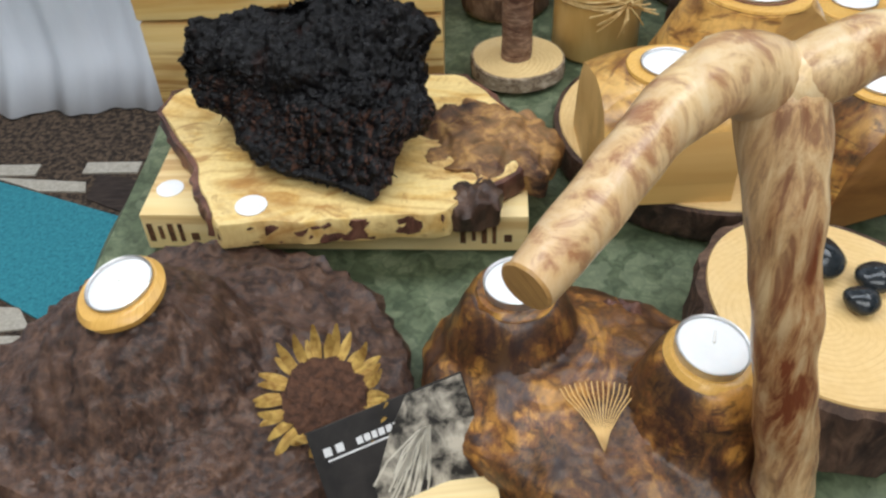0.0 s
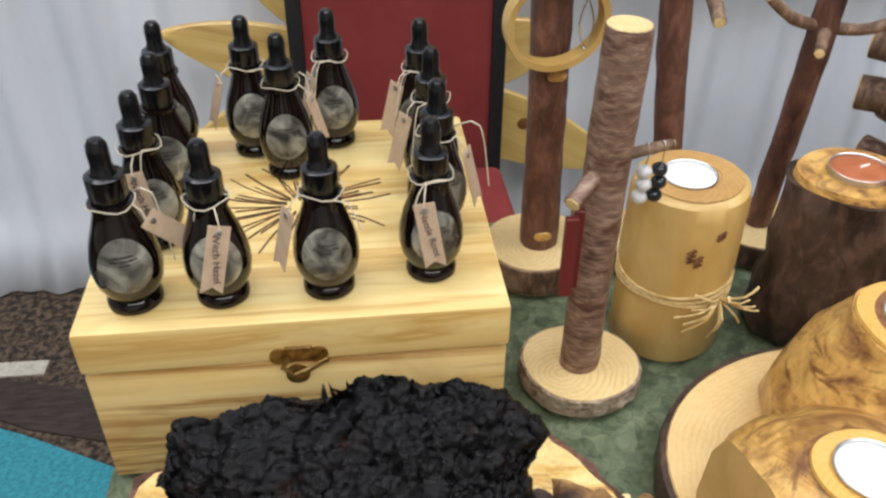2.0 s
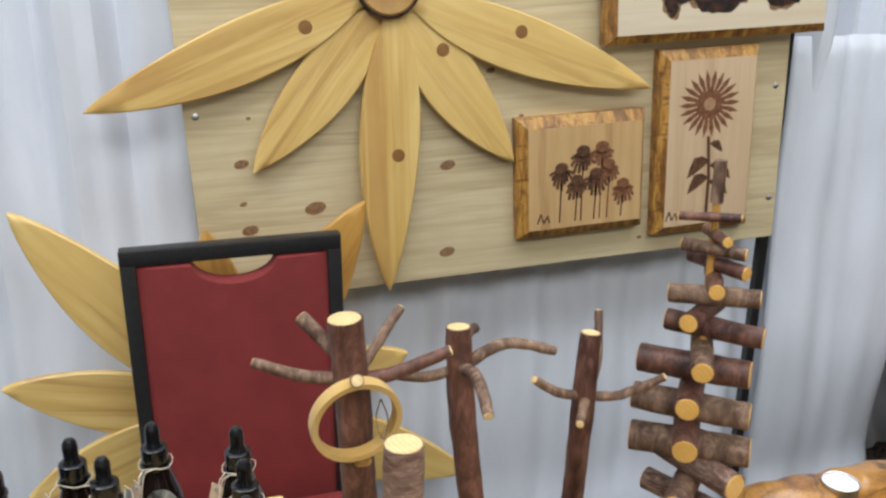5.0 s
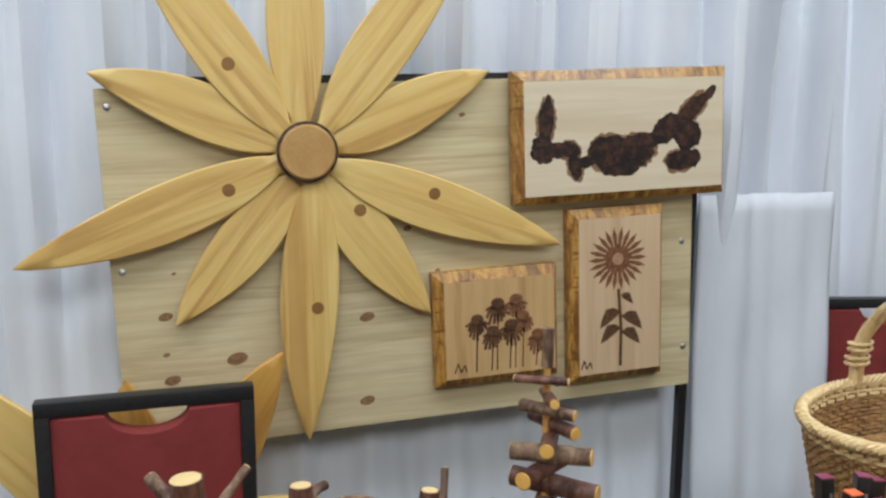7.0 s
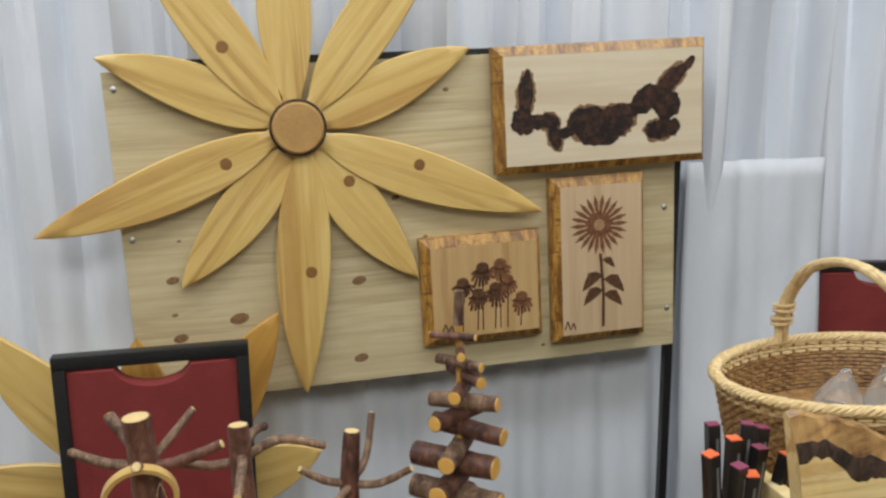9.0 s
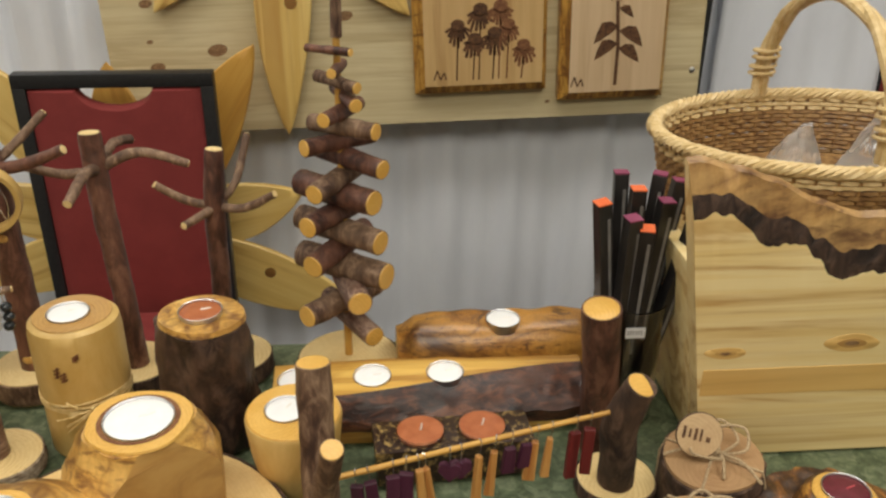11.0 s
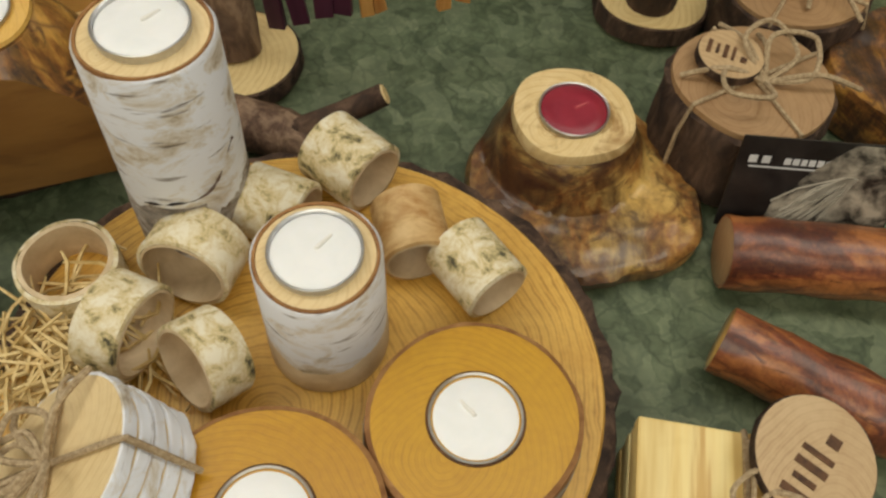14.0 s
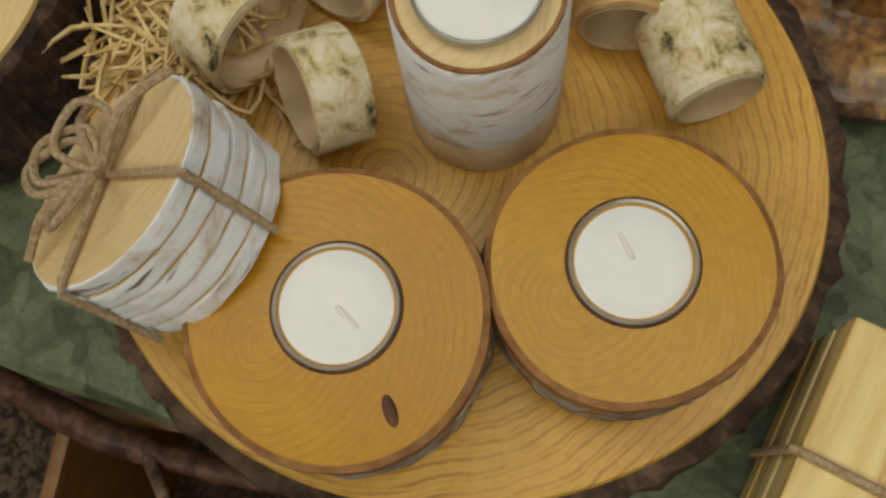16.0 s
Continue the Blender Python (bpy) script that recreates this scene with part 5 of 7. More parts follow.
bo = outline(0.128, 0.118, 21, 0.06)
part("root", mound(bo, bk_h, 46, 140, 0.005, 85, 1.0), M["bark_root"], bk)
part("hollow_rim", lathe([(0.0004, 0), (0.0255, 0), (0.0265, 0.004), (0.0235, 0.0075), (0.0205, 0.0078), (0.0004, 0.0075)], 36, None, 0.0012, 60), M["honey_top"], bk, "peeled amber rim round the tealight").matrix_local = pose(-0.026, 0.0, 0.0965, 6, -10, 0)
tealight(-0.112, 0.406, 0.8565, tilt=(6, -10), lean=80)
for q in range(5):
    rr_ = random.Random(q)
    part("bark_flake", mound(outline(0.012, 0.008, q, 0.3), lambda x, y: 0.005, 4, 16, 0.002, 90, q), M["bark_root"], bk).matrix_local = pose(-0.05 + 0.018 * q, 0.09 + rr_.uniform(-0.02, 0.012), 0.030, rr_.uniform(-25, 25), rr_.uniform(-25, 25), q * 50)

sf = thing("dried_sunflower", -0.004, 0.385, Z + 0.045, "dried sunflower head with curled yellow petals", "dried flower")
sf.matrix_basis = pose(0.001, 0.371, Z + 0.046, 22, 8, 0) @ Matrix.Scale(1.14, 4)
part("seed_head", mound(outline(0.021, 0.021, 3, 0.05), lambda x, y: 0.007 - 6 * (x * x + y * y), 10, 40, 0.002, 320, 2), M["sun_centre"], sf, "dark brown dried florets")
rp = random.Random(7)
for k in range(34):
    a = 2 * math.pi * k / 34 + rp.uniform(-0.08, 0.08)
    L = rp.uniform(0.013, 0.021)
    curl = rp.uniform(-0.012, 0.022)
    b = bmesh.new()
    rows = []
    for j in range(6):
        s = j / 5
        r = 0.019 + L * s * (1 - 0.25 * max(0, curl) / 0.014 * s)
        wd = 0.0024 * math.sin(math.pi * (0.15 + 0.8 * s)) + 0.0003
        z = 0.002 + curl * s * s + rp.uniform(-0.0006, 0.0006)
        c_, s_ = math.cos(a), math.sin(a)
        rows.append([b.verts.new((r * c_ - wd * s_, r * s_ + wd * c_, z)), b.verts.new((r * c_, r * s_, z + 0.0013)), b.verts.new((r * c_ + wd * s_, r * s_ - wd * c_, z)), b.verts.new((r * c_, r * s_, z - 0.0004))])
    for r0, r1 in zip(rows, rows[1:]):
        for i in range(4):
            j = (i + 1) % 4
            b.faces.new((r0[i], r0[j], r1[j], r1[i]))
    part("petal", b, M["sun_petal"], sf)

# ---- long flamed holder with two tealights ----
fh = thing("flamed_candle_holder", 0.158, 0.39, Z, "dark flamed wood candle holder with two tealights and a burnt thistle", "candle holder", 0)


def fh_h(x, y):
    u, v_ = 0.82 * x - 0.57 * y, 0.57 * x + 0.82 * y
    base = 0.010 + 0.044 * math.sqrt(max(0.0, 1 - (u / 0.115) ** 2 - (v_ / 0.088) ** 2))
    d1 = math.hypot(x + 0.046, y - 0.035)
    d2 = math.hypot(x - 0.053, y + 0.024)
    return max(base, 0.078 * sstep(0.062, 0.023, d1), 0.088 * sstep(0.060, 0.023, d2))


def fh_o(a):
    return outline(0.112, 0.080, 31, 0.05)(a + radians(35))


part("body", mound(fh_o, fh_h, 44, 120, 0.0024, 60, 2.0), M["burl_dark"], fh)
for dx, dy, dz, tl in ((-0.046, 0.035, 0.0745, (0, -4)), (0.053, -0.024, 0.0845, (4, 6))):
    part("hollow_rim", lathe([(0.0004, 0), (0.0245, 0), (0.0252, 0.003), (0.0226, 0.0066), (0.0203, 0.0070), (0.0004, 0.0066)], 36, None, 0.001, 60), M["honey_top"] if dx > 0 else M["burl"], fh, "amber rim round the tealight").matrix_local = pose(dx, dy, dz, tl[0], tl[1], 0)
tealight(0.112, 0.425, Z + 0.087, tilt=(0, -4), lean=90)
tealight(0.211, 0.366, Z + 0.097, tilt=(4, 6), lean=70)
for k in range(15):
    a = radians(90 - 42 + 84 * k / 14)
    pts = [(0.036 * q * math.cos(a) * (0.35 + 0.65 * q), 0.042 * q * (0.6 + 0.4 * math.sin(a))) for q in (0.0, 0.3, 0.6, 0.85, 1.0)]
    pts[-1] = (pts[-1][0] * 0.86, pts[-1][1])
    part("thistle_line", stroke(pts, 0.0006, None, 0.0005), M["sawn_light"], fh, "pale scratched line", False).matrix_local = Matrix.Translation((-0.003, -0.058, 0.0505)) @ Matrix.Rotation(radians(-80), 4, "X")

part("rough_bark", mound(outline(0.034, 0.022, 33, 0.2), lambda x, y: 0.040 - 14 * (x * x + y * y) + 0.006 * noise.noise(Vector((x * 120, y * 120, 1))), 18, 64, 0.005, 110, 8), M["bark_red"], fh, "rough crumbling bark").matrix_local = pose(0.016, 0.046, 0.004, 0, 0, -25)

# ---- peeled root arch ----
root = thing("peeled_root", 0.22, 0.32, Z, "forked peeled root with pale and reddish streaks standing as an arch", "driftwood")
R0 = Vector((0.22, 0.32, Z))
part("arm", tube([Vector(p) - R0 for p in ((0.102, 0.243, 1.015), (0.119, 0.263, 1.020), (0.135, 0.286, 1.025), (0.156, 0.313, 1.028), (0.179, 0.339, 1.025), (0.200, 0.352, 1.010), (0.214, 0.352, 0.990))], [0.0092, 0.0098, 0.0108, 0.0125, 0.0150, 0.0180, 0.0120], 22, 0.0016, 45, 1, fine=0.005), M["peeled"], root)
part("leg", tube([Vector(p) - R0 for p in ((0.198, 0.352, 1.022), (0.203, 0.347, 1.008), (0.208, 0.338, 0.984), (0.215, 0.328, 0.943), (0.229, 0.322, 0.874), (0.247, 0.323, 0.80), (0.253, 0.327, 0.7515))], [0.0100, 0.0180, 0.0172, 0.0150, 0.0146, 0.0150, 0.0175], 22, 0.0018, 45, 2, fine=0.005), M["peeled_brown"], root, "reddish half-peeled leg")
part("arm", tube([Vector(p) - R0 for p in ((0.200, 0.350, 1.008), (0.220, 0.352, 1.020), (0.244, 0.364, 1.022), (0.280, 0.376, 1.016), (0.318, 0.384, 1.022))], [0.0120, 0.0150, 0.0130, 0.0120, 0.0110], 18, 0.0022, 45, 3, fine=0.006), M["peeled"], root)
part("knuckle", lathe([(0.0004, -0.016), (0.010, -0.013), (0.0165, -0.004), (0.0168, 0.004), (0.011, 0.013), (0.0004, 0.016)], 24, outline(1, 0.9, 5, 0.08), 0.003, 60, 2), M["peeled"], root, "swollen joint").matrix_local = Matrix.Translation(Vector((0.203, 0.349, 1.013)) - R0)
part("cut_end", lathe([(0.0003, 0), (0.0090, 0), (0.0084, 0.0010), (0.0003, 0.0014)], 24), M["tan_top"], root, "sawn end grain").matrix_local = Matrix.Translation(Vector((0.1019, 0.2428, 1.0149)) - R0) @ Vector((-0.64, -0.75, -0.16)).to_track_quat("Z", "Y").to_matrix().to_4x4()

# ---- printed cards ----
def photo_card(x, y, z, rz, tilt, label):
    c = thing("printed_card", x, y, z, label, "card", rz, "printed cards")
    c.matrix_basis = pose(x, y, z, tilt, 0, rz)
    part("card", box(0.094, 0.0012, 0.062, 0.0003, (0, 0, 0)), M["card_black"], c, smooth=False)
    b = flat([(-0.002, 0.001), (0.046, 0.001), (0.046, 0.061), (0.012, 0.061), (-0.004, 0.044), (-0.020, 0.02), (-0.022, 0.001)], 0.0003)
    bmesh.ops.translate(b, vec=(0, -0.0007, 0), verts=b.verts)
    part("photo", b, M["card_photo"], c, "grey photo print of rocks and grass", False)
    rg = random.Random(3)
    bm3 = None
    for k in range(26):
        x0, z0 = rg.uniform(-0.012, 0.012), rg.uniform(0.012, 0.034)
        bm3 = stroke([(0.016 + x0 * 0.3, 0.040), (0.002 + x0, z0), (-0.006 + x0 * 1.3, z0 - 0.010)], 0.0011, bm3, 0.0002)
    bmesh.ops.translate(bm3, vec=(0, -0.0011, 0), verts=bm3.verts)
    part("print_grass", bm3, M["card_cream"], c, "", False)
    bm3 = None
    for x0, x1, h in ((-0.041, -0.0365, 0.0048), (-0.034, -0.0295, 0.0048), (-0.022, -0.0185, 0.004), (-0.0175, -0.014, 0.004), (-0.013, -0.010, 0.004), (-0.009, -0.0055, 0.004), (-0.0045, -0.001, 0.004), (0.0, 0.003, 0.004), (0.004, 0.006, 0.004)):
        bm3 = flat([(x0, 0.0455), (x1, 0.0455), (x1, 0.0455 + h), (x0, 0.0455 + h)], 0.0002, bm3)
    bm3 = flat([(-0.04, 0.0425), (0.0, 0.0425), (0.0, 0.0435), (-0.04, 0.0435)], 0.0002, bm3)
    bmesh.ops.translate(bm3, vec=(0, -0.00075, 0), verts=bm3.verts)
    part("print", bm3, M["print_white"], c, "", False)
    return c


photo_card(0.055, 0.326, Z + 0.0085, 27, -40, "small black printed card with a grey photo, leaning back")
st_ = thing("card_block", 0.058, 0.3235, Z, "small pale wooden block holding a printed card", "block", 8)
part("block", box(0.085, 0.026, 0.014, 0.002), M["pine"], st_)

# ---- jewellery stands of branch wood on round discs ----
def wood_disc(parent, rx, ry, h, seed, wood="disc", bk="bark_dark", at=(0, 0, 0), t=0.0022):
    fn = outline(rx, ry, seed, 0.05)
    a = part("disc", slab_from(fn, h, 56, 0.0, 0.0012), M[wood], parent, "pale sliced wood disc")
    c = part("bark", rim_from(fn, h * 0.96, t, 72, 0.0002, 0.0012, seed), M[bk], parent, "bark rim")
    a.matrix_local = c.matrix_local = Matrix.Translation(at)
    return a


def stick_end(parent, at, axis, r, wood="disc"):
    q = Vector(axis).normalized().to_track_quat("Z", "Y").to_matrix().to_4x4()
    part("cut_end", lathe([(0.0002, 0), (r, 0), (r * 0.94, 0.0008), (0.0002, 0.0012)], 18), M[wood], parent, "pale sawn end").matrix_local = Matrix.Translation(at) @ q


def peg(parent, a, c, r0, r1, mat="bark_twig", mid=None, seed=0):
    pts = [a] + ([mid] if mid else []) + [c]
    rad = [r0] + ([(r0 + r1) / 2] if mid else []) + [r1]
    part("peg", tube(pts, rad, 10, 0.0008, 120, seed, fine=0.008), M[mat], parent)
    stick_end(parent, c, Vector(c) - Vector(pts[-2]), r1 * 0.86)


# short cherry stick with two pegs and earrings
s1 = thing("jewellery_stand", 0.131, 0.803, Z, "cherry-bark stick stand on a pale wood disc with two pegs", "stand", 0, "branch jewellery stands")
wood_disc(s1, 0.043, 0.041, 0.017, 41, bk="bark_pale", t=0.0025)
part("stick", tube([(-0.001, 0.0, 0.016), (-0.001, -0.001, 0.1), (0.0, 0.0, 0.2), (0.002, 0.001, 0.280)], [0.0145, 0.0140, 0.0148, 0.0142], 22, 0.0012, 60, 1, fine=0.008), M["bark_cherry"], s1, "speckled cherry bark stick")
stick_end(s1, (0.002, 0.001, 0.280), (0.02, 0.02, 1), 0.0135)
peg(s1, (0.006, 0.004, 0.190), (0.046, 0.014, 0.193), 0.0042, 0.0034, "bark_twig", (0.026, 0.009, 0.192), 2)
peg(s1, (-0.002, 0.0, 0.188), (-0.027, -0.026, 0.176), 0.0055, 0.0058, "bark_cherry", None, 3)


def bead_drop(x, y, z, mats, label):
    e = thing("bead_earring", x, y, z, label, "earring", 0, "earrings on the cherry stand")
    part("hook", tube([(0, 0.004, 0.002), (0, 0.002, 0.0065), (0, -0.002, 0.006), (0, -0.003, -0.002), (0, -0.001, -0.010)], 0.0005, 6, fine=0.002), M["silver"], e)
    for k in range(3):
        b = bmesh.new()
        bmesh.ops.create_icosphere(b, subdivisions=2, radius=0.0056)
        bmesh.ops.scale(b, vec=(1, 1, 0.9), verts=b.verts)
        bmesh.ops.translate(b, vec=(0.001 * math.sin(k * 2), 0, -0.014 - 0.0098 * k), verts=b.verts)
        part("bead", b, M[mats], e)
    return e


bead_drop(0.170, 0.814, Z + 0.190, "bead_black", "glossy black bead drop earring")
bead_drop(0.159, 0.812, Z + 0.190, "bead_white", "white stone bead drop earring")


def bar_drop(x, y, z, mat, wd, ln, label, group, th=0.004, rz=0.0, tip=0.5, lean=0.0, heart=False):
    e = thing("wooden_earring", x, y, z, label, "earring", rz, group)
    e.matrix_basis = pose(x, y, z, 0, lean, rz)
    part("hook", tube([(0, 0.003, 0.001), (0, 0.0015, 0.0052), (0, -0.0018, 0.0046), (0, -0.0024, -0.003), (0, 0, -0.012)], 0.0005, 6, fine=0.002), M["silver"], e)
    b = bmesh.new()
    if heart:
        pts = [(0.0, -0.012 - ln), (-wd / 2, -0.012 - ln * 0.45), (-wd * 0.45, -0.012 - ln * 0.12), (-wd * 0.22, -0.012), (0, -0.012 - ln * 0.16), (wd * 0.22, -0.012), (wd * 0.45, -0.012 - ln * 0.12), (wd / 2, -0.012 - ln * 0.45)]
    else:
        pts = [(-wd / 2, -0.012 - ln), (wd / 2, -0.012 - ln), (wd / 2 * (0.5 + tip), -0.012), (-wd / 2 * (0.5 + tip), -0.012)]
    f = [b.verts.new((px, -th / 2, pz)) for px, pz in pts]
    k = [b.verts.new((px, th / 2, pz)) for px, pz in pts]
    b.faces.new(f)
    b.faces.new(k[::-1])
    for i in range(len(pts)):
        j = (i + 1) % len(pts)
        b.faces.new((f[i], f[j], k[j], k[i]))
    bmesh.ops.bevel(b, geom=b.edges[:], offset=0.0005, segments=1, affect="EDGES")
    part("drop", b, M[mat], e, "", False)
    return e


bar_drop(0.106, 0.780, Z + 0.176, "padauk", 0.0085, 0.062, "dark red wooden bar earring", "earrings on the cherry stand", 0.005)
bar_drop(0.111, 0.786, Z + 0.178, "padauk", 0.0085, 0.062, "dark red wooden bar earring", "earrings on the cherry stand", 0.005)

# tall stand with a bamboo bangle
s2 = thing("jewellery_stand", 0.124, 0.945, Z, "tall dark branch stand with four pegs on a thick wood disc", "stand", 0, "branch jewellery stands")
wood_disc(s2, 0.046, 0.044, 0.028, 43, bk="bark_twig")
part("stick", tube([(0, 0, 0.027), (-0.001, 0.002, 0.12), (-0.004, 0.004, 0.24), (-0.009, 0.004, 0.316)], [0.0168, 0.0155, 0.0155, 0.015], 20, 0.0012, 55, 4, fine=0.008), M["bark_red"], s2, "dark reddish bark stick")
stick_end(s2, (-0.009, 0.004, 0.316), (-0.05, 0, 1), 0.0142)
for zz in (0.042, 0.19):
    part("bark_scar", lathe([(0.0002, 0), (0.0062, 0), (0.005, 0.0012), (0.0002, 0.0016)], 14, lambda a: 1 + 0.25 * math.cos(2 * a)), M["honey"], s2, "pale scar").matrix_local = Matrix.Translation((0.0, -0.0155, zz)) @ Matrix.Rotation(radians(90), 4, "X")
peg(s2, (-0.006, 0.002, 0.262), (-0.084, 0.034, 0.271), 0.0062, 0.0048, "bark_twig", (-0.045, 0.016, 0.262), 5)
peg(s2, (-0.006, 0.006, 0.272), (-0.042, 0.036, 0.308), 0.0066, 0.0066, "bark_twig", None, 6)
peg(s2, (-0.004, 0.004, 0.258), (0.046, 0.040, 0.306), 0.0052, 0.0042, "bark_twig", (0.022, 0.024, 0.282), 7)
peg(s2, (-0.004, 0.002, 0.258), (0.078, -0.012, 0.284), 0.0075, 0.0052, "bark_red", (0.035, -0.004, 0.266), 8)
peg(s2, (-0.004, -0.006, 0.262), (-0.006, -0.036, 0.278), 0.006, 0.0056, "bark_twig", None, 9)
bg = thing("wooden_bangle", 0.118, 0.917, Z + 0.2675, "pale bamboo bangle hung on a peg", "bangle")
b = bmesh.new()
rows = []
for i in range(56):
    a = 2 * math.pi * i / 56
    for_r = [(0.0335, -0.006), (0.0385, -0.0066), (0.0392, 0), (0.0385, 0.0066), (0.0335, 0.006), (0.0328, 0)]
    rows.append([b.verts.new((r * math.cos(a), yy, r * math.sin(a) * 0.97 - 0.0335)) for r, yy in for_r])
for i in range(56):
    r0, r1 = rows[i], rows[(i + 1) % 56]
    for k in range(6):
        j = (k + 1) % 6
        b.faces.new((r0[k], r0[j], r1[j], r1[k]))
bo_ = part("ring", b, M["bamboo"], bg)
bg.matrix_basis = pose(0.118, 0.9165, Z + 0.2705, 6, 0, 8)
part("silver_wire", tube([(0.020, -0.004, -0.015), (0.026, -0.006, -0.035), (0.022, -0.005, -0.055), (0.016, -0.004, -0.035), (0.020, -0.004, -0.015)], 0.0006, 6, fine=0.004), M["silver"], bg, "thin silver hoop")

s3 = thing("jewellery_stand", 0.228, 0.950, Z, "tall slender branch stand with curved pegs on a wood disc", "stand", 0, "branch jewellery stands")
wood_disc(s3, 0.044, 0.043, 0.024, 44)
part("stick", tube([(0.006, -0.004, 0.023), (0.0, 0.004, 0.12), (-0.008, 0.012, 0.22), (-0.010, 0.016, 0.290)], [0.0125, 0.0118, 0.0125, 0.0112], 18, 0.0012, 55, 5, fine=0.008), M["bark_red"], s3, "dark reddish bark stick")
stick_end(s3, (-0.010, 0.016, 0.290), (0, 0.1, 1), 0.0102)
peg(s3, (-0.008, 0.016, 0.250), (0.084, 0.020, 0.254), 0.0062, 0.0046, "bark_twig", (0.035, 0.018, 0.268), 10)
peg(s3, (-0.008, 0.012, 0.252), (-0.010, -0.074, 0.250), 0.0062, 0.0048, "bark_twig", (-0.006, -0.03, 0.262), 11)
peg(s3, (-0.008, 0.016, 0.250), (-0.080, 0.012, 0.256), 0.0056, 0.0046, "bark_twig", (-0.04, 0.014, 0.246), 12)
peg(s3, (-0.006, 0.018, 0.252), (0.018, 0.058, 0.268), 0.0056, 0.005, "bark_twig", (0.004, 0.04, 0.270), 13)

s4 = thing("jewellery_stand", 0.334, 0.962, Z, "slender branch stand with thin pegs on a wood disc", "stand", 0, "branch jewellery stands")
wood_disc(s4, 0.046, 0.044, 0.024, 45)
part("stick", tube([(-0.004, 0.0, 0.023), (0.0, -0.004, 0.12), (0.003, -0.008, 0.210), (0.008, -0.004, 0.274)], [0.0112, 0.0105, 0.0112, 0.0095], 18, 0.001, 55, 6, fine=0.008), M["bark_red"], s4, "dark reddish bark stick")
stick_end(s4, (0.008, -0.004, 0.274), (0.1, 0.1, 1), 0.0086)
peg(s4, (0.004, -0.008, 0.212), (0.070, -0.034, 0.236), 0.0052, 0.004, "bark_twig", (0.036, -0.018, 0.214), 14)
peg(s4, (0.004, -0.008, 0.212), (-0.052, -0.02, 0.242), 0.005, 0.004, "bark_twig", (-0.026, -0.012, 0.222), 15)
peg(s4, (0.004, -0.010, 0.212), (-0.020, -0.052, 0.210), 0.0048, 0.0042, "bark_twig", None, 16)
peg(s4, (0.006, -0.004, 0.214), (0.036, 0.040, 0.275), 0.005, 0.004, "bark_twig", (0.024, 0.012, 0.232), 17)

# ---- yellow log holder tied with raffia ----
pt = thing("log_candle_holder", 0.211, 0.853, Z, "smooth yellow peeled log candle holder tied with a raffia bow", "candle holder")
part("log", lathe([(0.0004, 0), (0.0405, 0), (0.0425, 0.003), (0.0415, 0.06), (0.043, 0.075), (0.0425, 0.131), (0.041, 0.141), (0.036, 0.1450), (0.0004, 0.1450)], 48, outline(1, 1, 51, 0.03), 0.0012, 25, 1), M["bamboo"], pt)
part("end_grain", lathe([(0.0004, 0.1450), (0.0365, 0.1452), (0.036, 0.1461), (0.0205, 0.1463), (0.0202, 0.1457), (0.0004, 0.1457)], 44, outline(1, 1, 51, 0.03)), M["tan_top"], pt, "oiled end grain top")
tealight(0.208, 0.851, Z + 0.1480, lean=40)
for k in range(4):
    part("raffia_strand", tube([(0.0435 * math.cos(a), 0.0435 * math.sin(a), 0.058 + 0.003 * k + 0.002 * math.sin(a * 2 + k)) for a in [i * math.pi / 16 for i in range(33)]], 0.0011, 5), M["raffia"], pt, "raffia tie")
rz_ = random.Random(9)
for k in range(13):
    a = rz_.uniform(0, 6.28)
    L = rz_.uniform(0.018, 0.042)
    p0 = Vector((0.022, -0.040, 0.062))
    p2_ = p0 + Vector((L * math.cos(a) * 0.9, -0.010, L * math.sin(a) * 0.8 - 0.006))
    p1_ = (p0 + p2_) / 2 + Vector((0, -0.010, 0.004))
    part("raffia_strand", tube([p0, p1_, p2_], 0.0009, 5, fine=0.006), M["raffia"], pt, "raffia bow")
for zz, aa, L in ((0.105, -1.75, 0.012), (0.100, -1.62, 0.010), (0.12, -1.3, 0.006)):
    b = None
    for k in range(3):
        b = stroke([(-0.003, -L / 2 + k * L / 3), (0.003, -L / 2 + k * L / 3 + 0.003)], 0.0014, b)
    b = stroke([(0, -L / 2), (0.001, L / 2)], 0.0013, b)
    part("burnt_mark", b, M["pyro_mid"], pt, "", False).matrix_local = Matrix.Rotation(aa + math.pi / 2, 4, "Z") @ Matrix.Translation((0, -0.0432, zz))

# ---- dark bark stump holder with a rust candle ----
rs_ = thing("bark_stump_holder", 0.334, 0.852, Z, "dark bark-covered stump candle holder with a rust-red candle", "candle holder")
so_ = outline(1, 0.9, 61, 0.06)
part("stump", lathe([(0.0004, 0), (0.050, 0), (0.053, 0.004), (0.052, 0.03), (0.048, 0.06), (0.048, 0.09), (0.045, 0.105), (0.045, 0.125), (0.0430, 0.136), (0.0004, 0.137)], 96, so_, 0.009, 44, 2), M["bark_black"], rs_, "dark furrowed bark")
part("end_grain", lathe([(0.0004, 0.136), (0.0425, 0.1365), (0.041, 0.142), (0.0225, 0.143), (0.0205, 0.1418), (0.0004, 0.1415)], 56, so_, 0.0015, 40, 3), M["honey"], rs_, "amber burnt end grain")
tealight(0.334, 0.850, Z + 0.1475, 0.0208, "wax_rust", "wick", label="rust-red scented candle in a clear cup", group="")

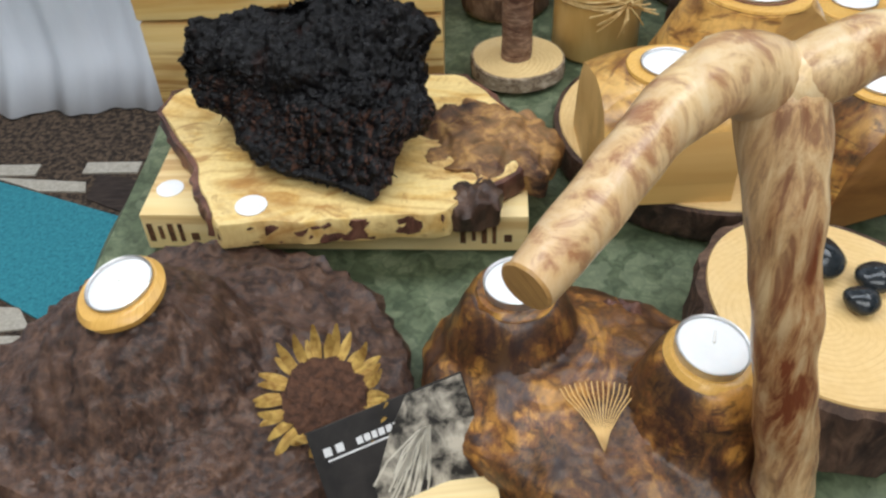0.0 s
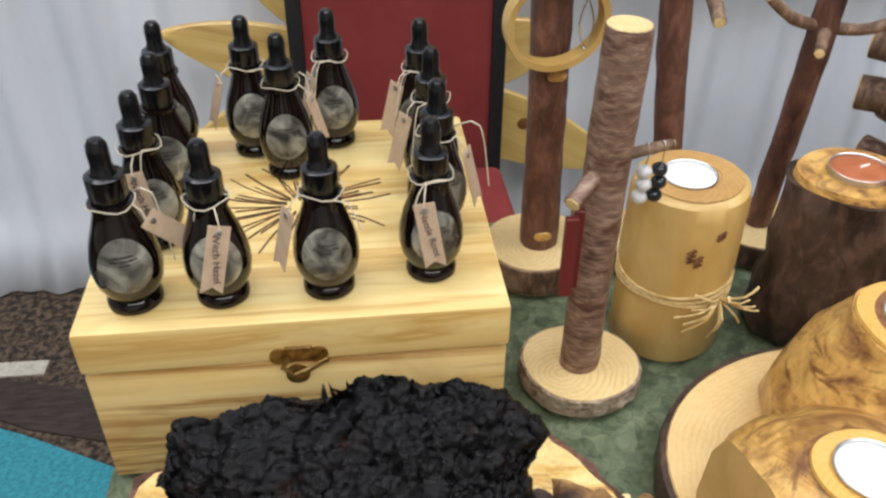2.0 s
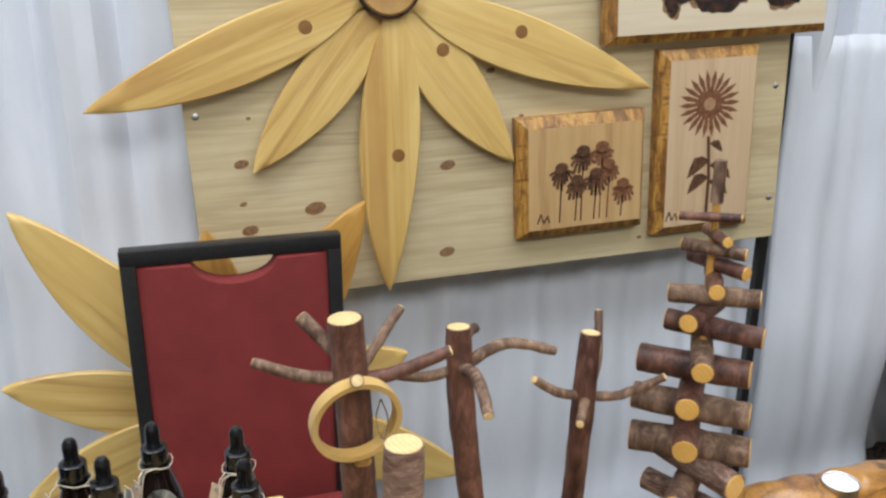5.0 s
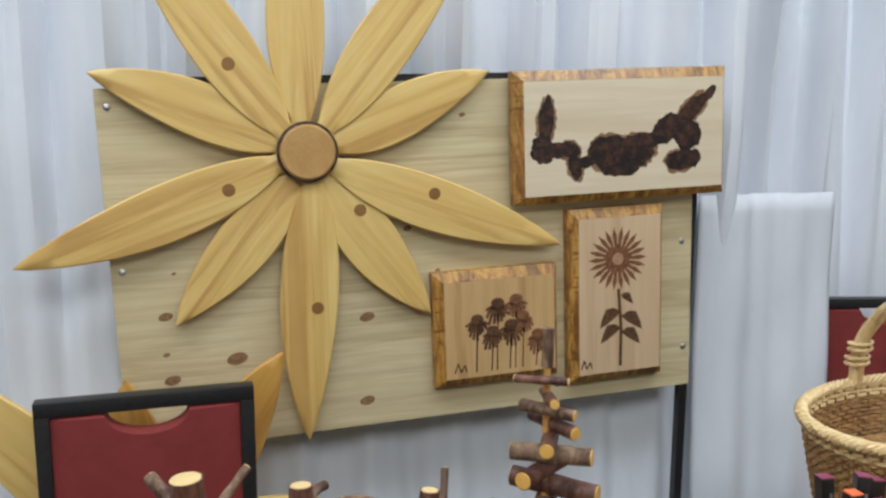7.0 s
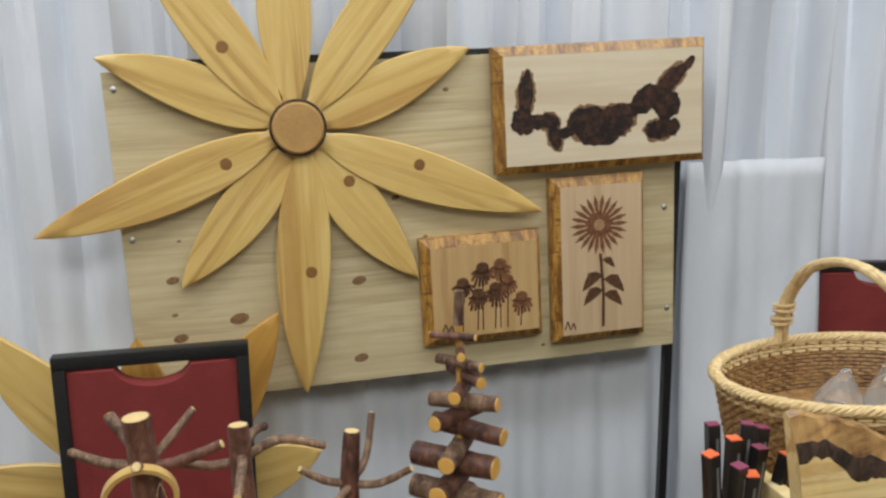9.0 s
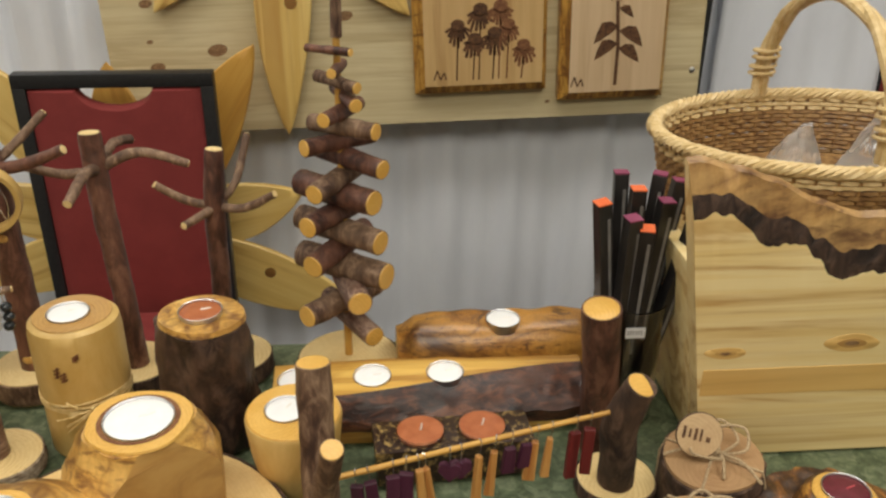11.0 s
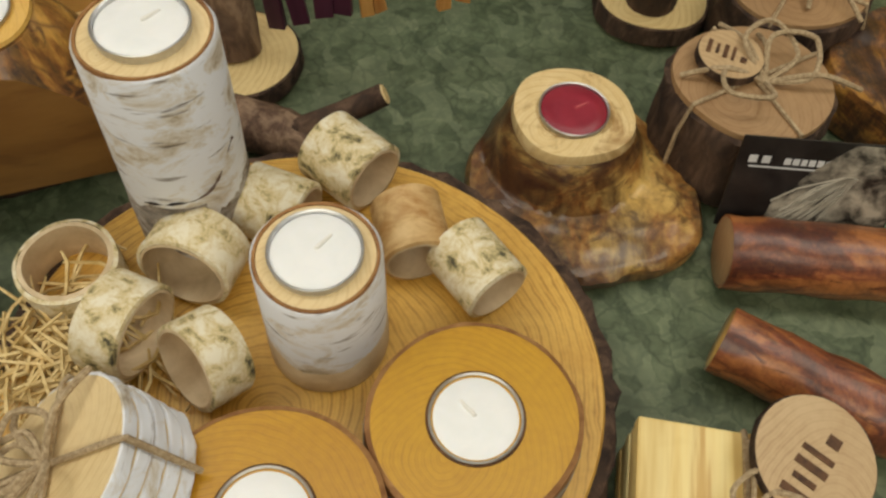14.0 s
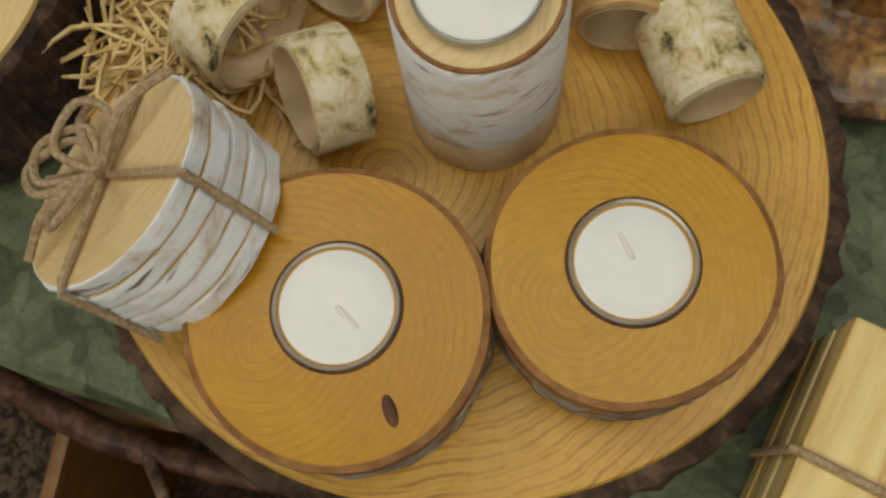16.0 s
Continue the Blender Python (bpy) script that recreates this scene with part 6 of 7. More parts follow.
# ---- twisting tree of stacked twigs ----
tr = thing("twig_tree", 0.470, 0.972, Z, "spiral tree of stacked short branch pieces on a wood disc", "ornament")
wood_disc(tr, 0.058, 0.053, 0.012, 46)
part("pole", tube([(0, 0, 0.011), (0.0, 0.004, 0.42)], [0.0046, 0.0036], 10), M["pine_dark"], tr)
rt = random.Random(14)
LOGS = [(0.062, 0.058, 0.0130, -58), (0.086, 0.062, 0.0140, -132), (0.108, 0.060, 0.0150, -75), (0.128, 0.066, 0.0165, -35), (0.150, 0.058, 0.0138, -122), (0.172, 0.064, 0.0150, -38), (0.194, 0.056, 0.0128, -125), (0.217, 0.060, 0.0150, -40), (0.236, 0.052, 0.0115, -120), (0.257, 0.052, 0.0115, -42), (0.275, 0.050, 0.0100, -140), (0.293, 0.047, 0.0100, -36), (0.309, 0.040, 0.0085, -118), (0.324, 0.036, 0.0080, -70), (0.340, 0.033, 0.0068, -45), (0.354, 0.028, 0.0058, -100), (0.372, 0.031, 0.0046, -35)]
for k, (zz, L, r, ang) in enumerate(LOGS):
    L, r = L * 0.89, r * 0.95
    a = radians(ang)
    d = Vector((math.cos(a), math.sin(a), rt.uniform(-0.06, 0.06)))
    off = Vector((rt.uniform(-0.01, 0.01), rt.uniform(-0.006, 0.006), 0))
    p0, p1_ = off - d * L, off + d * L
    mt = ("bark_cherry", "bark_twig")[k % 2] if k < 4 else ("bark_red", "bark_red", "bark_twig")[k % 3]
    lg = part("twig", tube([p0, off, p1_], [r, r * 1.03, r * 0.97], 16, 0.001, 70, k, fine=0.008), M[mt], tr)
    lg.location = (0, 0.002, zz)
    for e, s in ((p0, -1), (p1_, 1)):
        q = (d * s).to_track_quat("Z", "Y").to_matrix().to_4x4()
        part("cut_end", lathe([(0.0002, 0), (r * 0.92, 0), (r * 0.88, 0.0009), (0.0002, 0.0012)], 18), M["honey_top"], lg, "yellow sawn end").matrix_local = Matrix.Translation(e) @ q
part("tip", tube([(0.0, 0.004, 0.384), (0.001, 0.005, 0.424)], [0.0062, 0.0058], 12), M["bark_twig"], tr)

# ---- big slice with three burl holders ----
sl2 = thing("wood_slice", 0.295, 0.670, Z, "broad pale tree slice with dark bark used as a tray", "wood slice", 0, "tree slice trays")
wood_disc(sl2, 0.134, 0.121, 0.030, 47, "slice_pale", "bark_black", t=0.005)
Z2 = Z + 0.0302


def cone_holder(name, x, y, z, rz, prof, seed, cuts, side, top, tea, label, squash=None, big=0.0195, sawn="sawn", rim=None):
    h = thing(name, x, y, z, label, "candle holder", rz)
    fn = squash or outline(1, 1, seed, 0.05)
    b = lathe(prof, 84, fn, 0.005, 42, seed)
    for c in cuts:
        cut(b, c[0], c[1], c[2] if len(c) > 2 else 1)
    zt = prof[-1][1]
    part("body", b, M[side], h, mats=[M[sawn]])
    r = prof[-2][0]
    part("end_grain", lathe([(0.0004, zt), (r * 0.98, zt + 0.0002), (r * 0.96, zt + 0.0022), (big + 0.003, zt + 0.003), (big + 0.0008, zt + 0.0022), (0.0004, zt + 0.002)], 48, fn, 0.0012, 40, seed), M[top], h, "oiled end grain round the tealight")
    if rim:
        part("burnt_ring", lathe([(big + 0.0008, zt + 0.0029), (big + 0.0035, zt + 0.0036), (big + 0.005, zt + 0.0031)], 40, cap=False), M[rim], h)
    tealight(tea[0], tea[1], z + zt + 0.0042, big, lean=30, label="large white maxi tealight in an aluminium cup" if big > 0.022 else "white wax tealight in a thin aluminium cup, unlit")
    return h


cone_holder("burl_candle_holder", 0.310, 0.700, Z2, 0, [(0.0004, 0), (0.074, 0), (0.077, 0.006), (0.074, 0.035), (0.066, 0.06), (0.054, 0.082), (0.046, 0.094), (0.044, 0.099), (0.0004, 0.0995)], 71, [((0.03, -0.035, 0), (0.55, -0.83, 0.05)), ((0.058, 0.02, 0), (0.98, 0.2, 0))], "honey", "honey_top", (0.310, 0.700), "honey-coloured burl candle holder with sawn faces and a large tealight", None, 0.0285, rim="pyro_mid")
cone_holder("burl_candle_holder", 0.226, 0.605, Z2, 0, [(0.0004, 0), (0.082, 0), (0.084, 0.006), (0.080, 0.045), (0.070, 0.066), (0.048, 0.080), (0.034, 0.086), (0.030, 0.0885), (0.0004, 0.089)], 73, [((0, -0.044, 0.060), (0.0, -0.8, 0.6), 0), ((0, -0.044, 0), (0.05, -1, 0)), ((-0.052, 0, 0), (-1, -0.06, 0.03)), ((0.058, -0.02, 0), (0.95, -0.3, 0))], "honey", "honey_top", (0.226, 0.605), "honey burl candle holder sawn square with burnt streaks", sawn="sawn_light")
cone_holder("burl_candle_holder", 0.366, 0.578, Z2, 0, [(0.0004, 0), (0.060, 0), (0.062, 0.006), (0.058, 0.04), (0.050, 0.06), (0.038, 0.078), (0.031, 0.086), (0.029, 0.0885), (0.0004, 0.089)], 75, [((0.012, -0.034, 0), (0.34, -0.94, 0))], "burl", "honey_top", (0.366, 0.578), "flamed brown burl candle holder with a sawn dark face", sawn="sawn_dark")

# ---- plain yellow log cup ----
cp = thing("log_candle_holder", 0.427, 0.770, Z, "plain yellow turned log candle holder with burn marks", "candle holder")
part("log", lathe([(0.0004, 0), (0.033, 0), (0.0345, 0.002), (0.042, 0.045), (0.0455, 0.079), (0.0445, 0.0815), (0.0004, 0.082)], 48, outline(1, 1, 81, 0.02)), M["bamboo"], cp)
part("end_grain", lathe([(0.0004, 0.082), (0.044, 0.0822), (0.043, 0.0836), (0.022, 0.084), (0.0202, 0.0832), (0.0004, 0.083)], 44, outline(1, 1, 81, 0.02)), M["honey_top"], cp, "oiled end grain top")
tealight(0.420, 0.771, Z + 0.0855, lean=60)

# ---- long half-log holder with three tealights ----
hl = thing("half_log_holder", 0.562, 0.866, Z, "long half-log candle holder with bark front and three tealights", "candle holder", 3)
b = bmesh.new()
n = 44
rows = []
for k in range(n + 1):
    s = k / n
    x = -0.165 + 0.33 * s
    wd = 0.034 + 0.004 * math.sin(s * 5) + 0.002 * noise.noise(Vector((x * 30, 0, 0)))
    zt = 0.0556 - 0.004 * s
    top_front = -0.030 + 0.042 * sstep(0.1, 1.0, s)
    rows.append([b.verts.new(v) for v in ((x, wd, 0), (x, wd, zt - 0.004), (x, wd - 0.006, zt), (x, top_front * 0.3 + 0.01, zt), (x, top_front, zt - 0.001), (x, (top_front - wd - 0.006) / 2, zt - 0.012 + 0.002 * noise.noise(Vector((x * 60, 1, 0)))), (x, -wd - 0.006 + 0.002 * noise.noise(Vector((x * 70, 2, 0))), 0.026), (x, -wd - 0.004, 0.018 - 0.010 * s), (x, -wd - 0.002, 0.0))])
for r0, r1 in zip(rows, rows[1:]):
    for i in range(9):
        j = (i + 1) % 9
        f = b.faces.new((r0[i], r0[j], r1[j], r1[i]))
        f.material_index = 1 if i in (4, 5, 6) else 0
b.faces.new(rows[0])
b.faces.new(rows[-1][::-1])
bf = b.copy()
bmesh.ops.delete(b, geom=[f for f in b.faces if f.material_index == 1], context="FACES")
bmesh.ops.delete(bf, geom=[f for f in bf.faces if f.material_index == 0], context="FACES")
for f in bf.faces:
    f.material_index = 0
bmesh.ops.subdivide_edges(bf, edges=bf.edges[:], cuts=2, use_grid_fill=True)
for v in bf.verts:
    if not v.is_boundary:
        v.co.y -= 0.0045 * abs(noise.noise(Vector((v.co.x * 28, v.co.y * 60, v.co.z * 130))))
        v.co.z += 0.002 * noise.noise(Vector((v.co.x * 50, v.co.z * 110, 4)))
part("half_log", b, M["honey_plank"], hl, "sawn honey-coloured wood")
part("bark_front", bf, M["bark_gloss"], hl, "glossy dark furrowed bark")
for tx, ty, tz in ((0.421, 0.858, 0.0565), (0.499, 0.864, 0.0555), (0.576, 0.869, 0.0545)):
    tealight(tx, ty, Z + tz, lean=10, depth=0.012)

# ---- back half-log with one tealight ----
bl = thing("half_log_holder", 0.655, 0.972, Z, "rounded brown half-log candle holder with one tealight", "candle holder", 2)
b = bmesh.new()
rows = []
for k in range(37):
    s = k / 36
    x = -0.128 + 0.25 * s
    R = 0.040 * (1 - 0.25 * (1 - sstep(0, 0.10, s)) - 0.15 * sstep(0.85, 1, s))
    row = []
    for i in range(17):
        a = math.pi * i / 16
        q = Vector((x, R * 1.05 * math.cos(a), 0.001 + R * 1.53 * math.sin(a) ** 0.8))
        q += Vector((0, 1, 1)) * wob(q, 40, 0.003, 3)
        if math.hypot(q.x + 0.005, q.y + 0.010) < 0.027:
            q.z = min(q.z, 0.0580)
        if i in (0, 16):
            q.z = 0
        row.append(b.verts.new(q))
    rows.append(row)
for r0, r1 in zip(rows, rows[1:]):
    for i in range(17):
        j = (i + 1) % 17
        b.faces.new((r0[i], r0[j], r1[j], r1[i]))
b.faces.new(rows[0])
b.faces.new(rows[-1][::-1])
part("half_log", b, M["burl_long"], bl)
tealight(0.650, 0.962, Z + 0.0618, lean=10, depth=0.012)
part("end_grain", lathe([(0.0003, 0), (0.024, 0), (0.023, 0.002), (0.0003, 0.003)], 24), M["honey"], bl, "round end grain").matrix_local = Matrix.Translation((-0.127, -0.002, 0.026)) @ Matrix.Rotation(radians(-90), 4, "Y")

# ---- earring rack ----
rk_ = thing("earring_rack", 0.60, 0.70, Z, "earring rack of two branch posts and a twig bar", "rack")
o = Vector((0.60, 0.70, 0))
wood_disc(rk_, 0.040, 0.038, 0.014, 91, at=(0.459 - 0.60, 0.668 - 0.70, 0))
wood_disc(rk_, 0.037, 0.036, 0.016, 92, at=(0.732 - 0.60, 0.742 - 0.70, 0))
part("post", tube([(-0.141, -0.029, 0.013), (-0.144, -0.012, 0.08), (-0.146, 0.008, 0.178)], [0.0165, 0.0155, 0.0148], 18, 0.0012, 55, 21, fine=0.008), M["bark_twig"], rk_, "streaked branch post")
stick_end(rk_, (-0.146, 0.008, 0.178), (-0.02, 0.15, 1), 0.0138, "honey_top")
part("post_stub", tube([(-0.140, -0.032, 0.075), (-0.133, -0.052, 0.115), (-0.128, -0.068, 0.150)], [0.010, 0.010, 0.0095], 14, 0.0008, 70, 22, fine=0.008), M["bark_twig"], rk_)
stick_end(rk_, (-0.128, -0.068, 0.150), (0.1, -0.4, 0.9), 0.009, "honey_top")
part("post", tube([(0.130, 0.036, 0.015), (0.126, 0.026, 0.06), (0.121, 0.016, 0.10), (0.130, 0.000, 0.152)], [0.0175, 0.0170, 0.0165, 0.0135], 18, 0.0012, 55, 23, fine=0.008), M["bark_dark"], rk_, "dark bent branch post")
stick_end(rk_, (0.130, 0.000, 0.152), (0.3, -0.25, 0.9), 0.0125, "honey_top")
B0, B1 = Vector((-0.142, -0.040, 0.094)), Vector((0.113, 0.010, 0.118))
part("bar", tube([B0, (B0 + B1) / 2 + Vector((0, 0, 0.001)), B1], [0.0027, 0.0025, 0.0022], 10, 0.0004, 90, 24, fine=0.012), M["pine_dark"], rk_, "thin twig bar")


def on_bar(s):
    q = B0 + (B1 - B0) * s + Vector((0.60, 0.70, Z))
    return q.x, q.y, q.z - 0.0005


G = "wooden earrings on the rack"
for s, mt, wd, ln, lb, tip, lean, heart in (
        (0.115, "purple", 0.0105, 0.044, "dark purple wooden bar earring", 0.5, -3, False), (0.155, "purple", 0.0105, 0.044, "dark purple wooden bar earring", 0.5, -7, False),
        (0.235, "purple", 0.0115, 0.042, "dark purple wooden bar earring", 0.5, 0, False), (0.280, "purple", 0.0115, 0.042, "dark purple wooden bar earring", 0.5, 0, False),
        (0.318, "tulip", 0.0085, 0.046, "orange striped wooden drop earring", 0.2, -5, False), (0.338, "tulip", 0.008, 0.046, "orange striped wooden drop earring", 0.2, -8, False),
        (0.425, "purple", 0.020, 0.020, "purple wooden heart earring", 0.5, 0, True), (0.462, "purple", 0.020, 0.020, "purple wooden heart earring", 0.5, 0, True),
        (0.525, "tulip", 0.0085, 0.050, "orange striped wooden drop earring", 0.1, 2, False), (0.580, "tulip", 0.0095, 0.048, "orange striped wooden drop earring", 0.1, 4, False),
        (0.635, "purple", 0.012, 0.026, "small purple wooden drop earring", 0.3, 4, False), (0.695, "purple", 0.012, 0.024, "small purple wooden drop earring", 0.3, 8, False),
        (0.725, "tulip", 0.011, 0.042, "orange striped wooden drop earring", 0.0, 6, False), (0.775, "tulip", 0.0075, 0.042, "orange striped wooden drop earring", 0.1, 4, False),
        (0.862, "padauk", 0.0098, 0.050, "dark red wooden bar earring", 0.5, 2, False), (0.915, "padauk", 0.0098, 0.050, "dark red wooden bar earring", 0.5, 1, False)):
    x, y, z = on_bar(s)
    bar_drop(x, y - 0.0005, z, mt, wd, ln, lb, G, 0.0055, 11 + 20 * math.sin(s * 40), tip, lean, heart)

# tall branch post behind the rack
tp = thing("branch_post", 0.722, 0.806, Z, "upright reddish branch post with a sawn top", "branch")
part("stick", tube([(0.008, 0.004, 0.0), (0.004, 0.0, 0.08), (-0.008, -0.018, 0.176)], [0.019, 0.0185, 0.0185], 20, 0.0015, 50, 31, fine=0.008), M["bark_red"], tp)
stick_end(tp, (-0.008, -0.018, 0.176), (-0.1, -0.15, 1), 0.0172, "honey_top")

# ---- flecked candle box ----
cb = thing("candle_box", 0.578, 0.785, Z, "dark gold-flecked box holding two rust-red candles", "candle holder", 5)
part("box", box(0.153, 0.046, 0.030, 0.002), M["glitter"], cb)
part("lid", box(0.156, 0.049, 0.0118, 0.002, (0, 0, 0.0302)), M["glitter"], cb, "gold-flecked lid")
for cx_ in (0.546, 0.607):
    cy_ = 0.7855 + (cx_ - 0.578) * 0.08
    g_ = thing("candle_glass", cx_, cy_, Z + 0.0422, "small clear glass cup with a rust-red candle", "candle", 0, "rust candles in glass")
    part("glass_cup", lathe([(0.0225, 0), (0.0235, 0.001), (0.0240, 0.0055), (0.0234, 0.0055), (0.0228, 0.0012)], 32, cap=False), M["glass"], g_)
    part("wax", lathe([(0.0004, 0.0004), (0.0222, 0.0006), (0.0228, 0.0036), (0.0004, 0.004)], 32), M["wax_rust"], g_)
    part("wick", tube([(0, 0, 0.0036), (0.001, 0, 0.007), (0.0015, 0.001, 0.011)], 0.0008, 6), M["wick"], g_)

# ---- jar of incense boxes ----
jr = thing("glass_jar", 0.766, 0.866, Z, "tall clear glass jar full of black incense boxes", "jar")
part("jar_wall", lathe([(0.0004, 0), (0.034, 0), (0.036, 0.003), (0.0365, 0.128), (0.0380, 0.143), (0.0370, 0.144), (0.0345, 0.128), (0.034, 0.006), (0.0004, 0.006)], 40), M["glass"], jr)
part("jar_label", box(0.020, 0.0006, 0.012, 0.0001, (-0.003, -0.0376, 0.116)), M["print_white"], jr, "small white label with grey bars", False)
bm_ = None
for k in range(6):
    bm_ = flat([(-0.008 + 0.0027 * k, 0.092), (-0.0068 + 0.0027 * k, 0.092), (-0.0068 + 0.0027 * k, 0.097), (-0.008 + 0.0027 * k, 0.097)], 0.0003, bm_)
bmesh.ops.translate(bm_, vec=(-0.003, -0.0377, 0.028), verts=bm_.verts)
part("label_bars", bm_, M["print_grey"], jr, "", False)
rj = random.Random(6)
INC = [(-0.024, -0.006, -13, 2, 0.262, "orange_end"), (-0.020, -0.020, -8, 5, 0.250, "plum_end"), (-0.006, 0.004, -5, 0, 0.264, "orange_end"), (-0.002, -0.022, -4, 6, 0.240, "orange_end"), (0.004, 0.014, -2, -4, 0.274, "plum_end"), (0.010, -0.004, -1, 2, 0.256, "plum_end"), (0.020, 0.016, 3, -4, 0.266, "plum_end"), (0.022, -0.014, 5, 4, 0.250, "orange_end"), (-0.012, 0.020, -7, -5, 0.270, "plum_end")]
for bx, by, lx, ly, L, en in INC:
    ib = thing("incense_box", 0.764 + bx * 0.5, 0.866 + by * 0.5, Z + 0.0062, "slim black incense box with a coloured paper end", "box", 0, "incense boxes in the jar")
    ib.matrix_basis = pose(0.764 + bx * 0.5, 0.866 + by * 0.5, Z + 0.0085, ly, lx + 5, rj.uniform(-25, 25))
    part("box", box(0.0142, 0.0142, L - 0.0112, 0.0008), M["box_black"], ib, smooth=False)
    part("end", box(0.0143, 0.0143, 0.0014, 0.0002, (0, 0, L - 0.0112)), M[en], ib, "coloured paper end", False)
    part("print_line", box(0.003, 0.0003, L * 0.55, 0, (0.003, -0.0073, L * 0.35)), M["print_grey"], ib, "", False)

# ---- tall pine crate with a live-edge front ----
cr = thing("pine_crate", 0.986, 0.788, Z, "tall pine crate with a live-edge bark front board", "crate", 1)
b = bmesh.new()
n = 120
CRW = 0.40
front, back_ = [], []
for k in range(n + 1):
    s = k / n
    x = -0.205 + CRW * s
    top = 0.318 - 0.050 * sstep(0.0, 0.45, s) + 0.012 * math.sin(s * 9 + 1) * s + 0.004 * noise.noise(Vector((s * 16, 0, 0)))
    front.append((x, top))
rows = []
for x, top in front:
    d = 0.046 + 0.018 * noise.noise(Vector((x * 26, 3, 0))) + 0.006 * noise.noise(Vector((x * 110, 5, 0))) + 0.012 * sstep(0.3, 0.0, abs(x + 0.02))
    fl = lambda zz, x=x: x + (0.05 * (1 - 2 * (x + 0.205) / CRW)) * (1 - zz / 0.3)
    rows.append([b.verts.new((fl(v[2]), v[1], v[2])) for v in ((x, 0.0, 0), (x, 0.0, 0.075), (x, 0.0, 0.15), (x, 0.0, top - d), (x, 0.004, top - d * (0.58 + 0.25 * noise.noise(Vector((x * 40, 9, 0))))), (x, 0.011, top - 0.004), (x, 0.018, top), (x, 0.022, top - 0.002), (x, 0.022, 0))])
for r0, r1 in zip(rows, rows[1:]):
    for i in range(9):
        j = (i + 1) % 9
        f = b.faces.new((r0[i], r0[j], r1[j], r1[i]))
        f.material_index = {3: 1, 4: 2, 5: 2, 6: 2}.get(i, 0)
b.faces.new(rows[0])
b.faces.new(rows[-1][::-1])
part("front_board", b, M["pine"], cr, "knotty pine front with a bark live edge", mats=[M["bark_black"], M["live_edge"]])
for kx, kz, kr in ((-0.147, 0.124, 0.009), (-0.022, 0.131, 0.013), (0.10, 0.19, 0.009)):
    for rr_, th, mt in ((kr * 1.5, 0.0004, "sawn_light"), (kr * 0.8, 0.0007, "sawn"), (kr * 0.4, 0.0010, "knot")):
        b = lathe([(0.0002, 0), (rr_, 0.0), (rr_ * 0.97, th), (0.0002, th)], 22, outline(1, 0.8, int(kx * 900), 0.12))
        bmesh.ops.transform(b, matrix=Matrix.Translation((kx, -0.0002, kz)) @ Matrix.Rotation(radians(90), 4, "X") @ Matrix.Diagonal((1.5, 0.62, 1, 1)), verts=b.verts)
        part("knot", b, M[mt], cr, "brown knot in the board")
# thin strip added to colour a grain band, not a separate board
part("lower_board", box(CRW - 0.078, 0.0014, 0.030, 0.0004, (-0.005, -0.0001, 0.075)), M["sawn_light"], cr, "darker band of grain", False)
for sx in (-0.150, 0.140):
    sbd = part("side_board", box(0.016, 0.13, 0.21, 0.002, (0, 0, 0)), M["pine"], cr)
    sbd.matrix_local = pose(sx, 0.0885, 0.002, 0, -8 if sx < 0 else 8, 0)
part("back_board", box(CRW - 0.06, 0.018, 0.20, 0.002, (-0.005, 0.163, 0)), M["pine"], cr)
part("bottom_board", box(0.27, 0.13, 0.012, 0.001, (-0.005, 0.0885, 0.001)), M["pine"], cr)

# ---- willow basket ----
BX, BY, BZ = 1.008, 0.985, Z
bs_ = thing("willow_basket", BX, BY, BZ, "woven willow basket with a pale rim and arched handle", "basket", 4)
RX, RY, HT = 0.196, 0.134, 0.279


def bask(a, z):
    k = 0.60 + 0.40 * (z / HT) ** 0.8
    return RX * k * math.cos(a), RY * k * math.sin(a)


NS = 56
for i in range(NS):
    a = 2 * math.pi * i / NS
    part("stake", tube([(*bask(a, z), z) for z in (0.0, 0.09, 0.18, HT)], 0.0026, 6), M["wicker"], bs_)
for k in range(53):
    z = 0.004 + k * 0.0052
    pts = []
    for i in range(NS * 2 + 1):
        a = math.pi * i / NS
        x, y = bask(a, z)
        w_ = 1 + 0.011 * math.cos(NS * a + math.pi * (k % 2))
        pts.append((x * w_, y * w_, z + 0.0006 * math.sin(3 * a + k)))
    part("weave", tube(pts, 0.0031, 5), M["wicker"] if k < 50 else M["wicker_pale"], bs_)
part("base", lathe([(0.0004, 0), (0.7, 0), (0.7, 0.006), (0.0004, 0.006)], 40, outline(RX, RY, 1, 0.0)), M["wicker"], bs_)
for w_, ph in ((0, 0), (1, 1.26), (2, 2.51), (3, 3.77), (4, 5.03)):
    pts = []
    for i in range(161):
        a = 2 * math.pi * i / 160
        x, y = bask(a, HT)
        tw = 26 * a + ph
        rr_ = 1.01 + 0.032 * math.cos(tw)
        pts.append((x * rr_, y * rr_, HT + 0.0048 * math.sin(tw) + 0.002))
    part("rim_braid", tube(pts, 0.0033, 6), M["wicker_pale"], bs_, "pale braided rim")
hp = []
for i in range(25):
    t = math.pi * i / 24
    hp.append((-0.016 + 0.006 * math.cos(t), 0.012 - 0.122 * math.cos(t), HT + 0.002 + 0.140 * math.sin(t) ** 0.8))
for q in range(3):
    part("handle", tube([(x + 0.005 * math.cos(q * 2.1 + i * 0.5), y + 0.005 * math.sin(q * 2.1 + i * 0.5), z) for i, (x, y, z) in enumerate(hp)], 0.0054, 8, fine=0.012), M["wicker_pale"], bs_, "pale twisted handle")
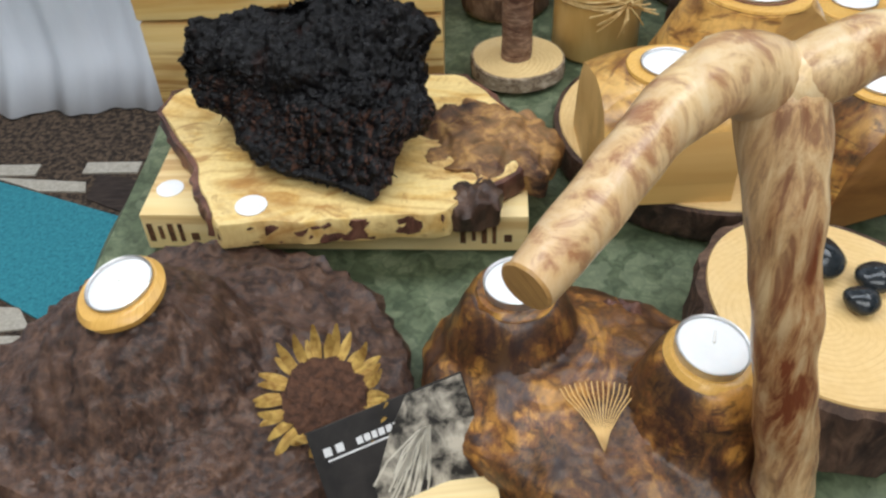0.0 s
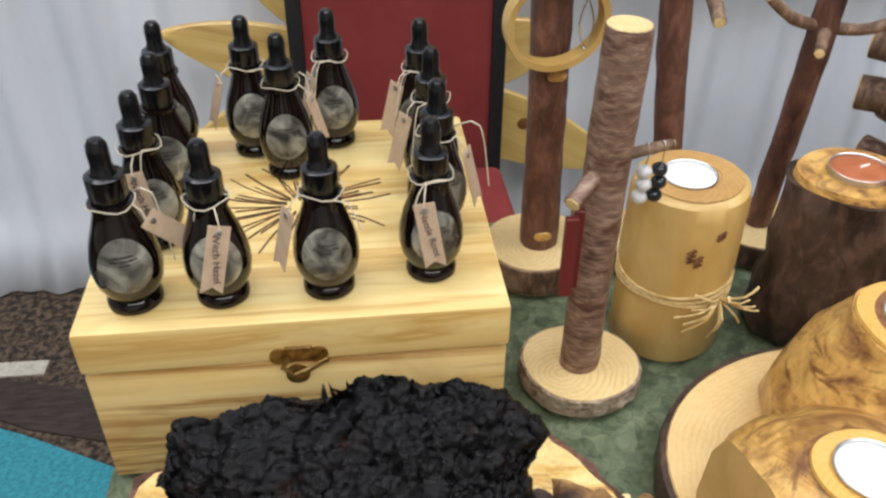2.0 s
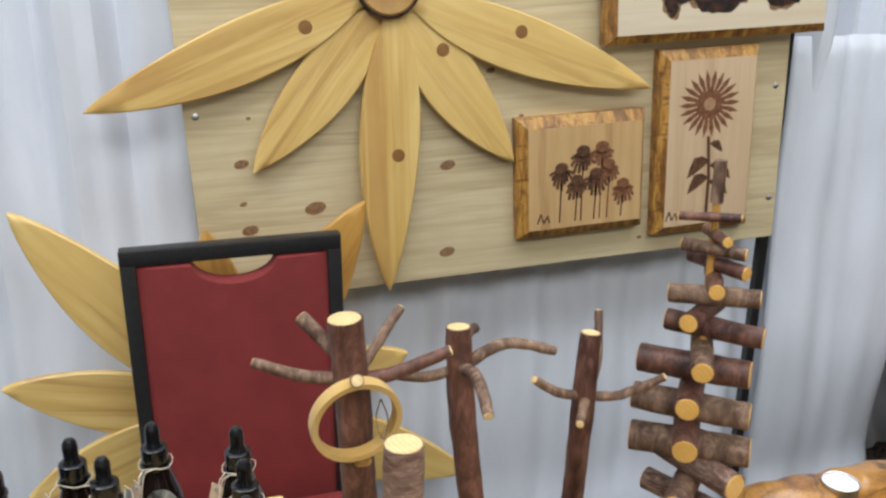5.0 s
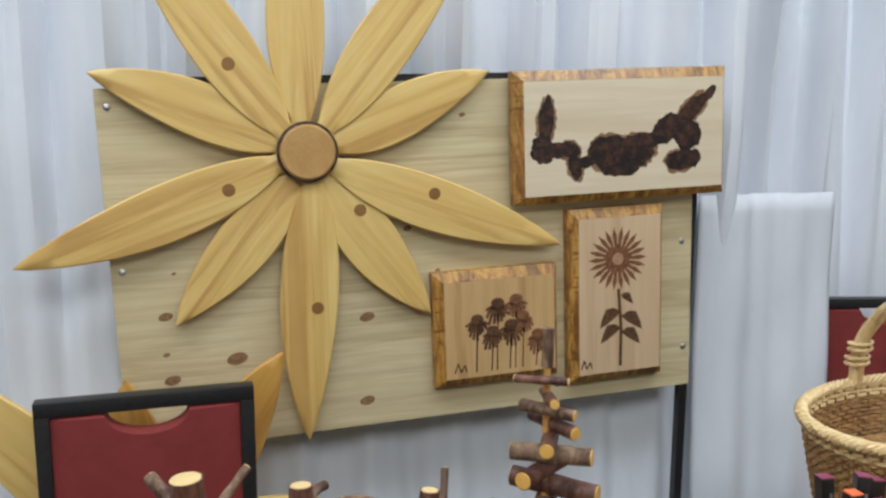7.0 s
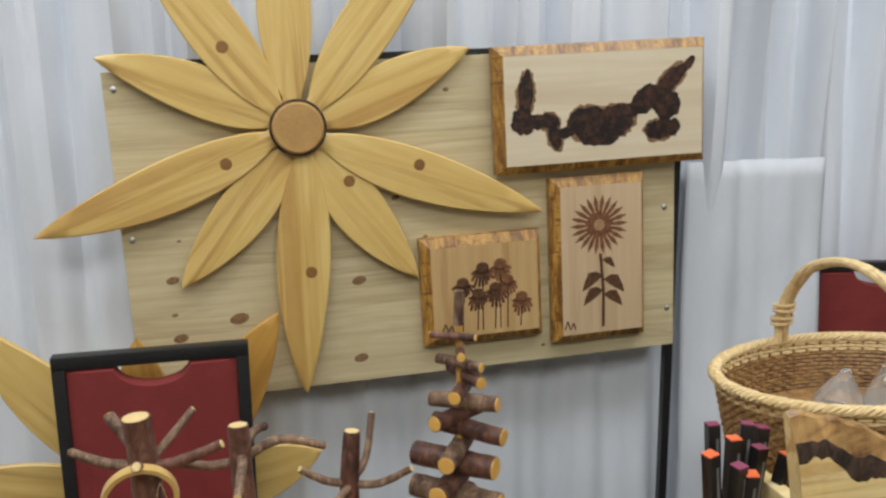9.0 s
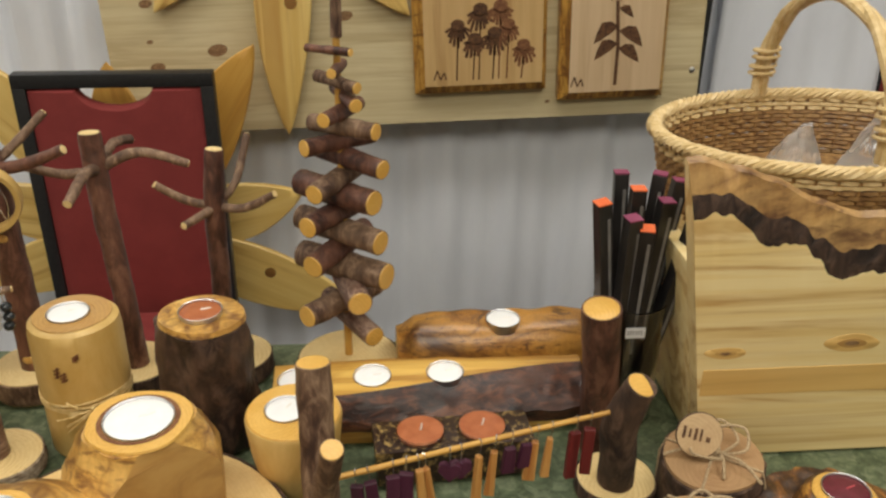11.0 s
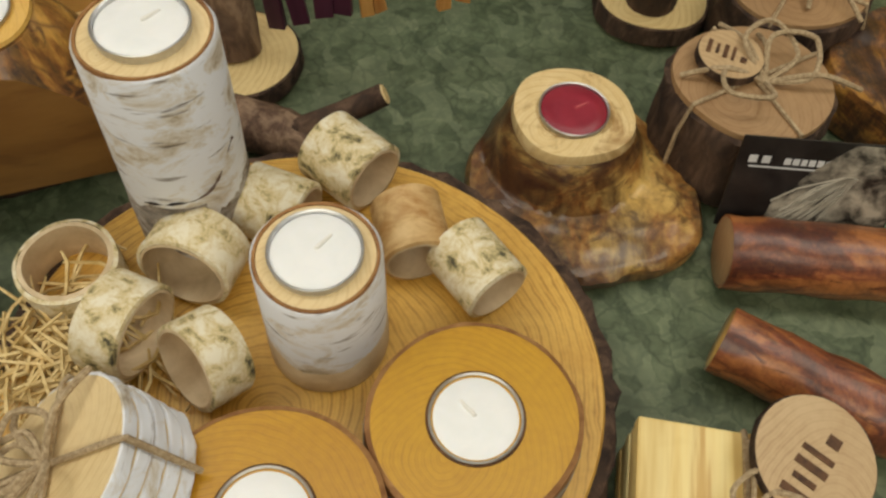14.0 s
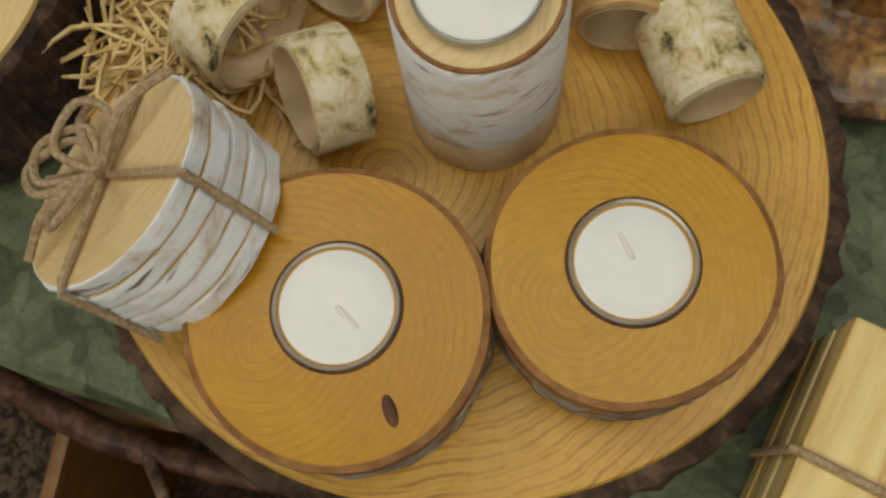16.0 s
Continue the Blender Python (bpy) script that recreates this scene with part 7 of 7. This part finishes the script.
for e in (1, 2, 22, 23):
    part("handle_binding", tube([Vector(hp[e]) + Vector((0.0145 * math.cos(a), 0.0145 * math.sin(a), 0.008 * a / 6.28 - 0.004)) for a in [i * 0.7 for i in range(20)]], 0.0022, 6), M["wicker_pale"], bs_)


def film_bag(x, y, z, s, seed):
    g = thing("plastic_bag", x, y, z, "clear cellophane bag with white contents in the basket", "bag", seed * 40, "cellophane bags")
    b = bmesh.new()
    bmesh.ops.create_cone(b, cap_ends=True, segments=14, radius1=0.05 * s, radius2=0.006 * s, depth=0.085 * s)
    for _ in range(2):
        bmesh.ops.subdivide_edges(b, edges=b.edges[:], cuts=1, use_grid_fill=True)
    for v in b.verts:
        v.co += Vector((noise.noise(v.co * 60 + Vector((seed, 0, 0))), noise.noise(v.co * 60 + Vector((0, seed, 5))), 0)) * 0.010
    bmesh.ops.translate(b, vec=(0, 0, 0.042 * s), verts=b.verts)
    part("film", b, M["film"], g, "", False)
    b = bmesh.new()
    bmesh.ops.create_icosphere(b, subdivisions=3, radius=0.017 * s)
    for v in b.verts:
        v.co *= 1 + 0.35 * noise.noise(v.co * 50 + Vector((seed, 0, 0)))
        v.co.z = v.co.z * 0.7 + 0.02 * s
    part("contents", b, M["wax"], g, "white contents")
    return g


for q in ((0.955, 0.95, 0.968, 0.95, 1), (1.085, 0.99, 0.975, 1.1, 2)):
    film_bag(q[0], q[1], q[2], q[3], q[4])
fill = part("basket_filling", lathe([(0.0004, 0.0), (0.92, 0.0), (0.92, 0.004), (0.0004, 0.005)], 40, lambda a: 1.0 / math.sqrt((math.cos(a) / (RX * 0.93)) ** 2 + (math.sin(a) / (RY * 0.93)) ** 2)), M["wicker"], bs_)
fill.location = (0, 0, 0.208)

# ---- sliced log boxes with tags and twine ----
def bow(parent, at, s=1.0, seed=1, mat="twine", r=0.0013, loops=2, ends=3):
    rn = random.Random(seed)
    at = Vector(at)
    for k in range(loops):
        a = rn.uniform(0, 6.28) if k else 0.5
        d = Vector((math.cos(a), math.sin(a), 0.15)) * 0.024 * s
        n_ = Vector((-d.y, d.x, 0)) * 0.45
        part("twine_loop", tube([at, at + d * 0.5 + n_ + Vector((0, 0, 0.007 * s)), at + d + Vector((0, 0, 0.006 * s)), at + d * 0.5 - n_ + Vector((0, 0, 0.003 * s)), at], r, 6, 0.0003, 400, k, fine=0.003), M[mat], parent, "twine bow loop")
    for k in range(ends):
        a = rn.uniform(0, 6.28)
        d = Vector((math.cos(a), math.sin(a), 0)) * rn.uniform(0.022, 0.038) * s
        part("twine_end", tube([at, at + d * 0.5 + Vector((0, 0, 0.006 * s)), at + d + Vector((0, 0, 0.0005))], r, 6, 0.0003, 400, k, fine=0.003), M[mat], parent)


def log_box(x, y, rz, rx, ry, h, seed, label):
    t = thing("log_slice_box", x, y, Z, label, "box", rz, "sliced log boxes")
    fn = outline(rx, ry, seed, 0.06)
    part("lid", slab_from(fn, h, 56, 0.0, 0.0015), M["sawn_top"], t, "smooth brown end grain top")
    part("bark", rim_from(fn, h * 0.95, 0.003, 72, 0.0002, 0.0025, seed), M["bark_dark"], t, "rough dark bark side")
    for ang in (20, 105):
        a = radians(ang)
        r0, r1 = fn(a) + 0.004, fn(a + math.pi) + 0.004
        d = Vector((math.cos(a), math.sin(a), 0))
        part("twine", tube([d * r0 + Vector((0, 0, 0.003)), d * (r0 + 0.0005) + Vector((0, 0, h * 0.7)), d * (r0 - 0.004) + Vector((0, 0, h + 0.0012)), Vector((0, 0, h + 0.0016)), -d * (r1 - 0.004) + Vector((0, 0, h + 0.0012)), -d * (r1 + 0.0005) + Vector((0, 0, h * 0.7)), -d * r1 + Vector((0, 0, 0.003))], 0.0013, 6, 0.0003, 400), M["twine"], t, "jute twine")
    bow(t, (0.004, -0.004, h + 0.002), 1.45, seed, r=0.0015, loops=3, ends=4)
    return t


M["tag_wood"] = ring_wood("tan_tag_wood", (0.58, 0.41, 0.23), (0.50, 0.33, 0.17), (0.34, 0.20, 0.09), 80, 0.55)
M["sawn_top"] = ring_wood("brown_end_grain", (0.42, 0.26, 0.13), (0.35, 0.20, 0.095), (0.23, 0.115, 0.05), 60, 0.5)


def mark_disc(x, y, z, r, tilt, label, rz=0):
    d = thing("wooden_tag", x, y, z, label, "tag", 0, "round wooden tags")
    d.matrix_basis = pose(x, y, z, tilt[0], tilt[1], rz)
    part("disc", slab_from(lambda a: r * (1 + 0.02 * math.sin(2 * a)), 0.006, 36, 0, 0.0008), M["tag_wood"], d)
    part("bark", rim_from(lambda a: r * (1 + 0.02 * math.sin(2 * a)), 0.0058, 0.001, 40, 0.0001, 0.0005, 2), M["bark_dark"], d, "thin bark rim")
    maker_mark(d, Matrix.Translation((0, 0, 0.0061)) @ Matrix.Rotation(radians(-90), 4, "X"), r * 0.55)
    return d


log_box(0.766, 0.618, 10, 0.045, 0.043, 0.064, 101, "round log slice box with bark side, tied with twine")
mark_disc(0.751, 0.628, Z + 0.0675, 0.0185, (0, 4), "round bark-edged wooden tag with a burnt mark", -20)
log_box(0.817, 0.726, 40, 0.050, 0.045, 0.050, 103, "oval log slice box with bark side, tied with twine bow")
mark_disc(0.802, 0.732, Z + 0.0715, 0.0205, (62, 8), "round wooden tag with a burnt mark propped on twine", -15)

# reddish holder with a wine candle
wh = thing("bark_candle_holder", 0.905, 0.668, Z, "glossy red-brown root candle holder with a dark wine candle", "candle holder")
part("body", mound(outline(0.075, 0.06, 111, 0.06), lambda x, y: max(0.032, 0.052 * sstep(0.058, 0.026, math.hypot(x - 0.01, y))), 24, 72, 0.003, 50, 5), M["burl_dark"], wh)
part("hollow_rim", lathe([(0.0004, 0), (0.027, 0), (0.0275, 0.003), (0.0235, 0.006), (0.0004, 0.0058)], 36, None, 0.0012, 60), M["honey_top"], wh, "yellow rim").matrix_local = pose(0.01, 0, 0.0495)
tealight(0.915, 0.668, Z + 0.0575, 0.0205, "wax_wine", "red_wick", label="dark wine-red tealight in an aluminium cup", group="")

# ---- flamed holder with a burgundy candle ----
rc = thing("flamed_candle_holder", 0.672, 0.582, Z, "flamed brown wood candle holder with cream end grain top", "candle holder", 0)


def rc_o(a):
    return outline(0.064, 0.066, 121, 0.05)(a) * (1 + 0.22 * math.exp(-((a - 5.75) / 0.55) ** 2) + 0.10 * math.exp(-((a - 4.6) / 0.4) ** 2))


part("foot", mound(rc_o, lambda x, y: max(0.016 - 0.10 * max(0, math.hypot(x, y) - 0.05), 0.046 * sstep(0.060, 0.030, math.hypot(x + 0.006, y - 0.018))), 28, 84, 0.002, 50, 6), M["flamed_foot"], rc, "flamed brown foot")
part("end_grain", lathe([(0.0004, 0.040), (0.0345, 0.040), (0.036, 0.045), (0.0345, 0.0505), (0.0225, 0.0512), (0.0205, 0.0495), (0.0004, 0.0492)], 44, outline(1.0, 0.95, 122, 0.05), 0.0015, 40, 4), M["cream_top"], rc, "cream end grain with brown stains").matrix_local = Matrix.Translation((-0.006, 0.018, 0))
tealight(0.666, 0.600, Z + 0.0525, 0.0195, "wax_red", "red_wick", label="burgundy wax tealight in an aluminium cup", group="", lean=30)

# ---- the near slice with birch things ----
sl = thing("wood_slice", 0.534, 0.440, Z, "broad larch slice tray with fine rings and dark bark", "wood slice", 0, "tree slice trays")


def sl_o(a):
    return outline(0.140, 0.134, 131, 0.03)(a)


part("disc", slab_from(sl_o, 0.0345, 110, 0.0, 0.0015), M["slice"], sl, "ringed larch face")
part("bark", rim_from(sl_o, 0.033, 0.007, 130, 0.0003, 0.004, 5), M["bark_dark"], sl, "dark flaking bark")
ZS = Z + 0.0347


def birch_round(x, y, r, h, seed, tea, label):
    t = thing("birch_candle_holder", x, y, ZS, label, "candle holder", 0, "round birch holders")
    fn = outline(r, r * 0.98, seed, 0.04)
    part("wood", slab_from(fn, h, 72, 0.0, 0.0012), M["amber"], t, "amber oiled end grain")
    part("inner_bark", rim_from(lambda a: fn(a) + 0.0002, h * 1.005, 0.0026, 84, 0.0, 0.0005, seed), M["birch_inner"], t, "brown inner bark ring")
    part("bark", rim_from(lambda a: fn(a) + 0.0008, h * 0.80, 0.0024, 90, 0.0002, 0.0016, seed), M["birch_grey"], t, "grey birch bark side")
    # dark ring colours in the shade of the gap round the cup
    b = lathe([(0.0203, h - 0.004), (0.0203, h + 0.0004), (0.0211, h + 0.0006), (0.0214, h + 0.0002)], 40, cap=False)
    part("drilled_edge", b, M["pyro"], t, "dark ring painted for the shaded gap round the cup").matrix_local = Matrix.Translation((tea[0] - x, tea[1] - y, 0))
    tealight(tea[0], tea[1], ZS + h + 0.0008, 0.0198, lean=tea[2])
    return t


hL = birch_round(0.531, 0.361, 0.0475, 0.038, 141, (0.531, 0.363, -28), "low round birch candle holder with amber top and white bark")
part("scar", lathe([(0.0002, 0), (0.0022, 0), (0.0016, 0.0006), (0.0002, 0.0008)], 12), M["pyro"], hL, "dark scar").matrix_local = Matrix.Translation((0.028, -0.022, 0.0382)) @ Matrix.Rotation(0.7, 4, "Z") @ Matrix.Diagonal((1, 2.4, 1, 1))
birch_round(0.6125, 0.4085, 0.0445, 0.035, 143, (0.613, 0.409, 130), "low round birch candle holder with amber top beside its pair")


def birch_post(x, y, r, h, seed, tea_r, label, tilt=(0, 0), split=0.0):
    t = thing("birch_candle_post", x, y, ZS, label, "candle holder", 0, "upright birch posts")
    t.matrix_basis = pose(x, y, ZS, tilt[0], tilt[1], 0)
    fn = outline(1, 1, seed, 0.02)
    part("bark", lathe([(0.0004, 0), (r * 0.97, 0), (r, 0.003), (r, h * 0.5), (r * 0.99, h - 0.0015), (r * 0.95, h), (r - 0.003, h - 0.0005), (r - 0.003, h - 0.003)], 48, fn, 0.0008, 60, seed, cap=False), M["birch"], t, "white birch bark")
    part("inner_bark", lathe([(r - 0.0035, h - 0.004), (r - 0.003, h + 0.0006), (r - 0.0018, h + 0.0008), (r - 0.0012, h - 0.001)], 48, fn, cap=False), M["birch_inner"], t, "brown inner bark ring")
    part("wood", lathe([(0.0004, h - 0.006), (r - 0.0030, h - 0.006), (r - 0.0032, h - 0.0002), (tea_r + 0.0006, h + 0.0004), (0.0004, h - 0.001)], 44, fn), M["birch_wood"], t, "pale end grain")
    q = t.matrix_basis @ Vector((0, 0, h + 0.0045))
    tealight(q.x, q.y, q.z, tea_r, lean=50, tilt=tilt, depth=0.0055)
    return t


birch_post(0.5435, 0.460, 0.0282, 0.076, 151, 0.0195, "short white birch candle post with peeled foot")
part("peeled_foot", lathe([(0.0285, 0.0005), (0.0288, 0.003), (0.0286, 0.020), (0.0278, 0.024)], 44, None, 0.0003, 60, cap=False), M["ring_wood"], scene.objects["birch_candle_post"], "peeled pale foot")
bt = birch_post(0.468, 0.528, 0.0295, 0.128, 153, 0.0195, "tall white birch candle post with papery bark", (-1, 1))
part("lower_bark", lathe([(0.0297, 0.0006), (0.0301, 0.003), (0.0300, 0.030), (0.0296, 0.046)], 48, outline(1, 1, 153, 0.02), 0.0007, 60, 9, cap=False), M["birch_grey"], bt, "grey-brown lower bark")
part("bark_crack", tube([(0.029, -0.008, 0.075), (0.022, -0.020, 0.058), (0.014, -0.0268, 0.052), (0.0, -0.0302, 0.050), (-0.012, -0.028, 0.048)], 0.00035, 5, 0.0009, 300, 3, fine=0.0015), M["bark_black"], bt, "dark crack in the bark")


def birch_ring(x, y, z, r, h, wall, rot, seed, mat="birch_moss"):
    t = thing("birch_ring", x, y, z, "hollow birch bark napkin ring with pale wood inside", "napkin ring", 0, "birch napkin rings")
    t.matrix_basis = pose(x, y, z, *rot)
    fn = outline(1, 0.97, seed, 0.03)
    ri = r - wall
    part("bark", lathe([(r - 0.002, -h / 2), (r, -h / 2 + 0.0008), (r, 0), (r, h / 2 - 0.0008), (r - 0.002, h / 2)], 40, fn, 0.0006, 90, seed, cap=False), M[mat], t, "lichen-speckled birch bark")
    part("wood", lathe([(r - 0.0021, -h / 2), (ri, -h / 2 - 0.0003), (ri - 0.0003, -h / 2 + 0.002), (ri - 0.0003, h / 2 - 0.002), (ri, h / 2 + 0.0003), (r - 0.0021, h / 2)], 40, fn, cap=False), M["ring_wood"], t, "pale hollowed wood")
    return t


birch_ring(0.545, 0.553, ZS + 0.0205, 0.0205, 0.036, 0.0035, (90, 0, 52), 161)
birch_ring(0.580, 0.512, ZS + 0.0182, 0.0180, 0.036, 0.003, (90, 0, 14), 162, "birch_amber")
birch_ring(0.613, 0.493, ZS + 0.0185, 0.0180, 0.036, 0.0028, (90, 0, 38), 163)
birch_ring(0.511, 0.522, ZS + 0.0190, 0.0190, 0.034, 0.003, (90, 0, 70), 164)
birch_ring(0.477, 0.489, ZS + 0.0235, 0.0235, 0.026, 0.0035, (82, 0, -14), 165)
birch_ring(0.452, 0.450, ZS + 0.0235, 0.0235, 0.024, 0.0035, (90, 0, 70), 166)
birch_ring(0.492, 0.436, ZS + 0.0225, 0.0220, 0.022, 0.0035, (70, 20, -50), 167)
birch_ring(0.417, 0.482, ZS + 0.0120, 0.0245, 0.024, 0.0045, (0, 0, 0), 168)

# raffia nest
rf = thing("raffia_nest", 0.425, 0.445, ZS, "loose nest of pale raffia strands on the slice", "raffia", kind="stuff")
b = None
rn = random.Random(17)
for k in range(170):
    a0 = rn.uniform(0, 6.28)
    r0 = rn.uniform(0.004, 0.034)
    p0 = Vector((r0 * math.cos(a0), r0 * math.sin(a0) * 0.9, rn.uniform(0.001, 0.012)))
    d = Vector((rn.uniform(-1, 1), rn.uniform(-1, 1), rn.uniform(-0.2, 0.35))) * 0.028
    e = Vector((rn.uniform(-1, 1), rn.uniform(-1, 1), rn.uniform(-0.3, 0.3))) * 0.020
    p2_ = p0 + d
    p2_.z = max(0.001, p2_.z)
    b = tube([p0, p0 + d * 0.5 + e, p2_], [0.0008, 0.0012, 0.0006], 4, bm=b, fine=0.007)
part("strands", b, M["raffia"], rf)

# tied stack of birch coasters, leaning
ck = thing("coaster_stack", 0.455, 0.378, ZS, "stack of birch slice coasters tied with jute twine, lying tilted", "coasters")
ck.matrix_basis = Matrix.Translation((0.4720, 0.373, ZS + 0.0222)) @ Vector((-0.55, 0.03, 0.835)).to_track_quat("Z", "Y").to_matrix().to_4x4()
for k in range(5):
    fn = outline(0.0375, 0.0365, 171 + k, 0.03)
    cst = part("coaster", slab_from(fn, 0.0070, 52, 0.0076 * k, 0.0012), M["birch_wood"], ck, "pale birch slice")
    part("bark", rim_from(fn, 0.0066, 0.0016, 64, 0.0076 * k + 0.0001, 0.0012, k), M["birch"], cst, "white birch bark edge")
hk = 0.0378
for ang in (15, 100):
    a = radians(ang)
    d = Vector((math.cos(a), math.sin(a), 0)) * 0.0400
    part("twine", tube([d + Vector((0, 0, 0.0)), d + Vector((0, 0, hk * 0.5)), d + Vector((0, 0, hk)), d * 0.9 + Vector((0, 0, hk + 0.0015)), Vector((0, 0, hk + 0.002)), -d * 0.9 + Vector((0, 0, hk + 0.0015)), -d + Vector((0, 0, hk)), -d], 0.0014, 6, 0.0003, 400), M["twine"], ck, "jute twine")
bow(ck, (0, 0, hk + 0.003), 1.05, 5, r=0.0015, loops=4, ends=4)

# ---- twig whistle on the cloth ----
tg = thing("twig_whistle", 0.507, 0.597, Z, "short bark twig piece with a side twig", "twig")
part("twig_body", tube([(-0.040, 0.012, 0.0165), (-0.010, 0.004, 0.0165), (0.035, -0.014, 0.012), (0.055, -0.022, 0.007)], [0.0165, 0.0160, 0.0105, 0.0055], 16, 0.002, 70, 8, fine=0.006), M["bark_twig"], tg)
part("side_twig", tube([(0.0, 0.0, 0.022), (0.028, 0.008, 0.033), (0.052, 0.014, 0.044)], [0.0085, 0.0072, 0.0066], 12, 0.0006, 90, 9, fine=0.006), M["bark_dark"], tg)
stick_end(tg, (0.052, 0.014, 0.044), (0.6, 0.14, 0.28), 0.006)

# ---- right-hand near corner ----
photo_card(0.797, 0.5535, Z + 0.0125, -2, -14, "small black printed card with a grey photo by a log")


def red_log(x, y, r, L, rz, seed, label, mt="red_log"):
    t = thing("split_log", x, y, Z, label, "log", rz, "reddish split logs")
    part("log", tube([(-L / 2, 0, r), (0, 0, r), (L / 2, 0, r)], [r, r * 1.03, r], 24, 0.0018, 50, seed, fine=0.008), M[mt], t)
    stick_end(t, (-L / 2, 0, r), (-1, 0, 0), r * 0.95, "honey" if seed == 2 else "sawn_top")
    stick_end(t, (L / 2, 0, r), (1, 0, 0), r * 0.95, "sawn_top")
    return t


M["red_log"] = M["red_log_wood"]
red_log(0.822, 0.528, 0.0200, 0.145, -3, 1, "polished reddish log lying on the cloth with a card behind it")
red_log(0.793, 0.452, 0.0180, 0.115, -28, 2, "polished dark red log with carved lines")

pc = thing("coaster_stack", 0.729, 0.368, Z, "stack of square pine coasters tied with twine, with burnt fern drawing", "coasters", -7)
for k in range(5):
    part("coaster", box(0.095, 0.095, 0.0092, 0.0012, (0.0006 * (k % 2), 0.0004 * k, 0.0097 * k)), M["pine_y"], pc, "pale square pine tile", False)
hk = 0.0478
for d in (Vector((1, 0, 0)), Vector((0, 1, 0))):
    d = d * 0.0495
    part("twine", tube([d, d + Vector((0, 0, hk)), d * 0.9 + Vector((0, 0, hk + 0.0016)), Vector((0, 0, hk + 0.002)), -d * 0.9 + Vector((0, 0, hk + 0.0016)), -d + Vector((0, 0, hk)), -d], 0.0016, 6, 0.0003, 400), M["twine"], pc, "jute twine")
bow(pc, (0.0, 0.002, hk + 0.003), 1.1, 8)
bm_ = None
for k in range(9):
    s = k / 8
    bm_ = stroke([(-0.018 + 0.002 * s, -0.040 + 0.032 * s), (-0.018 - 0.010 * (1 - s) - 0.002, -0.036 + 0.032 * s)], 0.0014, bm_, 0.0005)
    bm_ = stroke([(-0.018 + 0.002 * s, -0.040 + 0.032 * s), (-0.018 + 0.010 * (1 - s) + 0.004, -0.036 + 0.032 * s)], 0.0014, bm_, 0.0006)
bmesh.ops.transform(bm_, matrix=Matrix.Translation((0, 0, hk + 0.0004)) @ Matrix.Rotation(radians(-90), 4, "X"), verts=bm_.verts)
part("burnt_fern", bm_, M["pyro"], pc, "burnt fern drawing", False)
mark_disc(0.758, 0.402, Z + hk + 0.009, 0.027, (8, -6), "round pale wooden tag with a burnt mark on twine", 55)

# thick log slice between the flamed holder and the near tray
hb = thing("wood_slice", 0.302, 0.432, Z, "thick pale log slice with deep dark bark", "wood slice", 20, "tree slice trays")
fn = outline(0.070, 0.080, 181, 0.05)
part("disc", slab_from(fn, 0.058, 72, 0.0, 0.0015), M["slice_pale"], hb, "pale ringed face")
part("bark", rim_from(fn, 0.056, 0.007, 110, 0.0004, 0.004, 6), M["bark_dark"], hb, "thick dark bark side")
for k, (dx, dy, r) in enumerate(((0.0, 0.03, 0.016), (0.03, 0.015, 0.012), (0.015, -0.005, 0.011))):
    bst = thing("black_stone", 0.302 + dx, 0.432 + dy, Z + 0.0582, "glossy black polished stone on a log slice", "stone", 40 * k, "polished stones")
    b = bmesh.new()
    bmesh.ops.create_icosphere(b, subdivisions=3, radius=r)
    for v in b.verts:
        v.co *= 1 + 0.2 * noise.noise(v.co * 70 + Vector((k, 0, 0)))
        v.co.z = v.co.z * 0.62 + r * 0.62
    part("stone", b, M["bead_black"], bst)

# ---- things stored on the floor in front of the table ----
lowc = thing("storage_crate", 0.36, 0.16, 0, "open wooden storage crate with pale rims on the floor", "crate", 12)
# dark boards and base carry the shade before the table in their colour
for sx, sy, at in ((0.30, 0.014, (0, 0.12, 0)), (0.30, 0.014, (0, -0.12, 0)), (0.014, 0.226, (-0.143, 0, 0)), (0.014, 0.226, (0.143, 0, 0))):
    part("board", box(sx, sy, 0.30, 0.002, at), M["sawn_dark"], lowc)
part("base_board", box(0.27, 0.225, 0.012, 0.001, (0, 0, 0.001)), M["bark_dark"], lowc)
lb_ = thing("branch", 0.27, 0.235, 0.3, "dark gnarled branch laid across a crate", "branch")
part("limb", tube([(-0.14, 0.012, 0.015), (-0.04, 0.004, 0.018), (0.05, 0.008, 0.013), (0.13, 0.02, 0.012)], [0.013, 0.015, 0.012, 0.009], 14, 0.003, 50, 3, fine=0.008), M["bark_red"], lb_)
part("side_twig", tube([(0.02, 0.006, 0.020), (0.05, -0.02, 0.026), (0.075, -0.045, 0.022)], [0.007, 0.006, 0.005], 10, 0.001, 60, 5, fine=0.008), M["bark_twig"], lb_, "thin side twig")
part("cut_end", lathe([(0.0002, 0), (0.0125, 0), (0.0118, 0.001), (0.0002, 0.0012)], 16), M["sawn_top"], lb_, "sawn end").matrix_local = Matrix.Translation((-0.1405, 0.012, 0.015)) @ Matrix.Rotation(radians(-90), 4, "Y")
